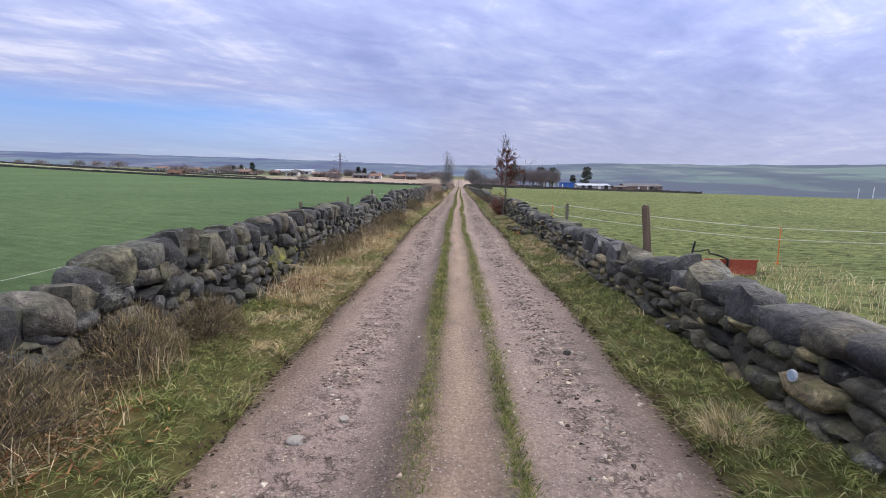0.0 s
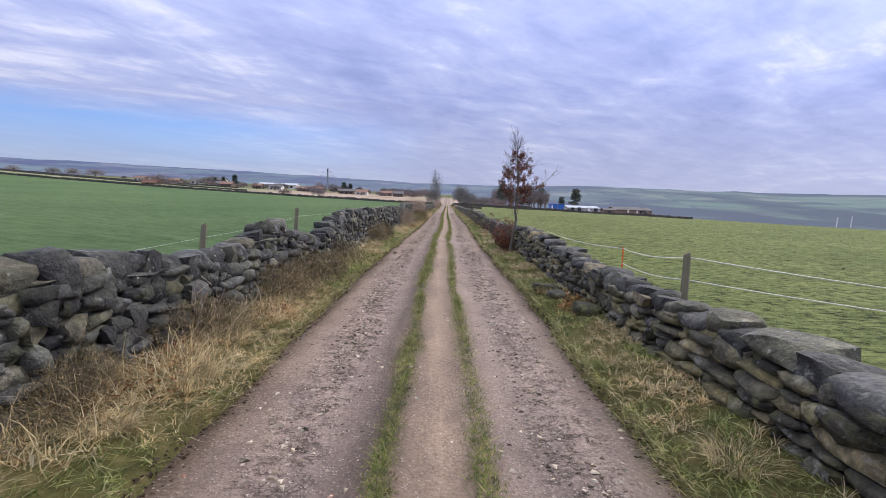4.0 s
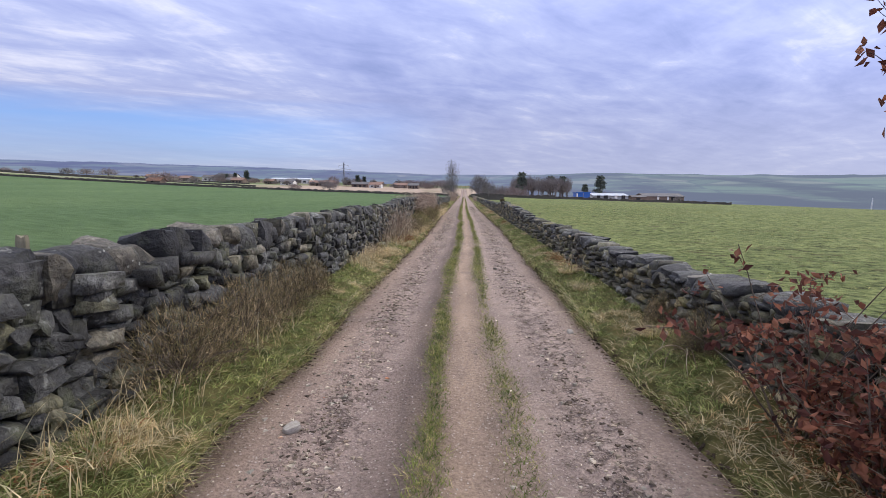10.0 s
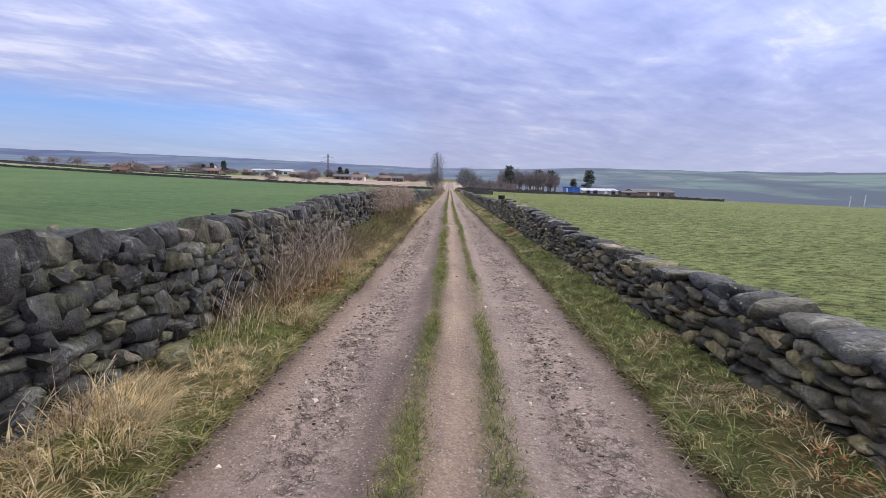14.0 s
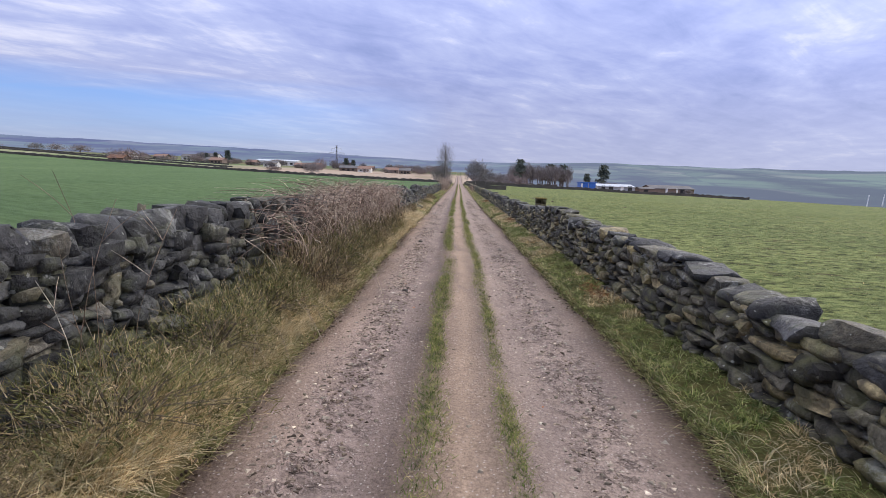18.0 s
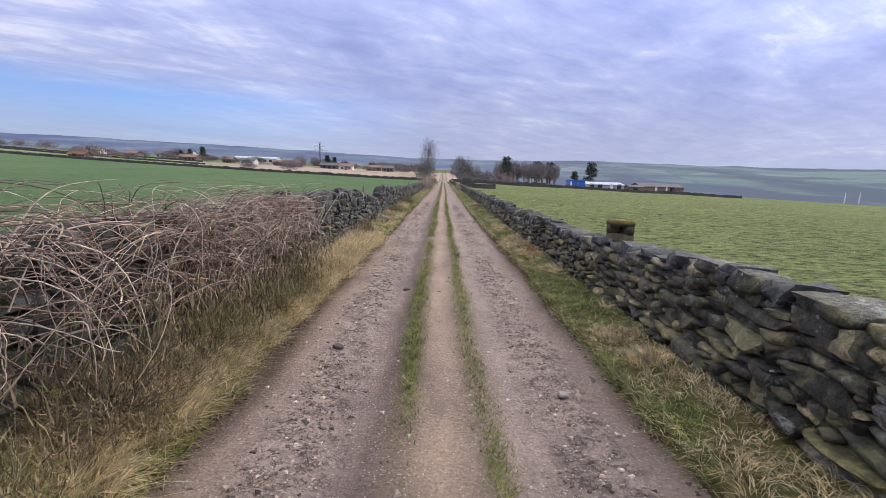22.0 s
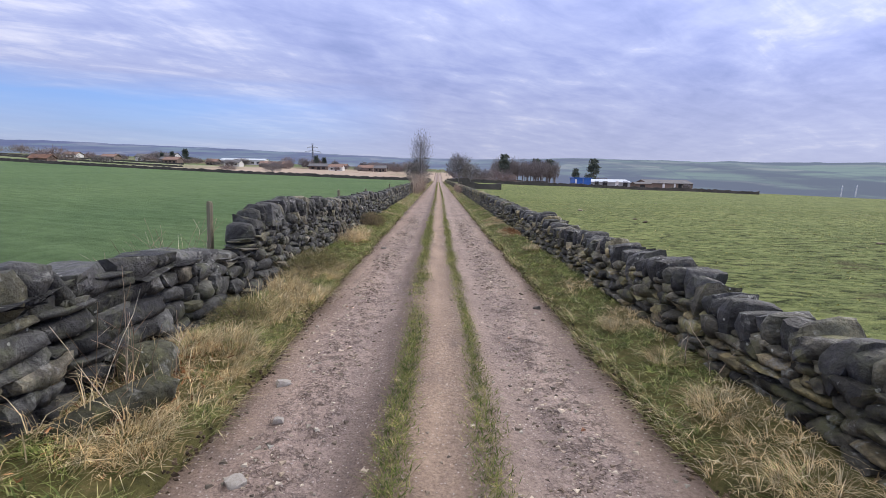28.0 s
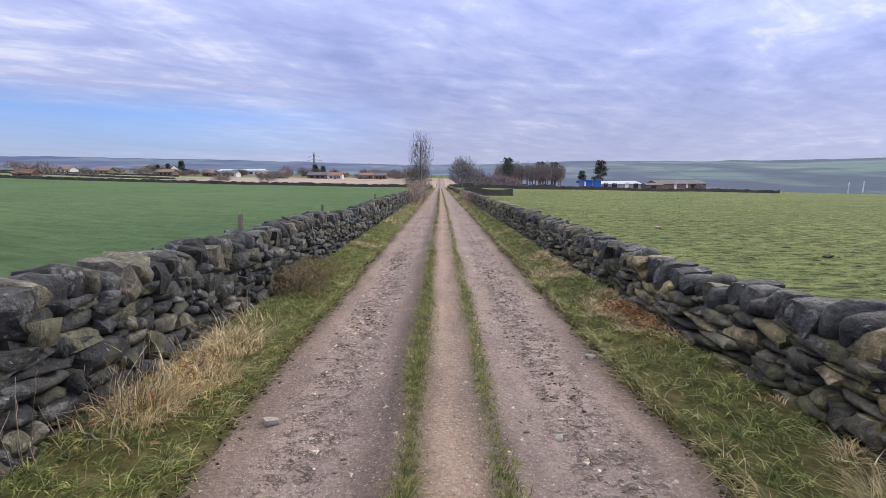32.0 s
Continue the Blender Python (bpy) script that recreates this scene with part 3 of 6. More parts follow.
# ---- dry stone walls ----
def stone_shapes(count, seed, boxy, cuts=2):
    """Irregular rounded blocks one metre across, to be scaled; alike stones share a mesh."""
    out = []
    for k in range(count):
        r = random.Random(seed + k)
        bm = bmesh.new()
        bmesh.ops.create_cube(bm, size=1.0)
        if cuts:
            bmesh.ops.subdivide_edges(bm, edges=bm.edges[:], cuts=cuts, use_grid_fill=True)
        e = r.uniform(*boxy)
        sk = [r.uniform(-0.24, 0.24) for _ in range(6)]
        off = Vector((r.uniform(0, 90), r.uniform(0, 90), r.uniform(0, 90)))
        for v in bm.verts:
            c = v.co * 2
            n = (abs(c.x) ** e + abs(c.y) ** e + abs(c.z) ** e) ** (1 / e)
            c = c / n
            c.x += sk[0] * c.y * c.z + sk[1] * c.z * 0.5
            c.z *= 1 + sk[2] * c.y + sk[3] * c.x
            c.y *= 1 + sk[4] * c.z
            c += noise.noise_vector(c * 1.2 + off) * 0.22
            c += noise.noise_vector(c * 3.0 + off) * 0.035
            v.co = c * 0.54
        # knock corners off along a few planes
        for _ in range(4 if cuts else 0):
            n = Vector((r.choice((-1, 1)) * r.uniform(0.3, 1), r.choice((-1, 1)) * r.uniform(0.3, 1), r.choice((-1, 1)) * r.uniform(0.3, 1))).normalized()
            d = r.uniform(0.54, 0.70)
            for v in bm.verts:
                over = v.co.dot(n) - d
                if over > 0:
                    v.co -= n * over
        me = bpy.data.meshes.new("stone")
        bm.to_mesh(me)
        bm.free()
        me.polygons.foreach_set("use_smooth", [True] * len(me.polygons))
        me.set_sharp_from_angle(angle=radians(62))
        out.append(me)
    return out


def with_material(meshes, mat):
    out = []
    for me in meshes:
        c = me.copy()
        c.materials.append(mat)
        out.append(c)
    return out


BLOCKS = stone_shapes(26, 40, (5.0, 10.0))
ROUNDS = stone_shapes(14, 90, (3.0, 5.0))
PLAIN = (stone_shapes(8, 240, (7.0, 12.0), 0), stone_shapes(6, 290, (5.0, 7.0), 0))
COPES = {"L": with_material(BLOCKS + ROUNDS, COPE), "R": with_material(BLOCKS + ROUNDS, COPE)}
SHAPES = {"L": (with_material(BLOCKS, STONE_L), with_material(ROUNDS, STONE_L)), "R": (with_material(BLOCKS, STONE_R), with_material(ROUNDS, STONE_R))}
SHAPES_PLAIN = {"L": (with_material(PLAIN[0], STONE_L), with_material(PLAIN[1], STONE_L)), "R": (with_material(PLAIN[0], STONE_R), with_material(PLAIN[1], STONE_R))}

# tops of the two walls along the lane, above the lane's level
TOP_L = [(-6, 0.75), (2.5, 0.75), (3.8, 1.03), (5.0, 1.0), (8.5, 1.06), (10, 1.09), (11, 0.96), (12.2, 0.88), (13.2, 1.0), (13.7, 1.12), (14.4, 1.1), (14.8, 0.86), (16.3, 0.77), (17.2, 1.02), (18.6, 1.16), (20, 1.17), (25.5, 1.16), (27, 1.12), (28.2, 1.17), (30, 1.12), (33.5, 1.12),
         (35.4, 1.25), (40, 1.27), (42, 1.22), (50, 1.24), (54.2, 1.2), (55.9, 1.03), (56.6, 1.03), (57.1, 0.95), (58.5, 0.82), (59.2, 0.70), (59.5, 0.92), (59.85, 1.12), (61.5, 1.19), (63.5, 1.08), (64.8, 1.0), (66, 0.99), (70, 0.99), (73, 0.88), (80, 0.95), (205, 0.95)]
TOP_R = [(-6, 0.72), (4.9, 0.76), (5.4, 0.70), (6.1, 0.74), (7.2, 0.69), (10, 0.72), (13, 0.70), (14.5, 0.70), (15.1, 0.72), (16.2, 0.78), (17, 0.82), (19.5, 0.90), (20.5, 0.86), (24, 0.74), (25, 0.71), (26.9, 0.76), (31, 0.75), (35.2, 0.70), (35.6, 0.78), (36, 0.84), (37, 0.79), (38.4, 0.82), (39, 0.92), (43, 0.94),
         (43.7, 0.93), (44.1, 1.0), (44.9, 1.05), (46, 1.0), (47, 0.92), (50.2, 0.82), (51, 0.85), (53, 0.83), (54.5, 0.80), (56.6, 0.72), (57.4, 0.71), (58, 0.79), (60.5, 0.78), (62.2, 0.70), (63.2, 0.75), (63.8, 0.84), (65.1, 0.73), (75, 0.77), (205, 0.75)]


def wall_top(side, y):
    rows = TOP_L if side < 0 else TOP_R
    return float(np.interp(y, [a for a, _ in rows], [b for _, b in rows]))


FACE_L, FACE_R, THICK = -2.17, 1.98, 0.46


def stone_style(side, y):
    """Height and length of the stones, share of round ones, height and length of the cope, as the wall changes along the lane."""
    if side < 0:
        if y < 10:
            return (0.07, 0.17), (0.13, 0.36), 0.5, (0.22, 0.30), (0.14, 0.30)
        if y < 17.4:
            return (0.07, 0.16), (0.14, 0.40), 0.4, (0.15, 0.24), (0.20, 0.46)
        if y < 36:
            return (0.06, 0.15), (0.11, 0.34), 0.25, (0.18, 0.27), (0.13, 0.30)
        if y < 56.5:
            return (0.06, 0.14), (0.12, 0.34), 0.25, (0.18, 0.26), (0.11, 0.26)
        if y < 59.4:
            return (0.10, 0.18), (0.25, 0.55), 0.3, (0.14, 0.20), (0.35, 0.62)
        return (0.06, 0.14), (0.12, 0.32), 0.35, (0.20, 0.28), (0.10, 0.20)
    if y < 9:
        return (0.06, 0.13), (0.15, 0.44), 0.5, (0.20, 0.30), (0.28, 0.52)
    if y < 20:
        return (0.05, 0.12), (0.14, 0.38), 0.3, (0.12, 0.20), (0.22, 0.46)
    if y < 38:
        return (0.04, 0.10), (0.11, 0.30), 0.2, (0.10, 0.17), (0.16, 0.40)
    if y < 52:
        return (0.04, 0.11), (0.11, 0.34), 0.12, (0.09, 0.16), (0.20, 0.48)
    return (0.045, 0.10), (0.12, 0.34), 0.2, (0.18, 0.27), (0.09, 0.20)


def plan_stones(side, y0, y1, seed):
    """Lays random rubble: each stone goes on the lowest free ledge, wide or narrow as the ledge allows; chinks are filled with small ones."""
    r = random.Random(seed)
    face = FACE_L if side < 0 else FACE_R
    base, cell = VERGE_TOP - 0.16, 0.02
    n = int(round((y1 - y0) / cell))
    ys = [y0 + (i + 0.5) * cell for i in range(n)]
    limit = np.array([wall_top(side, y) - sum(stone_style(side, y)[3]) * 0.5 + 0.05 for y in ys])
    sky = np.array([base + 0.05 * math.sin(y * 3.1 + seed) + 0.03 * math.sin(y * 7.7) for y in ys])
    sky[: r.randint(4, 9)] += 0.06
    out = []
    while True:
        low = np.where(sky < limit - 0.025, sky, 9.0)
        i = int(low.argmin())
        if low[i] > 8:
            break
        a = b = i
        while a > 0 and abs(sky[a - 1] - sky[i]) < 0.03:
            a -= 1
        while b < n - 1 and abs(sky[b + 1] - sky[i]) < 0.03:
            b += 1
        width, z = (b - a + 1) * cell, float(sky[a:b + 1].mean())
        (h0, h1), (l0, l1), rounds, _, _ = stone_style(side, ys[i])
        big = r.choice((0.62, 0.85, 1.0, 1.0, 1.2, 1.5))
        want, h = r.uniform(l0, l1) * big, r.uniform(h0, h1) * (0.7 + 0.35 * big)
        if width < 0.075:
            edge = [float(sky[k]) for k in (a - 1, b + 1) if 0 <= k < n and sky[k] > z]
            h = min(max((min(edge) - z) if edge else 0.05, 0.035), 0.10)
            want = width
        elif width < want * 1.3:
            want = width
        cells = max(1, min(b - a + 1, int(round(want / cell))))
        if r.random() < 0.5:
            a = b - cells + 1
        b = a + cells - 1
        room = float(limit[a:b + 1].min()) - z
        h = max(0.03, min(h, room + 0.03))
        if room - h < 0.035:
            h = max(h, room)
        sky[a:b + 1] = z + h
        length, yc = cells * cell, y0 + (a + b + 1) * 0.5 * cell
        lean = (z - base) * 0.13 * side
        depth = r.uniform(0.22, 0.34)
        out.append(((face + lean + side * depth / 2 + r.uniform(-0.04, 0.04), yc, z + h / 2), (depth, length * r.uniform(0.95, 1.05), h * r.uniform(0.93, 1.05)),
                    (r.gauss(0, 4.5), r.uniform(-7, 7), r.uniform(-9, 9)), r.random() < rounds))
    # the cope: bigger stones bridging the wall, some set on edge
    y = y0
    while y < y1:
        _, _, rounds, (c0, c1), (l0, l1) = stone_style(side, y)
        length = r.uniform(l0, l1)
        yc = y + length / 2
        y += length * 0.97
        top = wall_top(side, yc)
        h = r.uniform(c0, c1) * r.choice((0.8, 1.0, 1.0, 1.1))
        x = face + side * (THICK / 2 - 0.01 + 0.05 * (top - base)) + r.uniform(-0.04, 0.03)
        long_one = length > 1.5 * h
        out.append(((x, yc, top - h * 0.49 + r.uniform(-0.05, 0.03)), (r.uniform(0.28, 0.38), length * r.uniform(0.98, 1.1), h * r.uniform(0.92, 1.12)),
                    (r.gauss(0, 3.5) if long_one else r.gauss(0, 9), r.uniform(-9, 9), r.uniform(-14, 14)), r.random() < rounds + 0.1))
    return out


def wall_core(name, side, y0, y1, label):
    """The hearting inside a wall, coloured near black to paint shade into the gaps, with sloping faces; the stones are
    its parts.
    """
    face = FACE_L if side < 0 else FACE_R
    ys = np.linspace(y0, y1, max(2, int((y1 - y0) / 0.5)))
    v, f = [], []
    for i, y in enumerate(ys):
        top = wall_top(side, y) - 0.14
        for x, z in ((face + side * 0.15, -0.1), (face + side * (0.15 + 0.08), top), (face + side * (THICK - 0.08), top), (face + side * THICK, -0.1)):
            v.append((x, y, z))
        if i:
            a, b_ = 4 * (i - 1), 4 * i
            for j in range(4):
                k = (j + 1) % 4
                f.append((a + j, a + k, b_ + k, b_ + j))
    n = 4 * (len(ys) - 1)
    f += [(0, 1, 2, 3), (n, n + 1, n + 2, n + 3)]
    return tagged(new(name, mesh_np(name, v, f, HEARTING_GAP_SHADE)), label, "stone wall", "dry stone walls along the lane", "structure")


def joined_stones(name, planned, lib, mat, parent):
    """Many stones in one mesh, for stretches that stay far off or face away."""
    vs, fs, n = [], [], 0
    cache = {}
    for i, (c, size, turn, rd) in enumerate(planned):
        pool = lib[1] if rd else lib[0]
        me = pool[i % len(pool)]
        if me.name not in cache:
            co = np.array([v.co for v in me.vertices])
            cache[me.name] = (co, np.array([p.vertices[:] for p in me.polygons]))
        co, fa = cache[me.name]
        m = Matrix.LocRotScale(c, Euler([radians(a) for a in turn]), size)
        vs.append(co @ np.array(m.to_3x3()).T + np.array(c))
        fs.append(fa + n)
        n += len(co)
    ob = new(name, mesh_np(name, np.concatenate(vs), np.concatenate(fs), mat, True))
    ob.parent = parent
    return tagged(ob, kind="stuff")


MOSS_POOL = with_material(BLOCKS[:8], stone_material("gritstone_bright_moss", (0.06, 0.06, 0.03), (0.11, 0.11, 0.06), (0.30, 0.31, 0.04)))


def build_walls():
    for side, key, mat, word in ((-1, "L", STONE_L, "left"), (1, "R", STONE_R, "right")):
        for k in range(10):
            y0 = -3.5 + 8.0 * k
            y1 = y0 + 8.0
            label = "dark lichened dry stone wall, uneven, along the lane" if side < 0 else "low mossy dry stone wall of thin slabs"
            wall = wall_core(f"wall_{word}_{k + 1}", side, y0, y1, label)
            r = random.Random(500 + k * side)
            stones = plan_stones(side, y0, y1, 300 + 17 * k + side)
            chinks = [q for q in stones if q[1][1] * q[1][2] < 0.0075]
            joined_stones("chink_stones", chinks, (BLOCKS, ROUNDS), mat, wall)
            for c, size, turn, rd in stones:
                if size[1] * size[2] < 0.0075:
                    continue
                pool = SHAPES[key][1 if rd else 0]
                if c[2] + size[2] * 0.5 > wall_top(side, c[1]) - 0.07 and r.random() < 0.8:
                    pool = COPES[key]
                if side < 0 and 0.2 < c[2] < 0.7 and (6.0 < c[1] < 7.6 or 51.0 < c[1] < 52.2) and r.random() < 0.5:
                    pool = MOSS_POOL
                ob = new("stone", r.choice(pool))
                ob.parent = wall
                flip = r.choice((0, 180))
                ob.matrix_basis = Matrix.LocRotScale(c, Euler([radians(a) for a in (turn[0], turn[1], turn[2] + flip)]), size)
            # the face towards the field
            back = [((2 * ((FACE_L if side < 0 else FACE_R) + side * THICK * 0.5) - c[0] + side * 0.02, c[1], c[2]), s, t_, rd) for c, s, t_, rd in plan_stones(side, y0, y1, 900 + 13 * k + side) if c[2] + s[2] * 0.5 < wall_top(side, c[1]) - 0.12]
            joined_stones("field_face_stones", back, PLAIN, mat, wall)
        far = wall_core(f"wall_{word}_far", side, 76.5, FAR, "dry stone wall running on beside the lane")
        planned = []
        for k in range(8):
            planned += [s for s in plan_stones(side, 76.5 + 15.5 * k, 76.5 + 15.5 * (k + 1), 1300 + 7 * k + side)]
        joined_stones("far_stones", planned, SHAPES_PLAIN[key], mat, far)


build_walls()

# ---- grass, gravel and shrubs ----
def blade_mesh(name, pts, height, width, lean, mat, segs=2, rng=None, heading=None):
    """Grass blades as bent tapering strips. pts (n, 3); height, width, lean (n)."""
    rng = rng or RNG
    n = len(pts)
    az = rng.uniform(0, 2 * np.pi, n) if heading is None else heading
    face = az + np.pi / 2 + rng.normal(0, 0.5, n)
    out = np.stack([np.cos(az), np.sin(az), np.zeros(n)], 1)
    side = np.stack([np.cos(face), np.sin(face), np.zeros(n)], 1)
    rows = []
    for k in range(segs + 1):
        s = k / segs
        c = pts + out * (lean * height * s ** 2)[:, None]
        c[:, 2] += height * (s - 0.38 * np.clip(lean, 0, 1.6) * s ** 2)
        if k < segs:
            w = (width * (1 - 0.75 * s))[:, None] * 0.5
            rows += [c - side * w, c + side * w]
        else:
            rows.append(c)
    k = len(rows)
    v = np.stack(rows, 1).reshape(-1, 3)
    base = (np.arange(n) * k)[:, None]
    tri = []
    for s in range(segs - 1):
        a = 2 * s
        tri += [(a, a + 1, a + 3), (a, a + 3, a + 2)]
    tri.append((2 * segs - 2, 2 * segs - 1, 2 * segs))
    f = (base[:, None, :] + np.array(tri)[None]).reshape(-1, 3)
    return mesh_np(name, v, f, mat)


def tube_mesh(name, lines, mat, sides=4):
    """Stems: each line is (points, radius at the start, radius at the end)."""
    vs, fs, n = [], [], 0
    ang = np.arange(sides) * 2 * np.pi / sides
    for pts, r0, r1 in lines:
        p = np.asarray(pts, float)
        m = len(p)
        d = np.gradient(p, axis=0)
        d /= np.linalg.norm(d, axis=1)[:, None] + 1e-9
        ref = np.where(np.abs(d[:, 2:3]) > 0.9, np.array([[1.0, 0, 0]]), np.array([[0, 0, 1.0]]))
        a = np.cross(d, ref)
        a /= np.linalg.norm(a, axis=1)[:, None] + 1e-9
        b = np.cross(d, a)
        r = np.linspace(r0, r1, m)[:, None, None]
        ring = p[:, None, :] + r * (np.cos(ang)[None, :, None] * a[:, None, :] + np.sin(ang)[None, :, None] * b[:, None, :])
        vs.append(ring.reshape(-1, 3))
        i = (np.arange(m - 1) * sides)[:, None] + np.arange(sides)[None, :]
        j = (np.arange(m - 1) * sides)[:, None] + (np.arange(sides)[None, :] + 1) % sides
        fs.append(np.stack([i, j, j + sides, i + sides], -1).reshape(-1, 4) + n)
        n += m * sides
    return mesh_np(name, np.concatenate(vs), np.concatenate(fs), mat, True)


def verge_points(side, count, y0=-3.5, y1=78.0, inset=0.0, spread=None):
    y = RNG.uniform(y0, y1, count)
    l, r = lane_edges(y)
    u = RNG.random(count)
    if side < 0:
        x = (l - inset) + (FACE_L - 0.02 - l + inset) * u
    else:
        x = (r + inset) + (FACE_R + 0.02 - r - inset) * u
    return x, y, u


# how much straw there is along each verge
STRAW_L = [(-4, 0.45), (2, 0.35), (5, 0.7), (8, 0.8), (12, 0.75), (15, 0.4), (20, 0.36), (25, 0.4), (30, 0.5), (36, 0.65), (44, 0.6), (50, 0.85), (57, 0.6), (62, 0.32), (66, 0.25), (78, 0.3)]
STRAW_R = [(-4, 0.35), (6, 0.4), (14, 0.5), (22, 0.6), (28, 0.5), (36, 0.35), (44, 0.5), (50, 0.6), (56, 0.75), (62, 0.55), (70, 0.45), (78, 0.4)]


def straw_share(side, y):
    rows = STRAW_L if side < 0 else STRAW_R
    return np.interp(y, [a for a, _ in rows], [b for _, b in rows])


def build_verges():
    # matted tufts, green or bleached, each a spray of short bent blades
    for side, count in ((-1, 13500), (1, 10500)):
        x, y, u = verge_points(side, count, inset=-0.04)
        mood = 0.5 + 0.42 * vnoise(x + 20, y, 1.1) + 0.3 * vnoise(x, y + 9, 3.5)
        straw = mood < straw_share(side, y) * (0.78 if side < 0 else 0.38 + 0.5 * u) + 0.03
        for pick, per, nm, mt, words in ((~straw, 12, "verge_grass", GRASS_GREEN, "damp green grass on the lane's verge"), (straw, 10, "dead_verge_grass", GRASS_DEAD, "bleached dead winter grass on the verge")):
            cx, cy, cu = (np.repeat(q[pick], per) for q in (x, y, u))
            n = len(cx)
            tall = np.repeat(RNG.uniform(0.6, 1.35, pick.sum()), per)
            swept = np.repeat(RNG.uniform(0, 2 * np.pi, pick.sum()), per)
            a, d = RNG.uniform(0, 2 * np.pi, n), 0.032 * np.sqrt(RNG.random(n))
            gx, gy = cx + np.cos(a) * d, cy + np.sin(a) * d
            h = tall * RNG.uniform(0.038, 0.088, n) * (0.6 + 0.55 * smooth01(cu * 3)) * (1.25 if mt is GRASS_DEAD else 1.0)
            pts = np.stack([gx, gy, ground_z(gx, gy) - 0.01], 1)
            heading = np.where(RNG.random(n) < 0.45, swept + RNG.normal(0, 0.5, n), a)
            ob = new(nm, blade_mesh(nm, pts, h, RNG.uniform(0.005, 0.0095, n), RNG.uniform(0.7, 2.3, n), mt, 2, None, heading))
            tagged(ob, words, "grass", kind="stuff")
    # pale stems of last year's grass standing among the heather
    n = 8000
    y = RNG.uniform(0, 66, n)
    y = y[vnoise(0 * y + 3, y, 0.8) > -0.35]
    n = len(y)
    x = FACE_L + 0.04 + 0.42 * RNG.random(n)
    pts = np.stack([x, y, ground_z(x, y) + RNG.uniform(0.0, 0.08, n)], 1)
    tagged(new("dead_grass_stems", blade_mesh("dead_grass_stems", pts, RNG.uniform(0.12, 0.34, n), RNG.uniform(0.004, 0.008, n), RNG.uniform(0.2, 1.6, n), GRASS_DEAD, 3)), "pale dead grass stems among the heather", "grass", kind="stuff")
    # the verges further on
    for side in (-1, 1):
        x, y, u = verge_points(side, 11000, 78.0, 150.0, inset=-0.04)
        n = len(x)
        pts = np.stack([x, y, ground_z(x, y) - 0.01], 1)
        dead = 0.5 + 0.42 * vnoise(x + 20, y, 0.7) + 0.25 * RNG.normal(0, 1, n) < 0.42
        for pick, nm, mt, words in ((~dead, "verge_grass", GRASS_GREEN, "green grass on the lane's far verge"), (dead, "dead_verge_grass", GRASS_DEAD, "dead grass on the lane's far verge")):
            m = int(pick.sum())
            tagged(new(nm, blade_mesh(nm, pts[pick], RNG.uniform(0.06, 0.16, m), RNG.uniform(0.015, 0.03, m), RNG.uniform(0.7, 2.2, m), mt, 2)), words, "grass", kind="stuff")
    # grass hanging over the cut turf edges
    for side in (-1, 1):
        n = 26000
        y = RNG.uniform(-3.5, 78, n)
        e = lane_edges(y)[0 if side < 0 else 1]
        x = e + side * RNG.uniform(-0.01, 0.09, n)
        clump = vnoise(x, y, 2.4) > -0.2
        x, y = x[clump], y[clump]
        n = len(x)
        dead = RNG.random(n) < straw_share(side, y) * 0.8
        lean_to = np.where(RNG.random(n) < 0.7, (0.0 if side < 0 else np.pi) + RNG.normal(0, 0.7, n), RNG.uniform(0, 6.28, n))
        pts = np.stack([x, y, ground_z(x, y) - 0.005], 1)
        h, w, ln = RNG.uniform(0.05, 0.15, n), RNG.uniform(0.0035, 0.0065, n), RNG.uniform(0.9, 2.2, n)
        for pick, nm, mt, words in ((~dead, "verge_grass", GRASS_GREEN, "green grass hanging over the lane's turf edge"), (dead, "dead_verge_grass", GRASS_DEAD, "dead grass hanging over the lane's turf edge")):
            ob = new(nm, blade_mesh(nm, pts[pick], h[pick], w[pick], ln[pick], mt, 2, None, lean_to[pick]))
            tagged(ob, words, "grass", kind="stuff")
    # the two strips between the wheel ruts
    for x0, half, count, thin in ((-0.255, 0.105, 150000, 0.0), (0.285, 0.095, 105000, 0.0)):
        y = np.where(RNG.random(count) < 0.86, RNG.uniform(-3.5, 72, count), RNG.uniform(72, 190, count))
        wob = 0.035 * vnoise(0 * y + x0, y, 0.35) + 0.02 * vnoise(0 * y + x0, y, 1.7)
        wide = half * (1 + 0.35 * vnoise(0 * y + x0 * 7, y, 0.8))
        x = x0 + wander(y) + wob + wide * np.clip(RNG.normal(0, 0.52, count), -1.25, 1.25)
        bare = 0.5 + 0.5 * vnoise(x + 31, y, 0.45) + 0.3 * vnoise(x, y, 2.2)
        if x0 < 0:
            bare -= 0.42 * smooth01((y - 40) / 5) * (1 - smooth01((y - 59) / 5))
        else:
            bare += 0.35 * smooth01((y - 43) / 6) - 0.2 * smooth01((12 - np.abs(y - 22)) / 8)
        keep = bare > thin + RNG.normal(0, 0.16, count)
        x, y = x[keep], y[keep]
        n = len(x)
        h = RNG.uniform(0.018, 0.062, n) * (1 + 0.5 * vnoise(x, y, 1.3))
        pts = np.stack([x, y, road_z(x, y) - 0.004], 1)
        ob = new("lane_grass_strip", blade_mesh("lane_grass_strip", pts, h, RNG.uniform(0.004, 0.008, n) * np.where(y > 72, 2.6, 1), RNG.uniform(0.4, 1.6, n), GRASS_STRIP, 1))
        tagged(ob, "short trodden grass strip between wheel ruts", "grass", kind="stuff")
    # pasture tufts and young wheat near the walls
    n = 42000
    d = RNG.random(n) ** 1.6 * 26
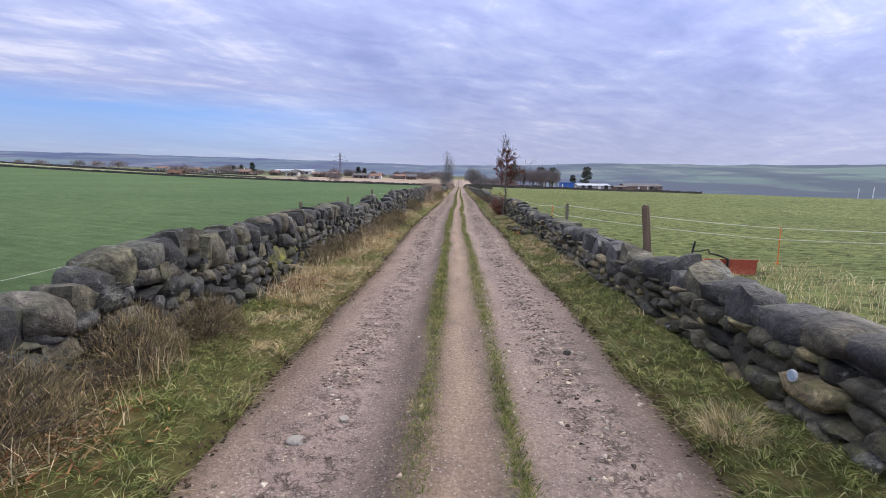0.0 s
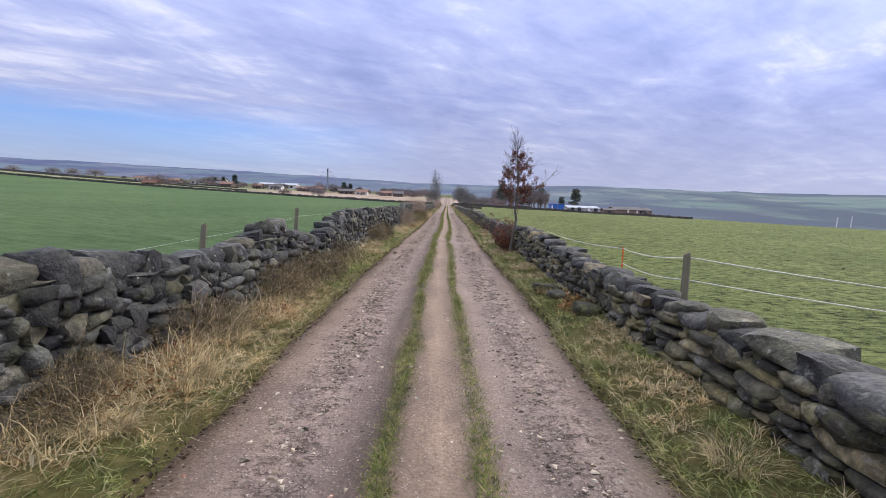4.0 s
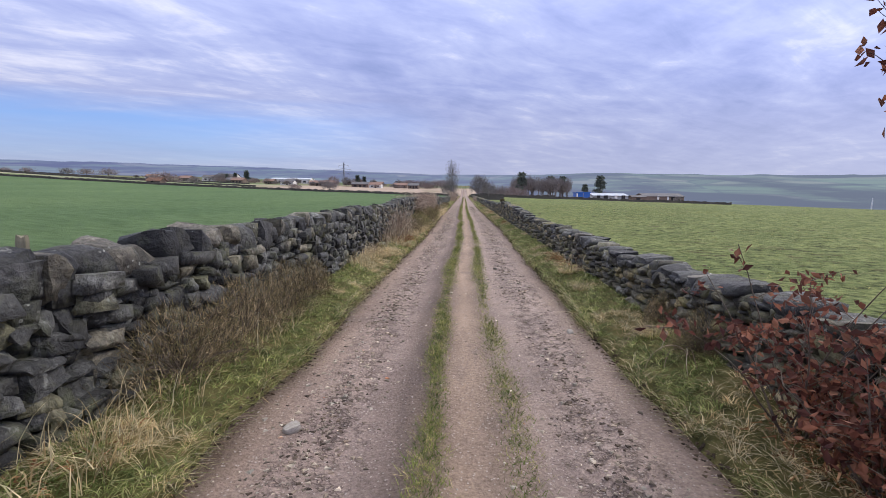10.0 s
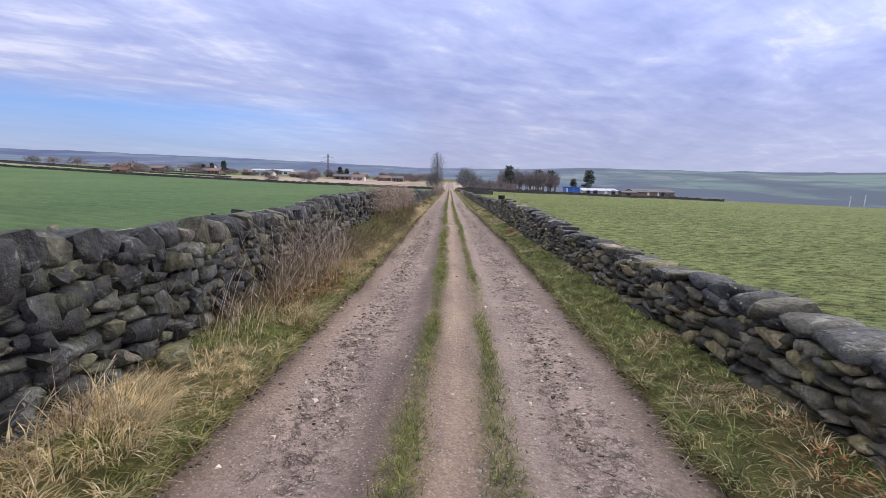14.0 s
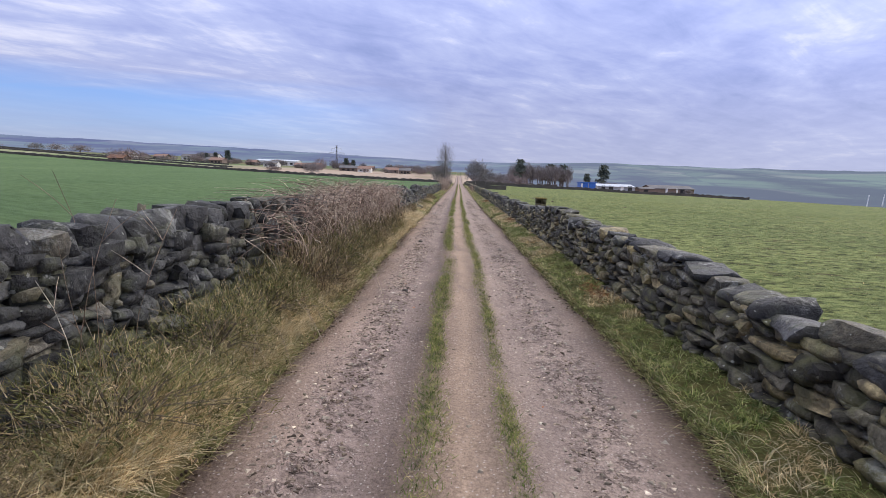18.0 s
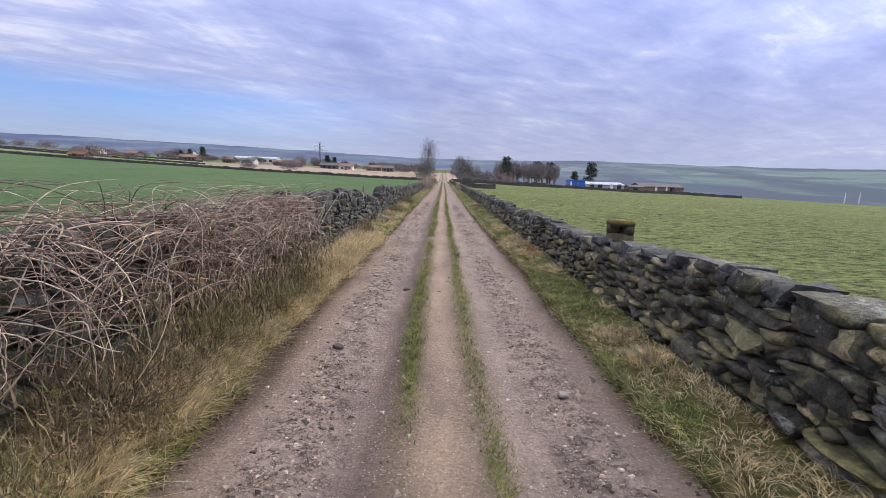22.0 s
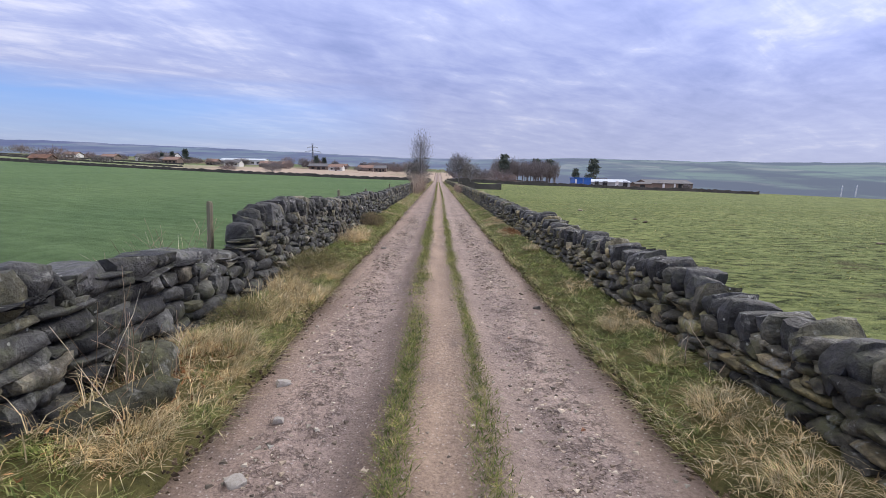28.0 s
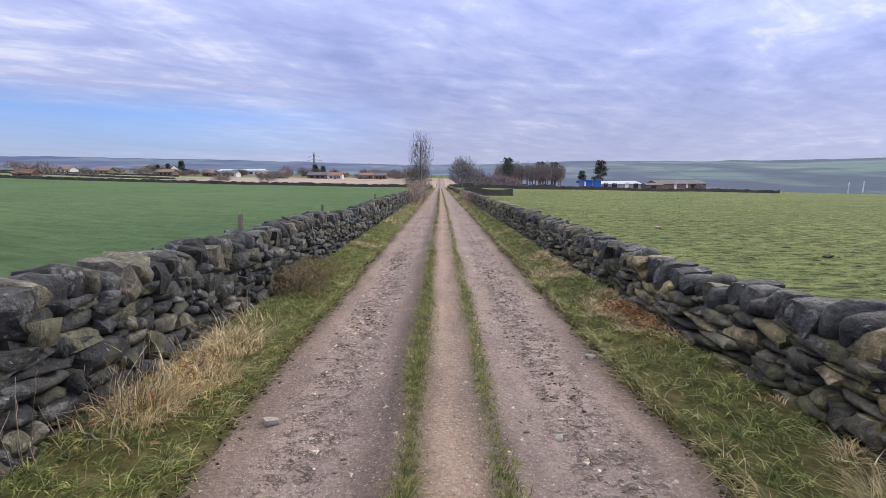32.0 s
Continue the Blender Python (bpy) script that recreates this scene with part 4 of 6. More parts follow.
    x, y = FACE_R + THICK + 0.1 + d, RNG.uniform(-3, 85, n)
    cx, cy = np.round(x / 0.22) * 0.22, np.round(y / 0.22) * 0.22
    x, y = cx + RNG.normal(0, 0.05, n), cy + RNG.normal(0, 0.05, n)
    rough_ = smooth01((10 - y) / 4) * smooth01((9 - x) / 2)
    h = RNG.uniform(0.035, 0.075, n) * (1 + 2.2 * rough_)
    pts = np.stack([x, y, ground_z(x, y) - 0.01], 1)
    tagged(new("pasture_tufts", blade_mesh("pasture_tufts", pts, h, RNG.uniform(0.008, 0.022, n), RNG.uniform(1.0, 2.4, n), FIELD_TUFT)), "cropped tussocky pasture grass beyond the wall", "grass", kind="stuff")
    n = 5200
    x, y = RNG.uniform(FACE_R + 0.55, 8.5, n), RNG.uniform(0, 12.0, n)
    keep = vnoise(x, y, 0.7) > -0.35
    x, y = x[keep], y[keep]
    n = len(x)
    pts = np.stack([x, y, ground_z(x, y) - 0.01], 1)
    tagged(new("rank_dead_grass", blade_mesh("rank_dead_grass", pts, RNG.uniform(0.18, 0.42, n), RNG.uniform(0.005, 0.011, n), RNG.uniform(0.3, 1.7, n), GRASS_DEAD, 3)), "long pale dead grass by the electric fence", "grass", kind="stuff")


build_verges()


def pebbles(name, x, y, z, size, mat, label, flat=0.5, coarse=False):
    """Small angular stones, each a squashed and knocked-about icosahedron."""
    bm = bmesh.new()
    bmesh.ops.create_cone(bm, segments=3, radius1=0.56, radius2=0.34, depth=0.55, cap_ends=True) if coarse else bmesh.ops.create_icosphere(bm, subdivisions=1, radius=0.5)
    bmesh.ops.triangulate(bm, faces=bm.faces[:])
    bm.verts.ensure_lookup_table()
    bm.verts.index_update()
    co = np.array([v.co[:] for v in bm.verts])
    fa = np.array([[v.index for v in f.verts] for f in bm.faces])
    bm.free()
    n = len(x)
    jit = RNG.uniform(0.62, 1.2, (n, len(co), 1))
    s = size[:, None, None] * np.stack([RNG.uniform(0.7, 1.3, n), RNG.uniform(0.7, 1.3, n), np.full(n, flat) * RNG.uniform(0.6, 1.3, n)], 1)[:, None, :]
    p = co[None] * jit * s
    a = RNG.uniform(0, 2 * np.pi, n)
    ca, sa = np.cos(a)[:, None], np.sin(a)[:, None]
    q = np.stack([p[:, :, 0] * ca - p[:, :, 1] * sa, p[:, :, 0] * sa + p[:, :, 1] * ca, p[:, :, 2]], -1) + np.stack([x, y, z], 1)[:, None, :]
    f = (fa[None] + (np.arange(n) * len(co))[:, None, None]).reshape(-1, 3)
    return tagged(new(name, mesh_np(name, q.reshape(-1, 3), f, mat)), label, "gravel", kind="stuff")


def build_gravel():
    n = 34000
    lane = RNG.random(n)
    y = RNG.uniform(-3, 72, n)
    wob = 0.12 * vnoise(0 * y, y, 0.5)
    x = wander(y) + np.where(lane < 0.42, -0.9 - wob * 0.6 + RNG.normal(0, 0.17, n), np.where(lane < 0.82, 0.82 + wob * 0.6 + RNG.normal(0, 0.2, n), RNG.uniform(-1.4, 1.45, n)))
    keep = (np.abs(x) < 1.4) & ((vnoise(x, y, 0.9) > -0.25) | (RNG.random(n) < 0.35))
    x, y = x[keep], y[keep]
    size = 0.009 + 0.045 * RNG.random(len(x)) ** 3.2
    pebbles("gravel", x, y, road_z(x, y) + size * 0.1, size, PEBBLE, "loose gravel bedded in the lane's wheel ruts", 0.45, True)
    n = 22000
    y = RNG.uniform(-3, 72, n)
    x = wander(y) + np.where(RNG.random(n) < 0.58, -0.9 - 0.08 * vnoise(0 * y, y, 0.5) + RNG.normal(0, 0.12, n), 0.82 + RNG.normal(0, 0.12, n))
    keep = vnoise(x * 1.3, y, 1.1) > -0.08
    x, y = x[keep], y[keep]
    size = RNG.uniform(0.012, 0.05, len(x))
    pebbles("mud_clods", x, y, road_z(x, y), size, CLOD, "trodden dark clods of drying mud", 0.5, True)
    # crumbs of soil under the turf edges
    n = 13000
    y = RNG.uniform(-3, 72, n)
    l, r = lane_edges(y)
    x = np.where(RNG.random(n) < 0.5, l + np.abs(RNG.normal(0, 0.05, n)) - 0.03, r - np.abs(RNG.normal(0, 0.05, n)) + 0.03)
    size = RNG.uniform(0.012, 0.045, n)
    pebbles("soil_crumbs", x, y, np.maximum(road_z(x, y), ground_z(x, y)), size, SOIL, "dark crumbs of soil fallen from the turf edge", 0.7, True)


build_gravel()


def loose_stones():
    """Single larger stones lying on the lane and the verges."""
    rows = [(-0.87, 2.89, 0.07, 1), (1.05, 4.41, 0.06, 0), (-0.84, 15.63, 0.07, 1), (-1.16, 21.2, 0.09, 1), (0.51, 19.47, 0.07, 1), (0.57, 27.92, 0.06, 0), (0.94, 45.16, 0.06, 1), (-0.77, 40.86, 0.06, 0), (0.92, 47.78, 0.06, 1), (-1.09, 56.03, 0.08, 1),
            (-1.23, 57.24, 0.08, 1), (-1.07, 56.64, 0.06, 1), (1.15, 59.47, 0.07, 0), (0.60, 64.0, 0.05, 1), (-0.5, 48.5, 0.07, 0), (-0.65, 3.2, 0.05, 1), (0.7, 12.9, 0.06, 1), (-1.3, 20.3, 0.08, 0), (0.75, 33.2, 0.05, 1), (-0.95, 46.0, 0.07, 0), (1.2, 65.3, 0.07, 1), (-1.25, 64.2, 0.08, 1), (0.3, 51.6, 0.08, 0), (1.1, 23.5, 0.06, 1)]
    pale = plain_rough("pale_stone", (0.26, 0.235, 0.21), (0.46, 0.43, 0.40), 25)
    dark = plain_rough("dark_stone", (0.06, 0.055, 0.05), (0.15, 0.135, 0.12), 25)
    pool = {1: with_material(BLOCKS[:6], pale), 0: with_material(BLOCKS[6:12], dark)}
    for k, (x, y, s, p) in enumerate(rows):
        ob = new("loose_stone", pool[p][k % 6])
        ob.matrix_basis = Matrix.LocRotScale((x, y, float(road_z(np.array(x), np.array(y))) + s * 0.12), Euler((0.1, 0.15, k * 1.3)), (s * 1.2, s, s * 0.6))
        tagged(ob, "small pale stone lying on the dirt lane" if p else "small dark stone lying on the dirt lane", "stone", "loose stones on the lane")


loose_stones()


def at_ground(x, y, dz=0.0):
    return Matrix.Translation((x, y, float(ground_z(np.array(float(x)), np.array(float(y)))) + dz))


def tussock_mesh(seed, n, reach, height):
    r = np.random.default_rng(seed)
    a, d = r.uniform(0, 2 * np.pi, n), reach * 0.45 * np.sqrt(r.random(n))
    pts = np.stack([np.cos(a) * d, np.sin(a) * d, np.full(n, -0.02)], 1)
    return blade_mesh("dead_grass_tussock", pts, r.uniform(0.5, 1.1, n) * height, r.uniform(0.0035, 0.007, n), r.uniform(0.5, 1.7, n), GRASS_DEAD, 3, r, a + r.normal(0, 0.6, n))


def build_tussocks():
    kinds = [tussock_mesh(31 + k, 520, 0.55, 0.25) for k in range(4)]
    r = random.Random(12)
    spots = [(-1.75, 5.6), (-1.95, 6.4), (-1.7, 7.3), (-1.9, 8.6), (-1.65, 9.6), (-1.8, 10.4), (-1.9, 11.3), (-1.65, 12.0), (-1.62, 12.6), (-1.75, 19.2), (-1.7, 19.6), (-1.95, 20.6), (-1.85, 28.4), (-1.95, 28.7), (-1.7, 30.9), (-1.8, 33.9), (-1.65, 36.6), (-1.5, 34.6), (-1.48, 35.6), (-1.5, 36.4), (-1.46, 37.2), (-1.5, 38.0), (-1.48, 38.9), (-1.5, 39.8), (-1.52, 42.4), (-1.62, 38.2),
             (-1.75, 38.6), (-1.6, 41.2), (-1.65, 49.0), (-1.85, 49.6), (-1.7, 50.3), (-1.9, 50.9), (-1.75, 51.5), (-1.95, 52.0), (-1.7, 52.8), (-2.0, 49.3), (-2.0, 50.2), (-1.85, 51.2), (-1.6, 50.8), (-1.6, 51.9), (-2.0, 52.6), (-1.75, 48.4), (-1.85, 53.2), (-2.0, 57.4), (-1.5, 49.7), (-1.62, 48.0), (-1.65, 53.6), (-1.62, 46.8), (-1.6, 45.4), (-1.55, 44.3), (-1.6, 56.2), (-1.55, 57.2), (-1.8, 57.6), (-1.7, 59.4), (-1.85, 58.8), (-1.95, 59.7), (-1.7, 60.6), (-1.9, 60.3), (-1.65, 58.4), (-1.75, 61.2), (-1.95, 64.0), (-1.85, 64.6), (-1.95, 65.2),
             (1.68, 18.6), (1.75, 22.9), (1.7, 25.3), (1.8, 27.3), (1.72, 26.5), (1.75, 45.6), (1.7, 46.2), (1.72, 51.4), (1.68, 55.8), (1.7, 56.6), (1.75, 57.4), (1.68, 58.2), (1.75, 63.0), (1.65, 2.9), (1.7, 9.5), (1.75, 14.4)]
    # the straw bank before the heather and the brambles
    spots += [(-1.69 + 0.07 * math.sin(5 * k) - 0.05 * (k % 3), 33.5 + 0.36 * k + 0.1 * math.sin(3 * k)) for k in range(54)]
    for k, (x, y) in enumerate(spots):
        ob = new("dead_grass_tussock", kinds[k % 4])
        s = r.uniform(0.75, 1.2) * (0.72 if x > 0 else 1.0)
        if -1.66 < x < 0:
            x, s = x - 0.14, s * 0.75
        elif x < 0 and 47 < y < 55:
            s = s * 1.35
        ob.matrix_basis = at_ground(x, y) @ Euler((0, 0, r.uniform(0, 6))).to_matrix().to_4x4() @ Matrix.Diagonal((s, s, s * r.uniform(0.7, 1.1), 1))
        tagged(ob, "bleached arching tussock of dead grass", "grass tussock", "dead grass tussocks on the verges")


build_tussocks()


def stick_mesh(name, base, tip, width, mat, rng, plain=False):
    """Thin straight sprigs, each a tapering sliver from base to tip."""
    n = len(base)
    d = tip - base
    side = np.cross(d, rng.normal(0, 1, (n, 3)))
    side /= np.linalg.norm(side, axis=1)[:, None] + 1e-9
    mid = base + d * 0.55 + rng.normal(0, 0.012, (n, 3))
    w = width[:, None] * 0.5
    if plain:
        v = np.stack([base - side * w, base + side * w, tip], 1).reshape(-1, 3)
        return mesh_np(name, v, np.arange(3 * n).reshape(-1, 3), mat)
    v = np.stack([base - side * w, base + side * w, mid - side * w * 0.8, mid + side * w * 0.8, tip], 1).reshape(-1, 3)
    i = (np.arange(n) * 5)[:, None, None]
    f = (i + np.array([(0, 1, 3), (0, 3, 2), (2, 3, 4)])[None]).reshape(-1, 3)
    return mesh_np(name, v, f, mat)


def heather_parts(seed, mat):
    """A low wiry shrub: woody stems fanning up from the root, set with short sprigs that point every way."""
    r = np.random.default_rng(seed)
    n = 7500
    a, el = r.uniform(0, 2 * np.pi, n), np.arccos(r.uniform(0.02, 0.99, n))
    rad = r.uniform(0.15, 1.0, n) ** 0.45 * (1 + 0.22 * np.sin(3 * a + seed) * np.sin(el))
    u = np.stack([np.cos(a) * np.sin(el), np.sin(a) * np.sin(el), np.cos(el)], 1)
    base = u * rad[:, None] * np.array([0.5, 0.5, 0.44])
    d = u * 0.6 + r.normal(0, 0.55, (n, 3)) + np.array([0, 0, 0.45])
    d /= np.linalg.norm(d, axis=1)[:, None]
    sprigs = stick_mesh("foliage", base, base + d * r.uniform(0.025, 0.10, n)[:, None], r.uniform(0.0022, 0.005, n), mat, r, True)
    k = 70
    rr = random.Random(seed)
    stems = tube_mesh("stem_tangle", [(np.stack([np.zeros(3) + np.array([rr.gauss(0, 0.04), rr.gauss(0, 0.04), -0.03]), base[j] * 0.5 + np.array([0, 0, 0.05]), base[j] * 0.98]), 0.006, 0.002) for j in range(k)], TWIG, 3)
    return stems, sprigs


def build_heather():
    kinds = [heather_parts(70 + k, HEATHER if k < 3 else HEATHER_GREEN) for k in range(6)]
    r = random.Random(5)
    # place along the verge, size across, along and up
    spots = [(-1.85, 1.2, 0.8, 1.3, 0.8), (-1.95, 2.2, 0.75, 1.2, 0.95), (-1.95, 3.3, 0.7, 1.1, 0.9), (-1.9, 4.1, 0.6, 0.9, 0.7), (-2.0, 7.6, 0.5, 0.9, 0.7), (-2.0, 8.6, 0.5, 1.0, 0.8), (-1.95, 9.8, 0.55, 1.1, 0.8), (-1.95, 11.3, 0.6, 1.2, 0.9), (-1.95, 13.2, 0.8, 1.3, 1.05), (-1.9, 14.4, 0.8, 1.4, 1.1),
             (-1.95, 15.6, 0.75, 1.3, 0.9), (-2.0, 17.0, 0.6, 1.2, 0.8), (-1.95, 21.6, 0.7, 1.2, 0.95), (-1.95, 22.6, 0.85, 1.4, 1.0), (-1.9, 23.6, 0.85, 1.4, 1.0), (-1.95, 24.6, 0.6, 1.0, 0.8), (-2.0, 30.9, 0.6, 1.1, 0.7), (-1.98, 31.9, 0.65, 1.2, 0.85), (-1.98, 33.0, 0.7, 1.3, 0.9), (-2.0, 34.3, 0.7, 1.3, 0.9), (-1.95, 35.4, 0.85, 1.4, 1.15), (-1.9, 36.6, 0.9, 1.5, 1.25), (-1.95, 37.8, 0.9, 1.5, 1.3),
             (-1.9, 38.9, 0.95, 1.5, 1.5), (-1.85, 39.9, 1.0, 1.5, 1.6), (-1.85, 40.9, 1.0, 1.5, 1.6), (-1.85, 42.0, 0.95, 1.5, 1.5), (-1.9, 43.2, 0.65, 1.3, 0.95), (-1.88, 44.3, 0.6, 1.2, 0.8), (-1.9, 45.4, 0.6, 1.2, 0.75), (-1.92, 46.5, 0.55, 1.2, 0.7), (-1.92, 47.6, 0.5, 1.1, 0.65), (-1.95, 53.6, 0.5, 0.9, 0.7), (-2.0, 58.3, 0.45, 0.9, 0.6), (-1.98, 60.5, 0.55, 1.0, 0.8), (-1.97, 61.2, 0.6, 1.0, 0.85), (-2.0, 67.3, 0.75, 1.1, 1.1), (-2.0, 68.2, 0.6, 1.0, 0.9), (1.85, 22.4, 0.35, 0.9, 0.7), (1.9, 23.3, 0.35, 0.9, 0.6)]
    for k, (x, y, sx, sy, sz) in enumerate(spots):
        ob = empty("heather_bush", Matrix.Identity(4), "", "")
        for nm, me in zip(("stem_tangle", "foliage"), kinds[k % 3 + (3 if (34.5 < y < 48 or y > 57) and k % 4 else 0)]):
            pt = new(nm, me)
            pt.parent = ob
            tagged(pt, kind="stuff")
        if y < 34:
            x, sx = x - math.copysign(0.14, -x), sx * 0.64
        if 30.5 < y < 38.3:
            sz = sz * 0.66
        if 38.3 < y < 43:
            x, sx, sz = x - 0.1, sx * 0.82, sz * (0.66 if y < 41.5 else 0.85)
        if 9 < y < 17:
            sz = sz * 0.75
        if y > 57:
            sz = sz * 0.62
        ob.matrix_basis = at_ground(x, y, -0.02) @ Matrix.Diagonal((sx * 1.2, sy * 1.1, sz * 1.25, 1)) @ Euler((0, 0, r.uniform(0, 6))).to_matrix().to_4x4()
        tagged(ob, "wiry olive-green heather bush against the wall" if (34.5 < y < 48 or y > 57) and k % 4 else "wiry brown leggy heather bush against the wall", "shrub", "heather bushes along the wall")


build_heather()


def arching(r, start, heading, length, rise, droop, n=10, wild=0.05):
    """A stem that climbs and bows over."""
    p = np.array(start, float)
    out = [p.copy()]
    a, slope = heading, rise
    for k in range(n):
        step = length / n
        p = p + step * np.array([math.cos(a) * math.cos(slope), math.sin(a) * math.cos(slope), math.sin(slope)])
        out.append(p.copy())
        slope -= droop / n * r.uniform(0.6, 1.4)
        a += r.gauss(0, wild)
    return np.array(out)


def bent_under(v, limit, room):
    """Values that near a limit bend away and settle under it."""
    over = v - (limit - room)
    return np.where(over > 0, limit - room + room * np.tanh(over / room), v)


def build_brambles():
    # thickets of bare arching bramble stems: centre along the lane, length, height, stems
    for y0, length, high, count, sd in ((43.6, 5.4, 1.22, 1500, 3), (47.2, 3.4, 1.15, 1050, 4), (40.6, 2.6, 1.1, 380, 6)):
        r = random.Random(sd)
        lines = []
        for k in range(count):
            y = y0 + r.uniform(-0.5, 0.5) * length
            x = r.uniform(-2.6, -1.8)
            heading = r.choice((r.gauss(0, 0.9), r.uniform(0, 6.28), r.uniform(0, 6.28), r.gauss(-1.57, 0.7)))
            rise = r.uniform(-0.1, 1.3)
            ln = r.uniform(0.35, 1.5)
            st = (x, y, float(ground_z(np.array(x), np.array(y))) + r.uniform(0.3, 0.9) * high)
            pts = arching(r, st, heading, ln, rise, r.uniform(0.2, 2.2), 10, 0.14)
            if (pts[:, 0].max() > -1.35 or pts[:, 2].min() < 0.3) and r.random() < 0.85:
                continue
            pts[:, 2] = bent_under(pts[:, 2], 0.2 + high * r.uniform(0.85, 1.12), 0.25)
            pts[:, 2] = -bent_under(-pts[:, 2], -0.42 - 0.25 * r.random(), 0.2)
            pts[:, 0] = bent_under(pts[:, 0], -1.66 + r.gauss(0, 0.08), 0.3)
            lines.append((pts, r.choice((0.0028, 0.0035, 0.0045, 0.0065)), 0.0016))
        thicket = empty("bramble_thicket", Matrix.Identity(4), "tangled leafless bramble thicket sprawling over the wall", "shrub", "bramble thickets")
        ob = new("stem_tangle", tube_mesh("stem_tangle", lines, BRAMBLE, 3))
        ob.parent = thicket
        n = 2600
        yy = RNG.uniform(y0 - length / 2, y0 + length / 2, n)
        xx = RNG.uniform(-2.3, -1.6, n)
        zz = ground_z(xx, yy) + RNG.uniform(0, 0.5, n) * high
        ob = new("dead_undergrowth", blade_mesh("dead_undergrowth", np.stack([xx, yy, zz], 1), RNG.uniform(0.08, 0.25, n), RNG.uniform(0.005, 0.012, n), RNG.uniform(0.2, 1.5, n), HEATHER, 2))
        ob.parent = thicket
    # single long canes trailing over the verges
    r = random.Random(77)
    for x, y, heading, ln, rise, droop in ((-1.75, 39.0, -0.9, 1.3, 0.9, 1.9), (-1.7, 40.6, -2.0, 1.6, 0.8, 1.8), (-1.9, 38.3, -1.2, 1.5, 0.7, 1.6), (-1.8, 41.3, -1.4, 1.7, 0.9, 2.1), (-1.9, 5.9, -1.2, 0.9, 0.9, 2.0), (-1.85, 6.3, -0.5, 0.9, 0.8, 2.1), (-1.95, 6.8, -2.0, 1.0, 0.9, 2.0), (1.85, 22.8, 3.6, 0.8, 0.8, 2.0), (1.8, 22.3, 4.1, 0.7, 0.9, 2.2)):
        z = float(ground_z(np.array(x), np.array(y)))
        lines = [(arching(r, (0, 0, 0), heading + r.gauss(0, 0.35), ln * r.uniform(0.6, 1), rise, droop, 14, 0.07), 0.0035, 0.0015) for _ in range(4)]
        ob = new("bramble_cane", tube_mesh("bramble_cane", lines, BRAMBLE, 4))
        ob.matrix_basis = Matrix.Translation((x, y, z))
        tagged(ob, "thin bare bramble canes arching over the verge", "shrub", "bramble canes")


build_brambles()


def build_stalks():
    # dead willowherb and dock stalks standing against the wall: centre, spread, count, height
    for x, y, sx, sy, n, h, mat in ((-1.95, 31.4, 0.22, 0.5, 90, 0.95, STALK), (-1.95, 32.5, 0.25, 0.6, 120, 1.05, STALK), (-1.95, 33.6, 0.25, 0.6, 90, 0.85, STALK), (-2.0, 30.2, 0.15, 0.4, 30, 0.7, STALK), (-2.0, 28.4, 0.1, 0.3, 24, 0.5, STALK), (-1.95, 11.2, 0.15, 0.3, 16, 0.6, STALK), (-1.9, 56.6, 0.2, 0.3, 16, 0.85, STALK),
                                    (-2.75, 58.6, 0.2, 0.9, 40, 0.9, STALK), (-1.95, 52.6, 0.15, 0.9, 40, 0.6, STALK), (-2.05, 64.0, 0.15, 0.6, 40, 0.5, STALK), (-2.1, 36.8, 0.1, 0.3, 8, 1.3, STALK), (-1.9, 97, 0.35, 4.5, 420, 1.7, BRAMBLE), (-1.9, 106, 0.35, 4.5, 420, 1.9, BRAMBLE), (1.88, 97, 0.2, 3.0, 170, 0.8, BRAMBLE), (1.9, 104, 0.25, 3.0, 150, 0.9, BRAMBLE), (1.9, 57.3, 0.08, 0.4, 8, 0.5, STALK), (1.85, 26.6, 0.1, 0.6, 14, 0.4, STALK)):
        r = random.Random(int(y * 10))
        lines = []
        for k in range(n):
            px, py = r.gauss(0, sx * 0.6), r.gauss(0, sy * 0.55)
            hh = h * r.uniform(0.35, 1.1)
            pts = arching(r, (px, py, -0.03), r.uniform(0, 6.28), hh, r.uniform(0.95, 1.57), r.uniform(-0.2, 0.5), 5, 0.3)
            lines.append((pts, 0.003 if mat is STALK else 0.009, 0.0016))
            for _ in range(r.randint(0, 3) if mat is STALK else 3):
                q = pts[r.randint(2, 4)]
                lines.append((arching(r, q, r.uniform(0, 6.28), hh * 0.25, 0.8, 0.2, 3, 0.2), 0.0022, 0.0012))
        ob = new("weed_clump", tube_mesh("weed_clump", lines, mat, 3))
        ob.matrix_basis = at_ground(x, y)
        tagged(ob, "tall dry dead weed stalks by the wall" if mat is STALK else "reddish leafless shrubs crowding the lane edge", "weeds", "dead stalks along the walls", "stuff")


build_stalks()


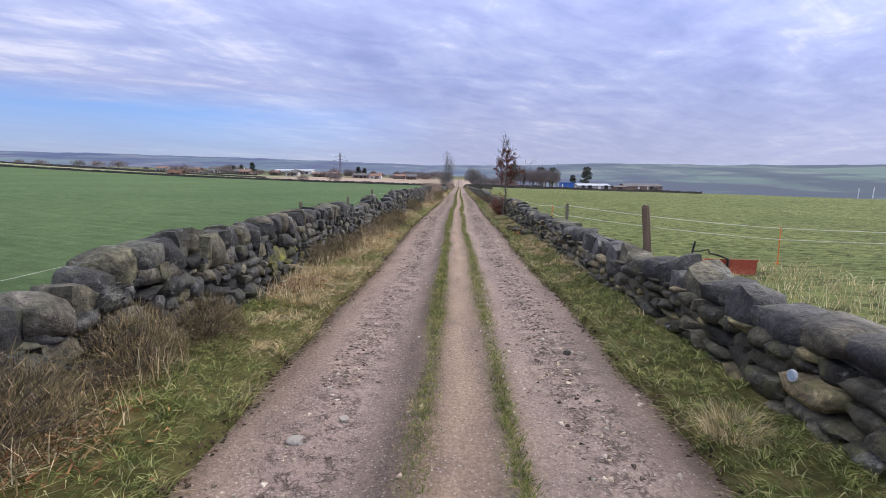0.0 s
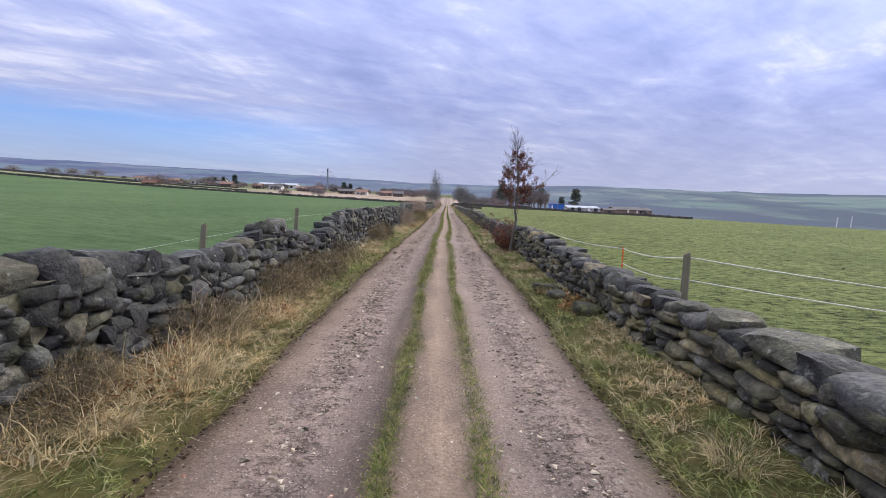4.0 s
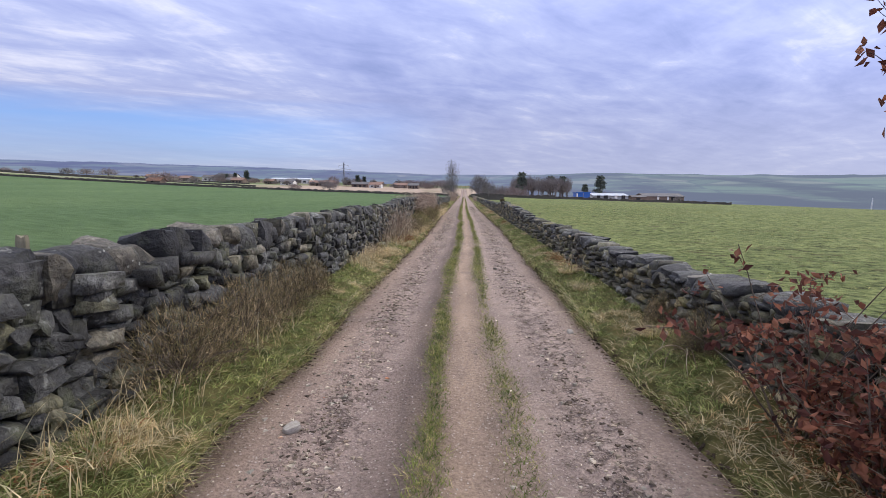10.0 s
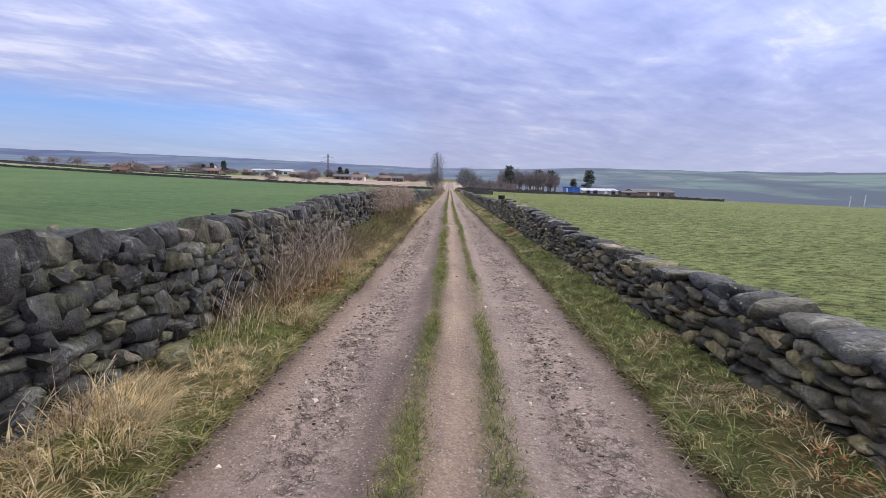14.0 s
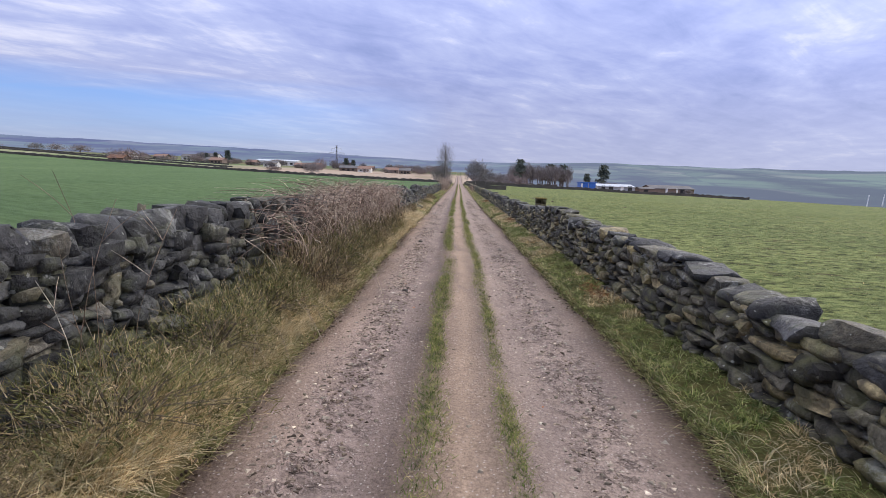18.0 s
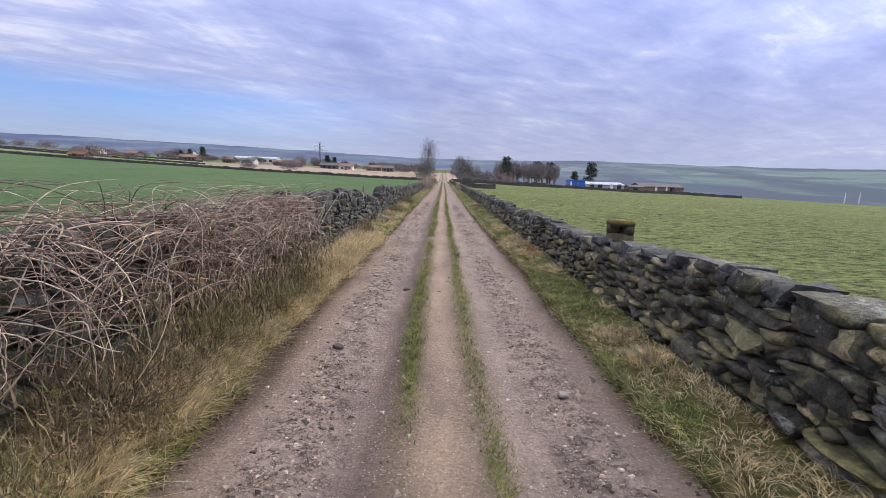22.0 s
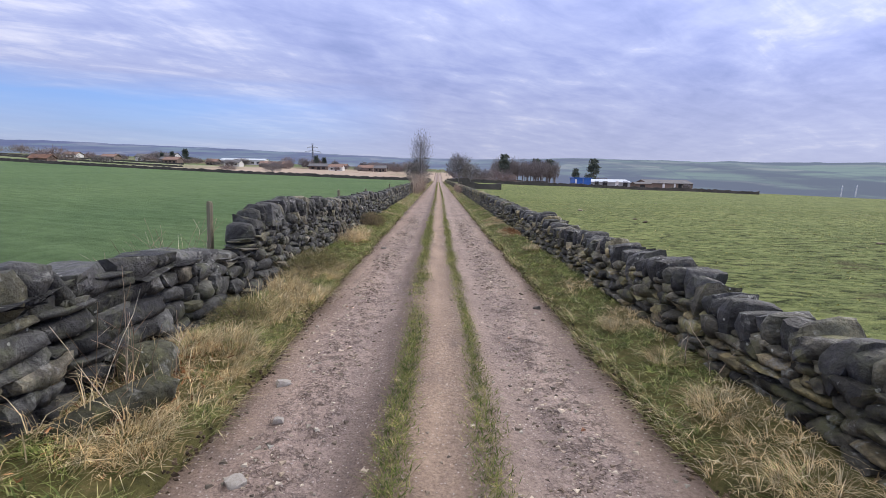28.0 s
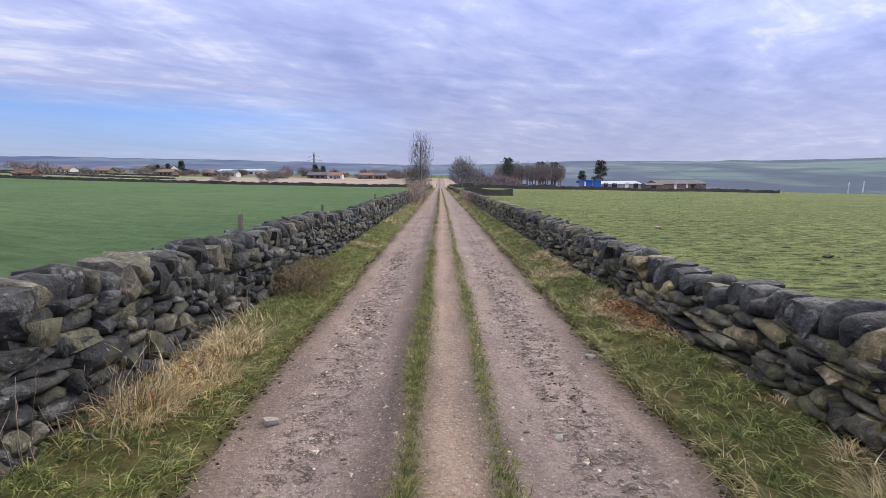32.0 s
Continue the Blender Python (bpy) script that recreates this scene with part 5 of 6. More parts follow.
def build_litter():
    """Patches of rusty bracken and leaf litter lying at the wall feet."""
    for x, y, sx, sy, n in ((-1.95, 6.2, 0.3, 0.7, 900), (-1.9, 2.4, 0.3, 0.6, 500), (-1.95, 10.4, 0.3, 0.8, 700), (-1.8, 12.4, 0.25, 0.6, 500), (-1.95, 19.4, 0.2, 1.2, 400), (-1.9, 31.6, 0.3, 0.9, 1400), (-1.75, 32.6, 0.25, 0.8, 900), (-1.95, 49.8, 0.3, 1.0, 700), (-1.9, 64.4, 0.25, 0.8, 500), (1.8, 66.0, 0.2, 0.7, 900), (1.82, 51.5, 0.12, 0.5, 400), (1.8, 13.3, 0.2, 0.5, 600), (1.8, 27.8, 0.15, 0.9, 400), (1.78, 40.5, 0.12, 0.5, 300), (1.8, 20.6, 0.2, 0.6, 500), (-1.9, 56.8, 0.25, 0.8, 500)):
        px, py = x + RNG.normal(0, sx * 0.5, n), y + RNG.normal(0, sy * 0.5, n)
        base = np.stack([px, py, ground_z(px, py) + RNG.uniform(0.0, 0.07, n)], 1)
        d = RNG.normal(0, 1, (n, 3)) * np.array([1, 1, 0.45])
        d /= np.linalg.norm(d, axis=1)[:, None]
        ob = new("bracken_litter", stick_mesh("bracken_litter", base, base + d * RNG.uniform(0.02, 0.08, n)[:, None], RNG.uniform(0.004, 0.014, n), BRACKEN, RNG))
        tagged(ob, "rusty brown dead bracken lying at the wall foot", "bracken", kind="stuff")


BRACKEN = leafy("dead_bracken", [(0, (0.13, 0.06, 0.03)), (0.5, (0.27, 0.13, 0.065)), (1, (0.45, 0.27, 0.14))])
build_litter()

# ---- trees ----
def leaf_cloud(name, centres, mat, size, jitter, seed, per=1):
    """Single small folded leaves set round the given points."""
    r = np.random.default_rng(seed)
    c = np.repeat(np.array([q[:] for q in centres]), per, 0)
    n = len(c)
    c = c + r.normal(0, jitter, (n, 3))
    a = r.normal(0, 1, (n, 3))
    a /= np.linalg.norm(a, axis=1)[:, None]
    b = np.cross(a, r.normal(0, 1, (n, 3)))
    b /= np.linalg.norm(b, axis=1)[:, None]
    k = np.cross(a, b)
    s = (size * r.uniform(0.6, 1.25, n))[:, None]
    v = np.stack([c - a * s, c + b * s * 0.55 + k * s * 0.2, c + a * s, c - b * s * 0.55 + k * s * 0.2], 1).reshape(-1, 3)
    i = (np.arange(n) * 4)[:, None]
    f = np.concatenate([i + np.array([[0, 1, 2]]), i + np.array([[0, 2, 3]])], 0)
    return mesh_np(name, v, f, mat)


def child(name, me, parent, label="", kind=""):
    ob = new(name, me)
    ob.parent = parent
    return tagged(ob, label, kind=kind)


def build_sapling():
    """The young beech by the wall: a crooked grey trunk, thin rising limbs, dead leaves held on the lower ones."""
    r = random.Random(21)
    base = at_ground(1.86, 20.1)
    tree = empty("beech_tree", base, "young beech with clinging copper-brown dead leaves", "tree")
    z0 = 0.02
    trunk = [(0, 0, -0.06), (0.04, 0, 0.3), (0.07, 0, 0.5), (0.13, 0, 0.9), (0.09, 0.02, 1.12), (0.11, 0.04, 1.4), (0.14, 0.06, 1.8), (0.11, 0.06, 2.4), (0.08, 0.08, 2.75), (0.11, 0.1, 3.05)]
    child("trunk", tube_mesh("trunk", [(np.array(trunk), 0.048, 0.004)], BARK, 9), tree)
    tr = np.array(trunk)
    rows = [(0.92, 3.0, 0.6, 1.0), (1.0, -0.6, 0.4, 1.0), (1.38, 0.08, 1.5, 0.5)]
    rows += [(1.28 + 0.046 * k, 2.4 * k + r.uniform(-0.4, 0.4), r.uniform(0.5, 0.75) if k < 14 else r.uniform(0.38, 0.6) if k < 26 else r.uniform(0.2, 0.42), r.uniform(0.35, 0.75) + 0.012 * k) for k in range(37)]
    for h, az, ln, rise in rows:
        st = np.array([np.interp(h, tr[:, 2], tr[:, k]) for k in range(3)])
        main = arching(r, st, az, ln, rise, -0.25, 8, 0.12)
        limbs, leaves = [(main, 0.016 if ln > 1 else 0.009 if h < 2 else 0.006, 0.002)], []
        reach = 0.95 if ln > 1 else 0.54 if h < 1.75 else 0.36 if h < 2.05 else 0.2 if h < 2.5 else 0.0
        for _ in range(14 if ln > 1 else 6):
            q = main[r.randint(2, 8)]
            tw = arching(r, q, az + r.gauss(0, 0.7), min(ln, 0.8) * r.uniform(0.25, 0.5), rise + r.gauss(0, 0.3), -0.2, 5, 0.2)
            limbs.append((tw, 0.004, 0.0013))
            ends = list(tw[2:])
            for _ in range(2):
                t2 = arching(r, tw[r.randint(2, 5)], az + r.gauss(0, 1.0), 0.13, rise + r.gauss(0, 0.4), 0, 3, 0.2)
                limbs.append((t2, 0.002, 0.001))
                ends += list(t2[1:])
            if r.random() < 0.75:
                leaves += [Vector(p) for p in ends if math.hypot(p[0] - st[0], p[1] - st[1]) < reach * r.uniform(0.6, 1.1)]
        branch = child("branch", tube_mesh("branch", limbs, BARK, 5), tree)
        if leaves:
            child("leaves", leaf_cloud("leaves", leaves, BEECH_LEAF, 0.026, 0.03, int(h * 100), 5), branch, "withered copper beech leaves", "stuff")
    # a lower shoot of the same kind beside it, dense with leaves
    for x, y, h, sd in ((1.80, 21.0, 1.15, 5), (1.82, 20.45, 0.75, 8)):
        rr = random.Random(sd)
        shrub = empty("beech_shrub", at_ground(x, y), "low beech shoots thick with brown dead leaves", "shrub", "beech shoots under the sapling")
        ln, lv = [], []
        for k in range(15):
            m = arching(rr, (rr.gauss(0, 0.05), rr.gauss(0, 0.05), -0.03), rr.uniform(0, 6.28), h * rr.uniform(0.5, 1.05), rr.uniform(0.8, 1.5), rr.uniform(-0.1, 0.5), 7, 0.15)
            ln.append((m, 0.007, 0.002))
            for _ in range(5):
                tw = arching(rr, m[rr.randint(2, 7)], rr.uniform(0, 6.28), 0.16, rr.uniform(0.1, 0.9), 0.2, 4, 0.2)
                ln.append((tw, 0.0028, 0.0012))
                lv += [Vector(p) for p in tw[1:]]
        child("stem_tangle", tube_mesh("stem_tangle", ln, TWIG, 4), shrub, "", "stuff")
        child("leaves", leaf_cloud("leaves", lv, BEECH_LEAF, 0.028, 0.035, sd, 3), shrub, "withered copper beech leaves", "stuff")


build_sapling()


def twiggy_tree(name, m, height, width, seed, label, group="", mat=None, bole=0.25, n=420, sliver=0.1, rise=0.6, plain=False):
    """A leafless tree seen far off: bole, a few limbs, and a crown of fine twigs with an uneven outline."""
    r, g = random.Random(seed), np.random.default_rng(seed)
    tree = empty(name, m, label, "tree", group)
    child("trunk", tube_mesh("trunk", [(np.array([(0, 0, -0.3), (0.03 * height * r.gauss(0, 0.5), 0, height * bole), (0, 0, height * 0.75)]), height * 0.022, height * 0.008)], mat, 6), tree)
    limbs = []
    for k in range(7):
        a = 2 * math.pi * (k + r.random()) / 7
        limbs.append((arching(r, (0, 0, height * (bole + 0.25 * r.random())), a, width * 0.62, 0.5 + rise * 0.6, -0.3, 6, 0.12), height * 0.011, height * 0.003))
    child("scaffold", tube_mesh("scaffold", limbs, mat, 4), tree, "", "stuff")
    a, el = g.uniform(0, 2 * np.pi, n), np.arccos(g.uniform(-0.75, 1, n))
    u = np.stack([np.cos(a) * np.sin(el), np.sin(a) * np.sin(el), np.cos(el)], 1)
    lobe = 1 + 0.2 * np.sin(3 * a + seed) * np.sin(2 * el + seed * 0.7) + 0.12 * np.sin(7 * a + 2 * seed)
    rad = g.random(n) ** 0.4 * lobe
    mid = height * (bole + (1 - bole) * 0.48)
    base = u * rad[:, None] * np.array([width * 0.45, width * 0.45, height * (1 - bole) * 0.44]) + np.array([0, 0, mid])
    d = u * 0.55 + g.normal(0, 0.35, (n, 3)) + np.array([0, 0, rise])
    d /= np.linalg.norm(d, axis=1)[:, None]
    ln = height * g.uniform(0.06, 0.17, n)[:, None]
    child("crown", stick_mesh("crown", base - d * ln * 0.5, base + d * ln * 0.6, g.uniform(0.5, 1.2, n) * sliver, mat, g, plain), tree, "", "stuff")
    return tree


def conifer(name, m, height, seed, label, group=""):
    """A dark pine: bare lower trunk, uneven tiers of needle clumps."""
    r = random.Random(seed)
    tree = empty(name, m, label, "tree", group)
    child("trunk", tube_mesh("trunk", [(np.array([(0, 0, -0.3), (0.1, 0, height * 0.5), (0, 0.1, height * 0.95)]), height * 0.022, height * 0.006)], TWIG, 7), tree)
    lines, pts = [], []
    for k in range(34):
        h = height * r.uniform(0.28, 0.97)
        reach = height * 0.24 * (1.25 - h / height) * r.uniform(0.6, 1.4) + 0.3
        b = arching(r, (0, 0, h), r.uniform(0, 6.28), reach, r.uniform(-0.1, 0.4), -0.3, 5, 0.1)
        lines.append((b, 0.05, 0.02))
        for q in b[2:]:
            pts += [Vector(q)] * 2
    child("scaffold", tube_mesh("scaffold", lines, TWIG, 4), tree, "", "stuff")
    child("needles", leaf_cloud("needles", pts, NEEDLE, height * 0.034, height * 0.034, seed, 8), tree, "dark green needle clumps", "stuff")
    return tree


# needles and HAZE_TWIG have distance haze painted into paler base colours
NEEDLE = leafy("haze_paled_needles", [(0, (0.06, 0.08, 0.08)), (0.6, (0.105, 0.13, 0.12)), (1, (0.16, 0.185, 0.16))])
HEDGE_TWIG = plain_rough("far_reddish_twigs", (0.19, 0.155, 0.15), (0.30, 0.245, 0.235), 0.5, 0.9, 0)
HAZE_TWIG = plain_rough("haze_paled_twigs", (0.15, 0.138, 0.14), (0.27, 0.245, 0.24), 0.5, 0.9, 0)


def build_far_trees():
    twiggy_tree("ash_tree", at_ground(-2.7, 128), 9.0, 3.6, 4, "tall narrow leafless ash on the lane side", "lane trees", HAZE_TWIG, 0.12, 900, 0.028, 0.8)
    twiggy_tree("ash_tree", at_ground(-3.6, 134), 4.6, 5.0, 14, "bushy leafless thorn beside the tall ash", "lane trees", HAZE_TWIG, 0.02, 2400, 0.04, 0.5)
    twiggy_tree("thorn_tree", at_ground(4.4, 158), 6.8, 6.2, 5, "dense round leafless thorn tree by the lane", "lane trees", HAZE_TWIG, 0.1, 2600, 0.05, 0.4)
    twiggy_tree("thorn_tree", at_ground(7.2, 163), 5.0, 5.4, 6, "dense round leafless thorn tree by the lane", "lane trees", HAZE_TWIG, 0.1, 1800, 0.05, 0.3)
    # the wood by the farm: bare trunks in front, pines among them
    r = random.Random(8)
    protos = [twiggy_tree("wood_tree", at_ground(32 + 9 * k, 300 + 4 * k), 12.0 + 0.6 * k, 4.8 + k * 0.6, 40 + k, "tall thin leafless tree in a farm wood", "farm wood", HAZE_TWIG, 0.2, 640, 0.08, 1.2) for k in range(3)]
    for k in range(46):
        x = 30 + 33 * (k + r.random()) / 46
        y = r.uniform(296, 322)
        copy_thing(r.choice(protos), at_ground(x, y) @ Euler((0, 0, r.uniform(0, 6))).to_matrix().to_4x4() @ Matrix.Diagonal((1, 1, r.uniform(0.85, 1.12), 1)))
    pine = conifer("pine_tree", at_ground(33, 297), 13.5, 2, "dark green pine beside leafless trees", "pines by the farm")
    for x, y, s in ((52, 312, 0.95), (60, 316, 0.96), (73.6, 284, 0.93), (67.5, 292, 0.6)):
        copy_thing(pine, at_ground(x, y) @ Matrix.Diagonal((s * 1.1, s * 1.1, s, 1)))
    shrubs = [twiggy_tree("hedge_tree", at_ground(-60 - 9 * k, 338), 5.5 + 0.5 * k, 5.5 + 1.5 * k, 60 + k, "bushy leafless hedgerow tree", "far hedgerow trees", HEDGE_TWIG if k % 2 else HAZE_TWIG, 0.04 - 0.05 * (k % 2), 1500, 0.12, 0.5 + 0.2 * k, True) for k in range(4)]
    spots = [(14, 210, 0.7), (19, 215, 0.8), (23, 212, 0.6), (76, 290, 0.9), (80, 287, 0.8), (-12, 330, 0.9), (-18, 340, 1.0), (-25, 335, 0.9), (-38, 338, 0.8), (-45, 350, 1.0), (-72, 340, 0.7), (-80, 300, 0.6), (-118, 345, 0.8), (-150, 330, 0.7), (-102, 295, 0.6), (-121, 209, 0.75), (-127, 211, 0.6),
             (-165, 344, 1.1), (-170, 347, 0.9), (-190, 350, 0.6), (-250, 350, 0.9), (-262, 345, 0.8), (-280, 350, 0.9), (-300, 340, 0.8), (-320, 345, 0.9), (-58, 225, 0.6), (-72, 222, 0.45), (96, 240, 0.6), (-118, 226, 0.5), (8, 345, 1.0), (16, 350, 1.1), (24, 340, 0.9)] + [(-24 - 200 * r.random() ** 1.3, 352 + r.uniform(-14, 8), r.uniform(0.35, 0.85)) for k in range(26)] + [(-18 - 190 * r.random(), r.uniform(292, 345), r.uniform(0.3, 0.62)) for k in range(34)]
    for x, y, s in spots:
        copy_thing(r.choice(shrubs), at_ground(x, y) @ Euler((0, 0, r.uniform(0, 6))).to_matrix().to_4x4() @ Matrix.Diagonal((s * r.uniform(1.0, 2.2), s * r.uniform(1.0, 2.0), s, 1)))
    fir = conifer("fir_tree", at_ground(-142, 330), 8, 9, "small dark fir standing alone on the moor", "firs on the moor")
    for x, y, s in ((-150, 331, 0.8), (-155, 330, 0.7), (-70, 335, 0.9), (-66, 337, 0.8)):
        copy_thing(fir, at_ground(x, y) @ Matrix.Diagonal((s, s, s, 1)))


build_far_trees()

# ---- distance ----
HILL_LINE = [(-180, 2.0), (-60, 2.3), (-43, 2.5), (-35, 2.62), (-26, 2.6), (-13, 2.35), (-3, 2.05), (4, 2.05), (9, 2.15), (17, 2.3), (25, 2.05), (33, 1.92), (41, 1.9), (60, 2.0), (180, 2.0)]


def hill_z(az, r):
    """Height of the hills across the valley, by bearing in degrees and distance."""
    el = np.interp(az, [a for a, _ in HILL_LINE], [b for _, b in HILL_LINE])
    el = el + 0.06 * vnoise(az, az * 0, 0.35) + 0.03 * vnoise(az, az * 0 + 4, 1.3)
    top = 3300 * np.tan(np.radians(el)) + 1.5
    s = smooth01((r - 900) / 2400) * 0.55 + 0.45 * np.clip((r - 900) / 2400, 0, 1)
    swell = 14 * vnoise(az, r * 0.02, 0.11) * np.sin(np.clip((r - 900) / 2400, 0, 1) * np.pi)
    return -62 + (top + 62) * s + swell - np.clip(r - 3300, 0, None) * 0.25


def hill_material():
    m, t, b = material("hills_painted_haze", 1.0, 0.0)
    p = world_pos(t)
    q = mapping_node(t, p, scale=(0.0042, 0.0012, 0.032))
    v = voronoi(t, q, 1.6)
    tone = t.nodes.new("ShaderNodeRGBToBW")
    t.links.new(v.outputs["Color"], tone.inputs[0])
    fields = ramp_node(t, tone.outputs[0], [(0.25, (0.16, 0.20, 0.15)), (0.4, (0.20, 0.27, 0.18)), (0.6, (0.25, 0.33, 0.22)), (0.8, (0.32, 0.33, 0.26))])
    edge = voronoi(t, q, 1.6, "DISTANCE_TO_EDGE")
    line = math_node(t, "LESS_THAN", edge.outputs["Distance"], 0.05)
    fields = mix_node(t, math_node(t, "MULTIPLY", line, 0.4), fields, (0.06, 0.07, 0.09))
    sep = t.nodes.new("ShaderNodeSeparateXYZ")
    t.links.new(p, sep.inputs[0])
    wood = noise_node(t, mapping_node(t, p, scale=(0.003, 0.001, 0.035)), 1.0, 6, 0.62, 0.4)
    low = ramp_node(t, math_node(t, "ADD", math_node(t, "MULTIPLY", sep.outputs[2], 0.006), 0.5), [(0.50, (0.15, 0.15, 0.15)), (0.66, (0.05, 0.05, 0.05)), (0.80, (0.0, 0.0, 0.0)), (1.0, (0.02, 0.02, 0.02))])
    woods = ramp_node(t, math_node(t, "ADD", wood, low), [(0.44, (0.1, 0.1, 0.1)), (0.60, (1, 1, 1))])
    col = mix_node(t, woods, fields, (0.075, 0.07, 0.075))
    t.links.new(col, b.inputs["Base Color"])
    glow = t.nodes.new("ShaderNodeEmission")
    # distance haze as a painted glow over the hills, bluer away from the sun
    haze_tone = ramp_node(t, math_node(t, "ADD", math_node(t, "MULTIPLY", sep.outputs[0], 0.0004), 0.5), [(0.1, (0.21, 0.27, 0.56)), (0.5, (0.27, 0.34, 0.60)), (0.9, (0.25, 0.33, 0.48))])
    t.links.new(haze_tone, glow.inputs[0])
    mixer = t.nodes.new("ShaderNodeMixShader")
    # the painted haze takes a larger share with distance
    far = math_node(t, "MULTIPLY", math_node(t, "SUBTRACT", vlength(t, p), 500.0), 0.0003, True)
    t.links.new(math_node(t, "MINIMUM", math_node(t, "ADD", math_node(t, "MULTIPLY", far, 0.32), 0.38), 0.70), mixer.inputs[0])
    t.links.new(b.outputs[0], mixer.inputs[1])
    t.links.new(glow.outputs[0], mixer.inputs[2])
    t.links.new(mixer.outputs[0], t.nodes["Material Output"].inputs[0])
    return m


def vlength(t, p):
    n = t.nodes.new("ShaderNodeVectorMath")
    n.operation = "LENGTH"
    t.links.new(p, n.inputs[0])
    return n.outputs["Value"]


def build_hills():
    az = np.concatenate([np.arange(-180, -60, 4.0), np.arange(-60, 60, 0.4), np.arange(60, 180.1, 4.0)])
    rr = np.concatenate([np.arange(900, 3300, 80.0), [3300, 3400, 3700, 4200]])
    A, R = np.meshgrid(az, rr)
    v = np.stack([R * np.sin(np.radians(A)), R * np.cos(np.radians(A)), hill_z(A, R)], -1).reshape(-1, 3)
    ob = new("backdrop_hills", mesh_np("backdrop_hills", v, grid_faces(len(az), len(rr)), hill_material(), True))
    tagged(ob, "hills across the valley, painted blue with haze, patched with fields and woods", "hills", kind="structure")


build_hills()


def box(bm, x0, x1, y0, y1, z0, z1):
    m = Matrix.Translation(((x0 + x1) / 2, (y0 + y1) / 2, (z0 + z1) / 2)) @ Matrix.Diagonal((x1 - x0, y1 - y0, z1 - z0, 1))
    return bmesh.ops.create_cube(bm, size=1.0, matrix=m)


FAR_STONE = plain_rough("far_wall_stone", (0.045, 0.042, 0.04), (0.11, 0.10, 0.09), 1.6)
METAL_WHITE = plain_rough("pale_sheet_roof", (0.42, 0.47, 0.54), (0.56, 0.60, 0.66), 0.7, 0.6, 0)
METAL_GREY = plain_rough("grey_cladding", (0.25, 0.26, 0.27), (0.40, 0.41, 0.42), 0.7, 0.6, 0)
RENDER_WALL = plain_rough("white_render", (0.62, 0.60, 0.57), (0.78, 0.76, 0.73), 1.5)
BRICK_WALL = plain_rough("brown_cladding", (0.15, 0.115, 0.095), (0.25, 0.19, 0.16), 1.2)
SLATE = plain_rough("slate_roof", (0.10, 0.10, 0.11), (0.19, 0.185, 0.19), 1.2)
TILE_ROOF = plain_rough("brown_tile_roof", (0.20, 0.125, 0.10), (0.30, 0.20, 0.165), 1.2)
BLUE_SHEET = plain_rough("blue_tarpaulin", (0.03, 0.11, 0.42), (0.05, 0.17, 0.56), 1.2, 0.5, 0.1)
RUST = plain_rough("rusty_sheet", (0.16, 0.085, 0.06), (0.26, 0.15, 0.105), 1.5)
# near-black panel colour painting the unlit inside of doors and windows
UNLIT_OPENING = plain_rough("unlit_opening", (0.02, 0.02, 0.022), (0.05, 0.05, 0.05), 2)
PALE_PANEL = plain_rough("pale_door_panel", (0.70, 0.70, 0.70), (0.82, 0.82, 0.82), 2)


def barn(name, x0, x1, y0, y1, eave, ridge, wall, roof, label, openings=(), group="", flat=False):
    """A farm building: solid walls with a thin panel on the front for each opening, an overhanging roof, doors and
    panels.
    """
    z0 = min(float(ground_z(np.array(x), np.array(y0))) for x in (x0, x1)) - 0.3
    w, d = x1 - x0, y1 - y0
    house = empty(name, Matrix.Translation(((x0 + x1) / 2, y0, z0)), label, "building", group)
    bm = bmesh.new()
    box(bm, -w / 2, w / 2, 0, d, 0, eave)
    if not flat:
        for sx in (-1, 1):
            vs = [bm.verts.new(c) for c in ((sx * (w / 2 - 0.1), 0, eave), (sx * (w / 2 - 0.1), d / 2, ridge - 0.05), (sx * (w / 2 - 0.1), d, eave))]
            bm.faces.new(vs)
    part("wall", bm, wall, house)
    if flat:
        bm = bmesh.new()
        box(bm, -w / 2 - 0.3, w / 2 + 0.3, -0.3, d + 0.3, eave, ridge)
        part("roof", bm, roof, house)
    else:
        for k in (0, 1):
            bm = bmesh.new()
            a = (-0.4, eave - 0.08) if k == 0 else (d + 0.4, eave - 0.08)
            prof = [(a[0], a[1]), (d / 2, ridge), (d / 2, ridge + 0.16), (a[0], a[1] + 0.16)]
            ends = [[bm.verts.new((sx * (w / 2 + 0.3), y, z)) for y, z in prof] for sx in (-1, 1)]
            bm.faces.new(ends[0])
            bm.faces.new(ends[1])
            for i in range(4):
                j = (i + 1) % 4
                bm.faces.new((ends[0][i], ends[0][j], ends[1][j], ends[1][i]))
            part("roof", bm, roof, house)
    for kind, u0, u1, h0, h1, mat in openings:
        bm = bmesh.new()
        box(bm, -w / 2 + u0 * w, -w / 2 + u1 * w, -0.12, 0.03, h0, h1)
        part(kind, bm, mat, house)
    return house


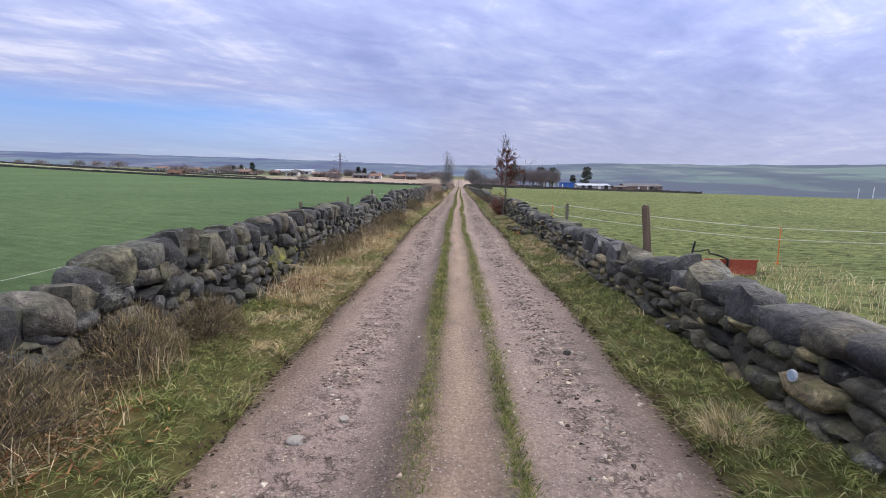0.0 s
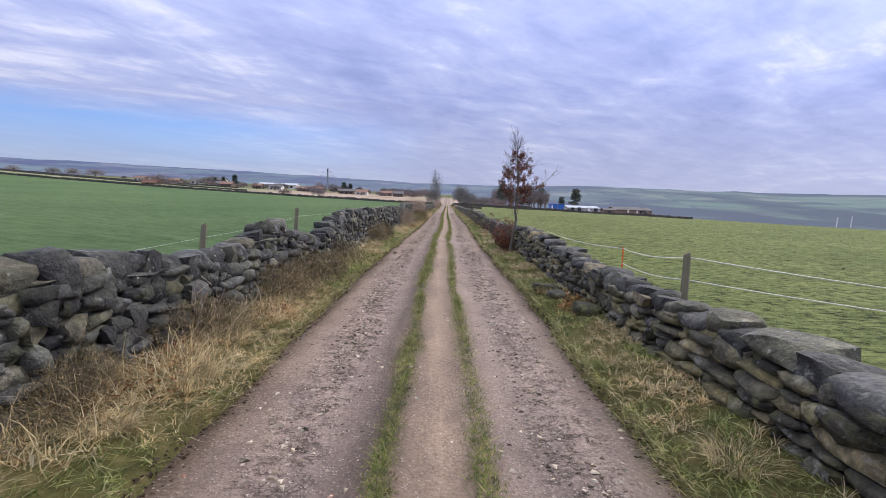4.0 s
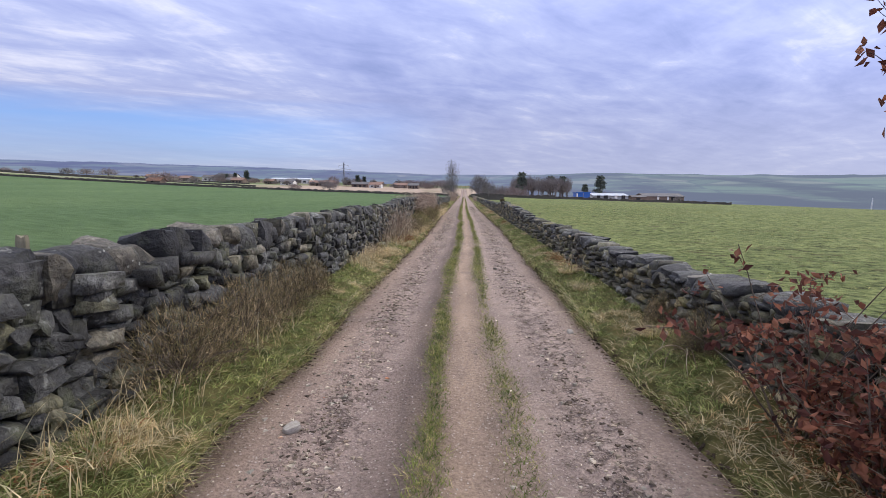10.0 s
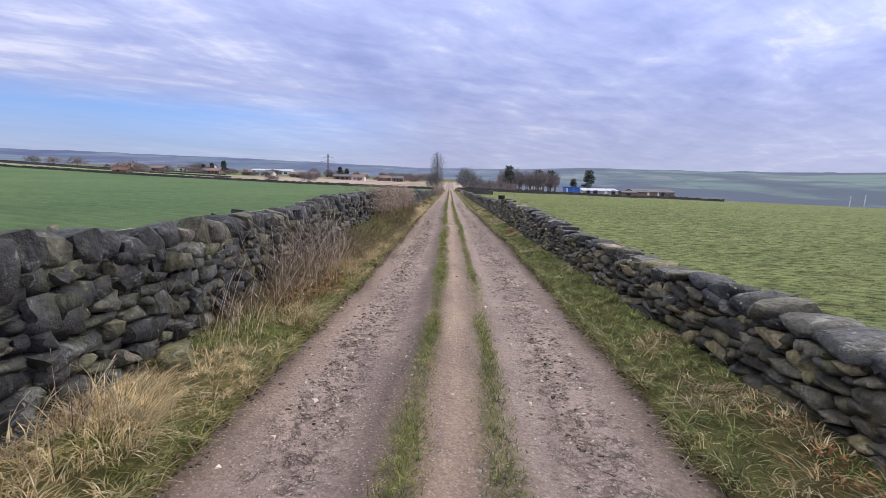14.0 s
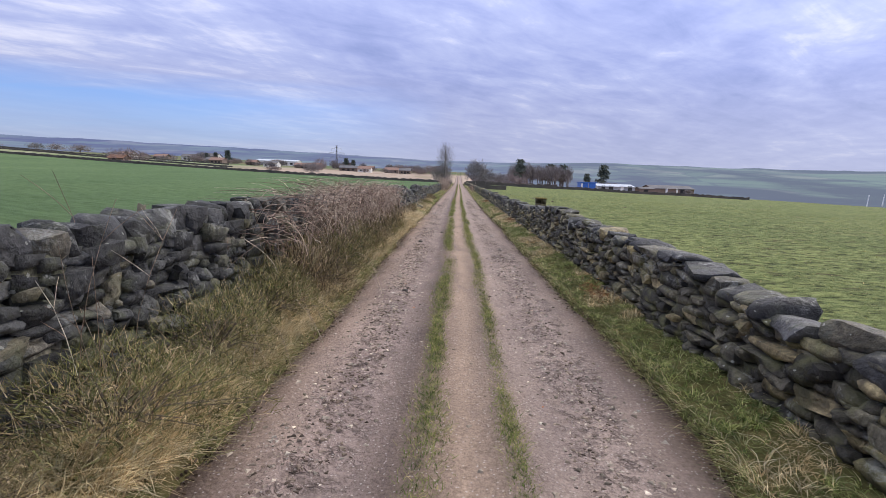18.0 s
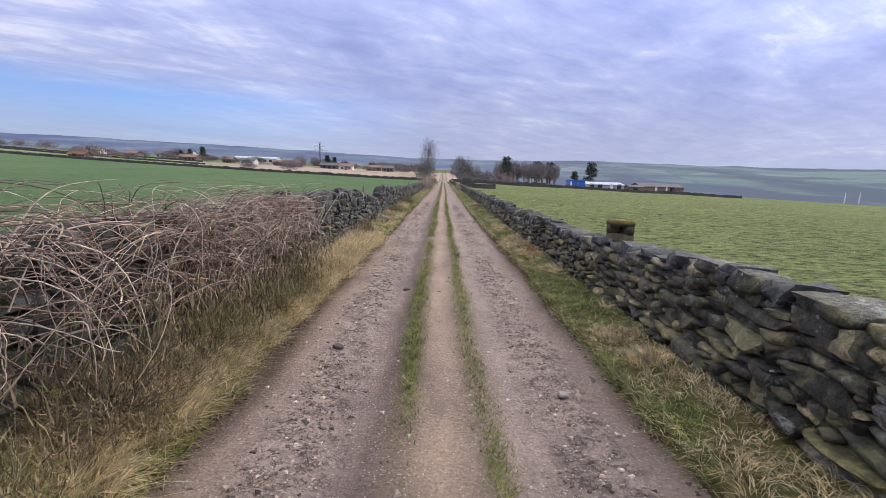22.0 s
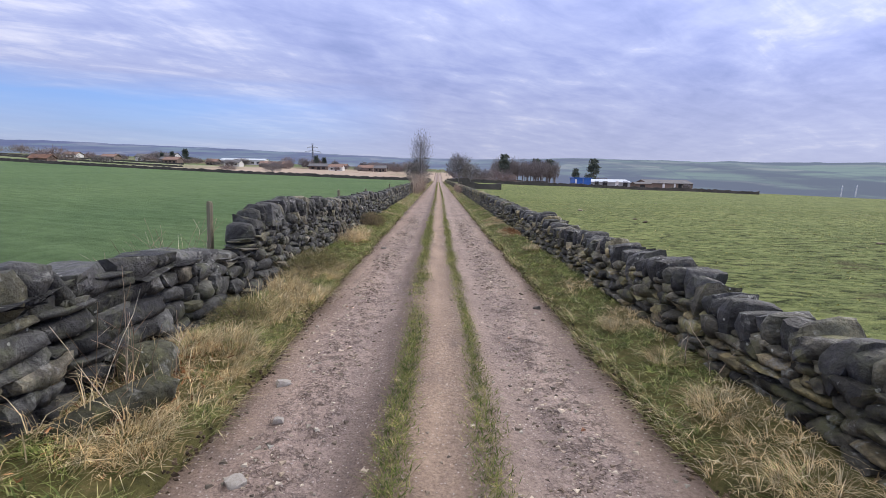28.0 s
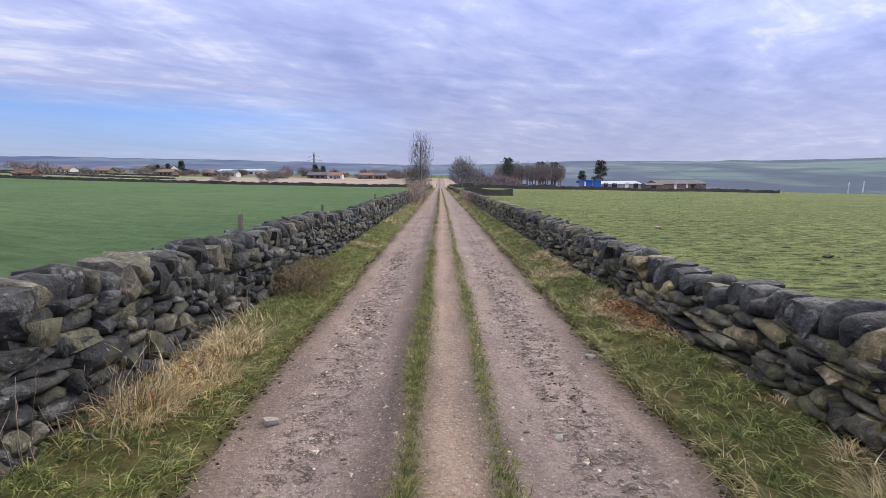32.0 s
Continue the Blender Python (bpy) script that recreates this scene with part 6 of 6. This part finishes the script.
def build_farms():
    barn("blue_shed", 43.5, 48.7, 208, 213, 3.0, 3.3, BLUE_SHEET, BLUE_SHEET, "bright blue sheeted shed behind the field wall", (("door", 0.02, 0.12, 0.1, 2.8, PALE_PANEL), ("seam", 0.5, 0.53, 0, 3.0, METAL_GREY)), "farm buildings", True)
    barn("long_barn", 57.5, 72.5, 236, 248, 2.7, 3.6, METAL_GREY, METAL_WHITE, "long low barn with a pale sheet roof", (("door", 0.1, 0.2, 0.2, 3.0, UNLIT_OPENING), ("door", 0.3, 0.42, 0.2, 3.0, UNLIT_OPENING), ("door", 0.62, 0.7, 0.2, 3.2, PALE_PANEL), ("door", 0.82, 0.93, 0.2, 3.0, UNLIT_OPENING)), "farm buildings")
    barn("brown_barn", 83, 101, 245, 257, 3.2, 4.5, BRICK_WALL, SLATE, "brown farm shed with pale door panels", (("door", 0.33, 0.38, 0.2, 3.4, PALE_PANEL), ("door", 0.58, 0.62, 0.2, 3.4, PALE_PANEL), ("door", 0.68, 0.8, 0.2, 3.0, UNLIT_OPENING)), "farm buildings")
    barn("low_shed", 74.5, 80.5, 236, 241, 2.4, 3.0, BRICK_WALL, SLATE, "small rusty lean-to shed between barns", (("door", 0.3, 0.6, 0.2, 2.0, UNLIT_OPENING),), "farm buildings")
    barn("long_white_building", -152, -121, 395, 407, 3.6, 4.8, RENDER_WALL, METAL_WHITE, "long white industrial shed on the moor", tuple(("window", 0.05 + 0.13 * k, 0.12 + 0.13 * k, 1.2, 2.6, UNLIT_OPENING) for k in range(7)), "moor buildings")
    barn("white_house", -172, -160, 352, 360, 4.2, 6.2, RENDER_WALL, SLATE, "white rendered farmhouse beside a tree", (("door", 0.45, 0.53, 0.2, 2.3, UNLIT_OPENING), ("window", 0.15, 0.27, 1.2, 2.4, UNLIT_OPENING), ("window", 0.7, 0.82, 1.2, 2.4, UNLIT_OPENING)), "moor buildings")
    barn("farm_cottage", -186, -178, 356, 362, 3.2, 4.8, RENDER_WALL, SLATE, "small white cottage on the moor", (("window", 0.2, 0.4, 1.0, 2.2, UNLIT_OPENING), ("door", 0.6, 0.75, 0.2, 2.2, UNLIT_OPENING)), "moor buildings")
    barn("rusty_shed", -124, -118.5, 203, 207, 1.7, 2.9, BRICK_WALL, RUST, "rusty brown shed at the field edge", (("door", 0.3, 0.5, 0.2, 2.1, UNLIT_OPENING),), "moor buildings")
    for k, (x, y, w) in enumerate(((-168, 372, 9), (-196, 380, 12), (-104, 378, 7), (-92, 385, 9), (-66, 372, 8), (-50, 390, 10), (-150, 318, 8), (-138, 300, 9), (-127, 322, 7), (-112, 310, 10), (-98, 322, 12), (-84, 305, 8), (-70, 318, 13), (-57, 308, 9), (-44, 322, 10), (-34, 312, 8), (-176, 310, 9), (-205, 322, 10))):
        barn("moor_cottage", x, x + w * 0.8, y, y + 6, 2.3, 3.7, RENDER_WALL if k % 4 == 1 else BRICK_WALL, TILE_ROOF if k % 3 else SLATE, "low brown-roofed cottage far across the moor", (("window", 0.15, 0.3, 0.9, 1.8, UNLIT_OPENING), ("door", 0.45, 0.58, 0.2, 1.9, UNLIT_OPENING), ("window", 0.7, 0.85, 0.9, 1.8, UNLIT_OPENING)), "moor buildings")


build_farms()


def far_wall(name, pts, high, label):
    """A field wall far off, with an uneven top."""
    v, f = [], []
    steps = []
    for (xa, ya), (xb, yb) in zip(pts, pts[1:]):
        n = max(2, int(math.hypot(xb - xa, yb - ya) / 0.8))
        steps += [(xa + (xb - xa) * k / n, ya + (yb - ya) * k / n) for k in range(n)]
    steps.append(pts[-1])
    r = random.Random(len(steps))
    for i, (x, y) in enumerate(steps):
        z = float(ground_z(np.array(x), np.array(y)))
        h = high * r.uniform(0.75, 1.15)
        for dx, dz in ((-0.3, -0.2), (-0.24, h), (0.24, h + r.uniform(-0.05, 0.05)), (0.3, -0.2)):
            v.append((x, y + dx, z + dz))
        if i:
            a, b_ = 4 * (i - 1), 4 * i
            f += [(a + j, a + (j + 1) % 4, b_ + (j + 1) % 4, b_ + j) for j in range(4)]
    tagged(new(name, mesh_np(name, v, f, FAR_STONE)), label, "stone wall", "far field walls", "structure")


far_wall("wall_far_left", [(-2.6, 200), (-60, 200), (-140, 199), (-260, 196)], 0.85, "dark dry stone wall closing the wheat field")
far_wall("wall_far_right", [(2.6, 200), (30, 201), (70, 202), (100, 203.5)], 0.95, "dark dry stone wall closing the pasture")
far_wall("wall_moor_1", [(-95, 236), (-180, 240), (-300, 235)], 0.7, "dark field wall on the moor")
far_wall("wall_moor_2", [(-120, 285), (-200, 290), (-330, 282)], 0.7, "dark field wall on the moor")
far_wall("wall_cross", [(2.4, 112.5), (5.0, 113.2), (7.8, 114)], 0.85, "short dry stone wall closing a corner of the pasture")
far_wall("wall_farm", [(6, 222), (22, 221), (38, 222)], 1.4, "dark wall before the farm wood")


def pylon(name, x, y, z, high, label, steel):
    """A lattice transmission tower: four tapering legs, braces and three pairs of arms."""
    tower = empty(name, Matrix.Translation((x, y, z)), label, "pylon", "power pylons")
    w0, w1 = high * 0.085, high * 0.012

    def corner(k, s):
        w = w0 + (w1 - w0) * min(1.0, s / 0.72) if s < 0.72 else w1
        return np.array([w * (-1, 1, 1, -1)[k], w * (-1, -1, 1, 1)[k], high * s])
    for k in range(4):
        child("leg", tube_mesh("leg", [([corner(k, 0), corner(k, 0.36), corner(k, 0.72), corner(k, 1.0)], high * 0.006, high * 0.004)], steel, 4), tower)
    braces = []
    s = 0.0
    while s < 0.95:
        e = min(0.98, s + 0.09)
        for k in range(4):
            braces += [([corner(k, s), corner((k + 1) % 4, e)], high * 0.003, high * 0.003), ([corner((k + 1) % 4, s), corner(k, e)], high * 0.003, high * 0.003)]
        s = e
    child("lattice", tube_mesh("lattice", braces, steel, 3), tower)
    for s, reach in ((0.70, 0.15), (0.80, 0.19), (0.90, 0.13)):
        for sx in (-1, 1):
            tip = np.array([sx * high * reach, 0, high * s])
            child("arm", tube_mesh("arm", [([np.array([0, -w1, high * s]), tip], high * 0.004, high * 0.003), ([np.array([0, w1, high * s]), tip], high * 0.004, high * 0.003), ([np.array([0, 0, high * (s + 0.04)]), tip], high * 0.003, high * 0.003), ([tip, tip - np.array([0, 0, high * 0.04])], high * 0.003, high * 0.003)], steel, 3), tower)


STEEL = plain_rough("galvanised_steel", (0.24, 0.25, 0.28), (0.38, 0.39, 0.43), 2, 0.6, 0, 0.3)
pylon("pylon", -11.6, 450, float(ground_z(np.array(-11.6), np.array(450.0))) - 0.5, 24.5, "grey lattice power pylon beyond the lane", STEEL)
_az, _r = math.degrees(math.atan2(-362, 1470)), math.hypot(362, 1470)
_z = float(hill_z(np.array(_az), np.array(_r)))
pylon("far_pylon", -362, 1470, _z - 1, 91 - _z, "grey lattice power pylon far across the valley", STEEL)
for _x in (905, 938):
    _y = 1130
    _h = float(hill_z(np.array(math.degrees(math.atan2(_x, _y))), np.array(math.hypot(_x, _y))))
    _pole = new("white_mast", tube_mesh("white_mast", [(np.array([(0, 0, -2), (1.2, 0, 26)]), 1.2, 0.8)], PALE_PANEL, 8))
    _pole.matrix_basis = Matrix.Translation((_x, _y, _h))
    tagged(_pole, "slim white mast standing in the valley", "mast", "white masts")

# ---- things by the lane ----
def rough_post(name, x, y, top, radius, lean, label, category="fence post", group="", mat=None, square=False):
    """A weathered timber post, chamfered, split and leaning."""
    z0 = float(ground_z(np.array(x), np.array(y))) - 0.25
    h = top - z0
    bm = bmesh.new()
    n = 4 if square else 9
    rings = []
    r = random.Random(int(abs(x * 100 + y * 10)))
    bulge = [r.uniform(0.86, 1.14) for _ in range(n)]
    for k, s in enumerate((0, 0.3, 0.6, 0.85, 0.975, 1.0)):
        rr = radius * (1.05 - 0.12 * s) * (0.82 if k == 5 else 1)
        off = Vector((lean[0] * h * s, lean[1] * h * s, 0))
        rings.append([bm.verts.new(off + Vector((math.cos(2 * math.pi * (i + 0.5) / n) * rr * bulge[i], math.sin(2 * math.pi * (i + 0.5) / n) * rr * bulge[i], h * s + (r.uniform(-0.015, 0.015) if k == 5 else 0)))) for i in range(n)])
    for a, b_ in zip(rings, rings[1:]):
        for i in range(n):
            bm.faces.new((a[i], a[(i + 1) % n], b_[(i + 1) % n], b_[i]))
    bm.faces.new(rings[-1])
    bm.faces.new(rings[0][::-1])
    ob = part(name, bm, mat or POST_WOOD)
    ob.matrix_basis = Matrix.Translation((x, y, z0))
    return tagged(ob, label, category, group)


rough_post("fence_post", 2.53, 6.34, 1.24, 0.052, (-0.10, 0.02), "leaning weathered round fence post behind the wall", group="fence posts", mat=plain_rough("brown_post", (0.12, 0.085, 0.06), (0.24, 0.18, 0.13), 18, 0.9, 0.5, 0, (1, 1, 0.15)))
rough_post("fence_post", 2.75, 12.3, 1.02, 0.04, (0.0, 0.0), "slim upright fence post carrying white tape", group="fence posts")
for _x, _y, _t, _l in ((-2.88, 12.7, 1.12, (0.05, 0.1)), (-2.95, 16.6, 1.26, (0.06, 0.0)), (-3.05, 60.0, 1.2, (0.03, 0.0)), (-3.03, 68.2, 1.13, (0.0, 0.02)), (-2.85, 72.4, 1.06, (0, 0)), (-2.85, 55.3, 1.2, (0.05, 0)), (-2.9, 50.6, 1.29, (0.04, 0.03)), (-2.9, 9.2, 1.13, (0.02, 0.0)), (-2.9, 21.2, 1.22, (0.04, 0.02)), (-2.9, 29.5, 1.16, (-0.02, 0.0)), (-2.9, 38.4, 1.27, (0.02, 0.0)), (-2.9, 64.0, 1.08, (0.0, 0.02)), (-2.85, 81, 1.12, (0.06, 0))):
    rough_post("fence_post", _x, _y, _t, 0.038, _l, "grey weathered fence post standing behind the wall", group="fence posts")

ORANGE = plain_rough("orange_plastic", (0.75, 0.17, 0.03), (0.88, 0.25, 0.05), 20, 0.5, 0.1)
TAPE = plain_rough("white_tape", (0.62, 0.62, 0.58), (0.80, 0.80, 0.76), 40, 0.6, 0)
RED_PAINT = plain_rough("faded_red_paint", (0.36, 0.07, 0.04), (0.52, 0.13, 0.08), 6, 0.6, 0.3)
IRON = plain_rough("black_iron", (0.02, 0.02, 0.022), (0.06, 0.055, 0.05), 20, 0.6, 0.3)


def plastic_post(x, y, top):
    """An orange electric-fence stake: a ribbed shaft, tape clips and a tread-in foot."""
    z0 = float(ground_z(np.array(x), np.array(y)))
    stake = empty("electric_fence_stake", Matrix.Translation((x, y, z0)), "orange plastic electric fence stake holding tape", "fence stake", "electric fence stakes")
    h = top - z0
    bm = bmesh.new()
    box(bm, -0.007, 0.007, -0.009, 0.009, -0.05, h)
    box(bm, -0.004, 0.004, -0.014, 0.014, 0, h * 0.98)
    part("shaft", bm, ORANGE, stake)
    for k in range(5):
        bm = bmesh.new()
        z = h * (0.35 + 0.14 * k)
        box(bm, -0.016, 0.016, -0.008, 0.008, z, z + 0.014)
        part("clip", bm, ORANGE, stake)
    bm = bmesh.new()
    box(bm, -0.06, 0.06, -0.012, 0.012, 0.06, 0.08)
    part("foot_tread", bm, ORANGE, stake)
    return z0


plastic_post(8.1, 12.5, 0.46)
plastic_post(2.75, 14.2, 0.90)


def tape_line(pts, sag, label, wide=0.006):
    line = []
    for (a, b_) in zip(pts, pts[1:]):
        a, b_ = np.array(a), np.array(b_)
        for k in range(12):
            s = k / 12
            q = a + (b_ - a) * s
            q[2] -= sag * 4 * s * (1 - s)
            line.append(q)
    line.append(np.array(pts[-1]))
    ob = new("fence_tape", tube_mesh("fence_tape", [(np.array(line), wide, wide)], TAPE, 4))
    tagged(ob, label, "fence tape", "fence tapes")


tape_line([(2.75, 14.2, 0.88), (2.76, 12.3, 0.97), (8.1, 12.45, 0.44), (20, 12.0, 0.25), (34, 11.0, -0.05)], 0.05, "white electric fence tape strung between stakes")
tape_line([(2.75, 14.2, 0.66), (2.76, 12.3, 0.72), (8.1, 12.45, 0.16), (20, 12.0, 0.0), (34, 11.0, -0.3)], 0.05, "white electric fence tape strung between stakes")
tape_line([(2.75, 14.2, 0.88), (2.75, 19.5, 0.80), (2.8, 24, 0.6)], 0.06, "white electric fence tape running behind the wall")
tape_line([(-2.86, 34, 1.1), (-2.85, 16.6, 1.1), (-2.86, 12.8, 0.95), (-2.9, 4, 0.86), (-2.95, -3, 0.85)], 0.03, "thin pale fence string behind the wall", 0.0012)


def red_machine():
    """A small red tipped trailer box lying in the grass, with a black drawbar and crank."""
    x, y = 6.05, 10.9
    z0 = float(ground_z(np.array(x), np.array(y)))
    mc = empty("field_implement", Matrix.Translation((x, y, z0)) @ Euler((0, 0, radians(-8))).to_matrix().to_4x4() @ Matrix.Diagonal((0.85, 0.85, 0.85, 1)), "faded red steel implement with a black crank, in long grass", "farm machine")
    bm = bmesh.new()
    box(bm, -0.62, 0.62, 0, 0.04, 0.02, 0.40)
    box(bm, -0.62, -0.58, 0, 0.5, 0.02, 0.34)
    box(bm, 0.58, 0.62, 0, 0.5, 0.02, 0.34)
    box(bm, -0.64, 0.64, -0.02, 0.0, 0.36, 0.41)
    part("box_panel", bm, RED_PAINT, mc)
    bm = bmesh.new()
    box(bm, -0.62, 0.62, 0.46, 0.5, 0.02, 0.3)
    part("back_panel", bm, RED_PAINT, mc)
    child("drawbar", tube_mesh("drawbar", [(np.array([(-0.1, -0.06, 0.0), (-0.1, -0.08, 0.42), (-0.35, -0.08, 0.52), (-0.55, -0.1, 0.56)]), 0.035, 0.025)], IRON, 6), mc)
    child("crank", tube_mesh("crank", [(np.array([(-0.55, -0.1, 0.56), (-0.6, -0.1, 0.66), (-0.75, -0.1, 0.62), (-0.98, -0.1, 0.60)]), 0.02, 0.016)], IRON, 6), mc)
    child("lever", tube_mesh("lever", [(np.array([(-1.0, -0.1, 0.35), (-0.97, -0.1, 0.62), (-0.93, -0.12, 0.86)]), 0.022, 0.028)], IRON, 6), mc)


red_machine()


def lichen_stone():
    m, t, b = material("lichened_gatepost", 0.9, 0.2)
    p = coords(t)
    sep = t.nodes.new("ShaderNodeSeparateXYZ")
    t.links.new(p, sep.inputs[0])
    edge = math_node(t, "ADD", sep.outputs[2], math_node(t, "MULTIPLY", math_node(t, "SUBTRACT", noise_node(t, p, 18, 5, 0.7), 0.5), 0.09))
    base = ramp_node(t, noise_node(t, p, 22, 6, 0.7), [(0.3, (0.05, 0.045, 0.03)), (0.7, (0.14, 0.125, 0.07))])
    gold = ramp_node(t, noise_node(t, p, 30, 4, 0.6), [(0.3, (0.15, 0.105, 0.025)), (0.7, (0.29, 0.22, 0.06))])
    t.links.new(mix_node(t, ramp_node(t, edge, [(0.19, (0, 0, 0)), (0.235, (0.85, 0.85, 0.85))]), base, gold), b.inputs["Base Color"])
    bump(t, b, noise_node(t, p, 28, 6, 0.7), 0.6, 0.03)
    return m


def gatepost():
    """A squared stone stub on the wall with a notch cut through one side, its top gold with lichen."""
    bm = bmesh.new()
    box(bm, -0.12, 0.13, -0.16, 0.16, -0.25, 0.06)
    box(bm, -0.12, 0.13, 0.02, 0.16, 0.05, 0.2)
    box(bm, 0.02, 0.13, -0.16, 0.03, 0.05, 0.2)
    box(bm, -0.125, 0.135, -0.165, 0.165, 0.16, 0.235)
    bmesh.ops.bevel(bm, geom=bm.edges[:], offset=0.012, segments=2, affect="EDGES")
    ob = part("gatepost_stub", bm, lichen_stone(), smooth=True)
    ob.matrix_basis = Matrix.Translation((2.26, 47.85, 0.925)) @ Euler((0, 0, radians(6))).to_matrix().to_4x4() @ Matrix.Diagonal((0.95, 0.95, 0.95, 1))
    tagged(ob, "notched stone gatepost stub topped with golden lichen", "gatepost")


gatepost()

MOSSY = stone_material("mossy_fallen_stone", (0.05, 0.05, 0.03), (0.10, 0.10, 0.06), (0.13, 0.14, 0.04))
for _k, (_x, _y, _s, _r, _txt) in enumerate(((1.74, 13.85, (0.22, 0.28, 0.12), 20, "flat stone block fallen from the wall onto grass"), (1.72, 14.5, (0.3, 0.4, 0.13), 70, "flat stone block fallen from the wall onto grass"), (-1.89, 56.36, (0.13, 0.62, 0.15), -31, "long mossy coping stone fallen into dead grass"), (-2.02, 56.9, (0.3, 0.3, 0.25), 10, "grey stone tumbled at the wall foot"), (-2.0, 15.4, (0.3, 0.35, 0.24), 40, "grey stone tumbled at the wall foot"), (1.85, 12.8, (0.25, 0.32, 0.16), 15, "grey stone tumbled at the wall foot"), (-1.98, 29.3, (0.2, 0.26, 0.18), 30, "pale stone at the wall foot"))):
    _ob = new("fallen_stone", with_material([BLOCKS[(_k * 3) % 18]], MOSSY)[0])
    _ob.matrix_basis = Matrix.LocRotScale((_x, _y, float(ground_z(np.array(_x), np.array(_y))) + _s[2] * 0.33), Euler((0.08, 0.1, radians(_r))), _s)
    tagged(_ob, _txt, "stone", "fallen wall stones")


def round_tag():
    """The small pale disc fixed to a wall stone near the start."""
    bm = bmesh.new()
    bmesh.ops.create_cone(bm, cap_ends=True, segments=28, radius1=0.036, radius2=0.033, depth=0.012)
    disc = part("waymark_disc", bm, plain_rough("pale_disc", (0.42, 0.46, 0.50), (0.60, 0.64, 0.68), 30, 0.5, 0.1))
    disc.matrix_basis = Matrix.Translation((1.965, 2.93, 0.44)) @ Euler((0, radians(-86), radians(4))).to_matrix().to_4x4()
    tagged(disc, "small round pale blue waymark disc on the wall", "sign")
    bm = bmesh.new()
    bmesh.ops.create_cone(bm, cap_ends=True, segments=24, radius1=0.026, radius2=0.025, depth=0.004)
    ring = part("disc_face", bm, plain_rough("disc_blue", (0.22, 0.30, 0.40), (0.36, 0.44, 0.52), 60, 0.5, 0), disc)
    ring.matrix_basis = Matrix.Translation((0, 0, 0.008))


round_tag()


def molehills():
    n = 90
    r = np.random.default_rng(19)
    x, y = 4 + 50 * r.random(n) ** 1.3, r.uniform(20, 150, n)
    size = r.uniform(0.12, 0.28, n) * (0.6 + 0.4 * (y - 20) / 130)
    p = pebbles("molehills", x, y, ground_z(x, y) + size * 0.05, size, CLOD, "small dark molehills scattered over the pasture", 0.45)
    p["category"] = "molehills"


molehills()
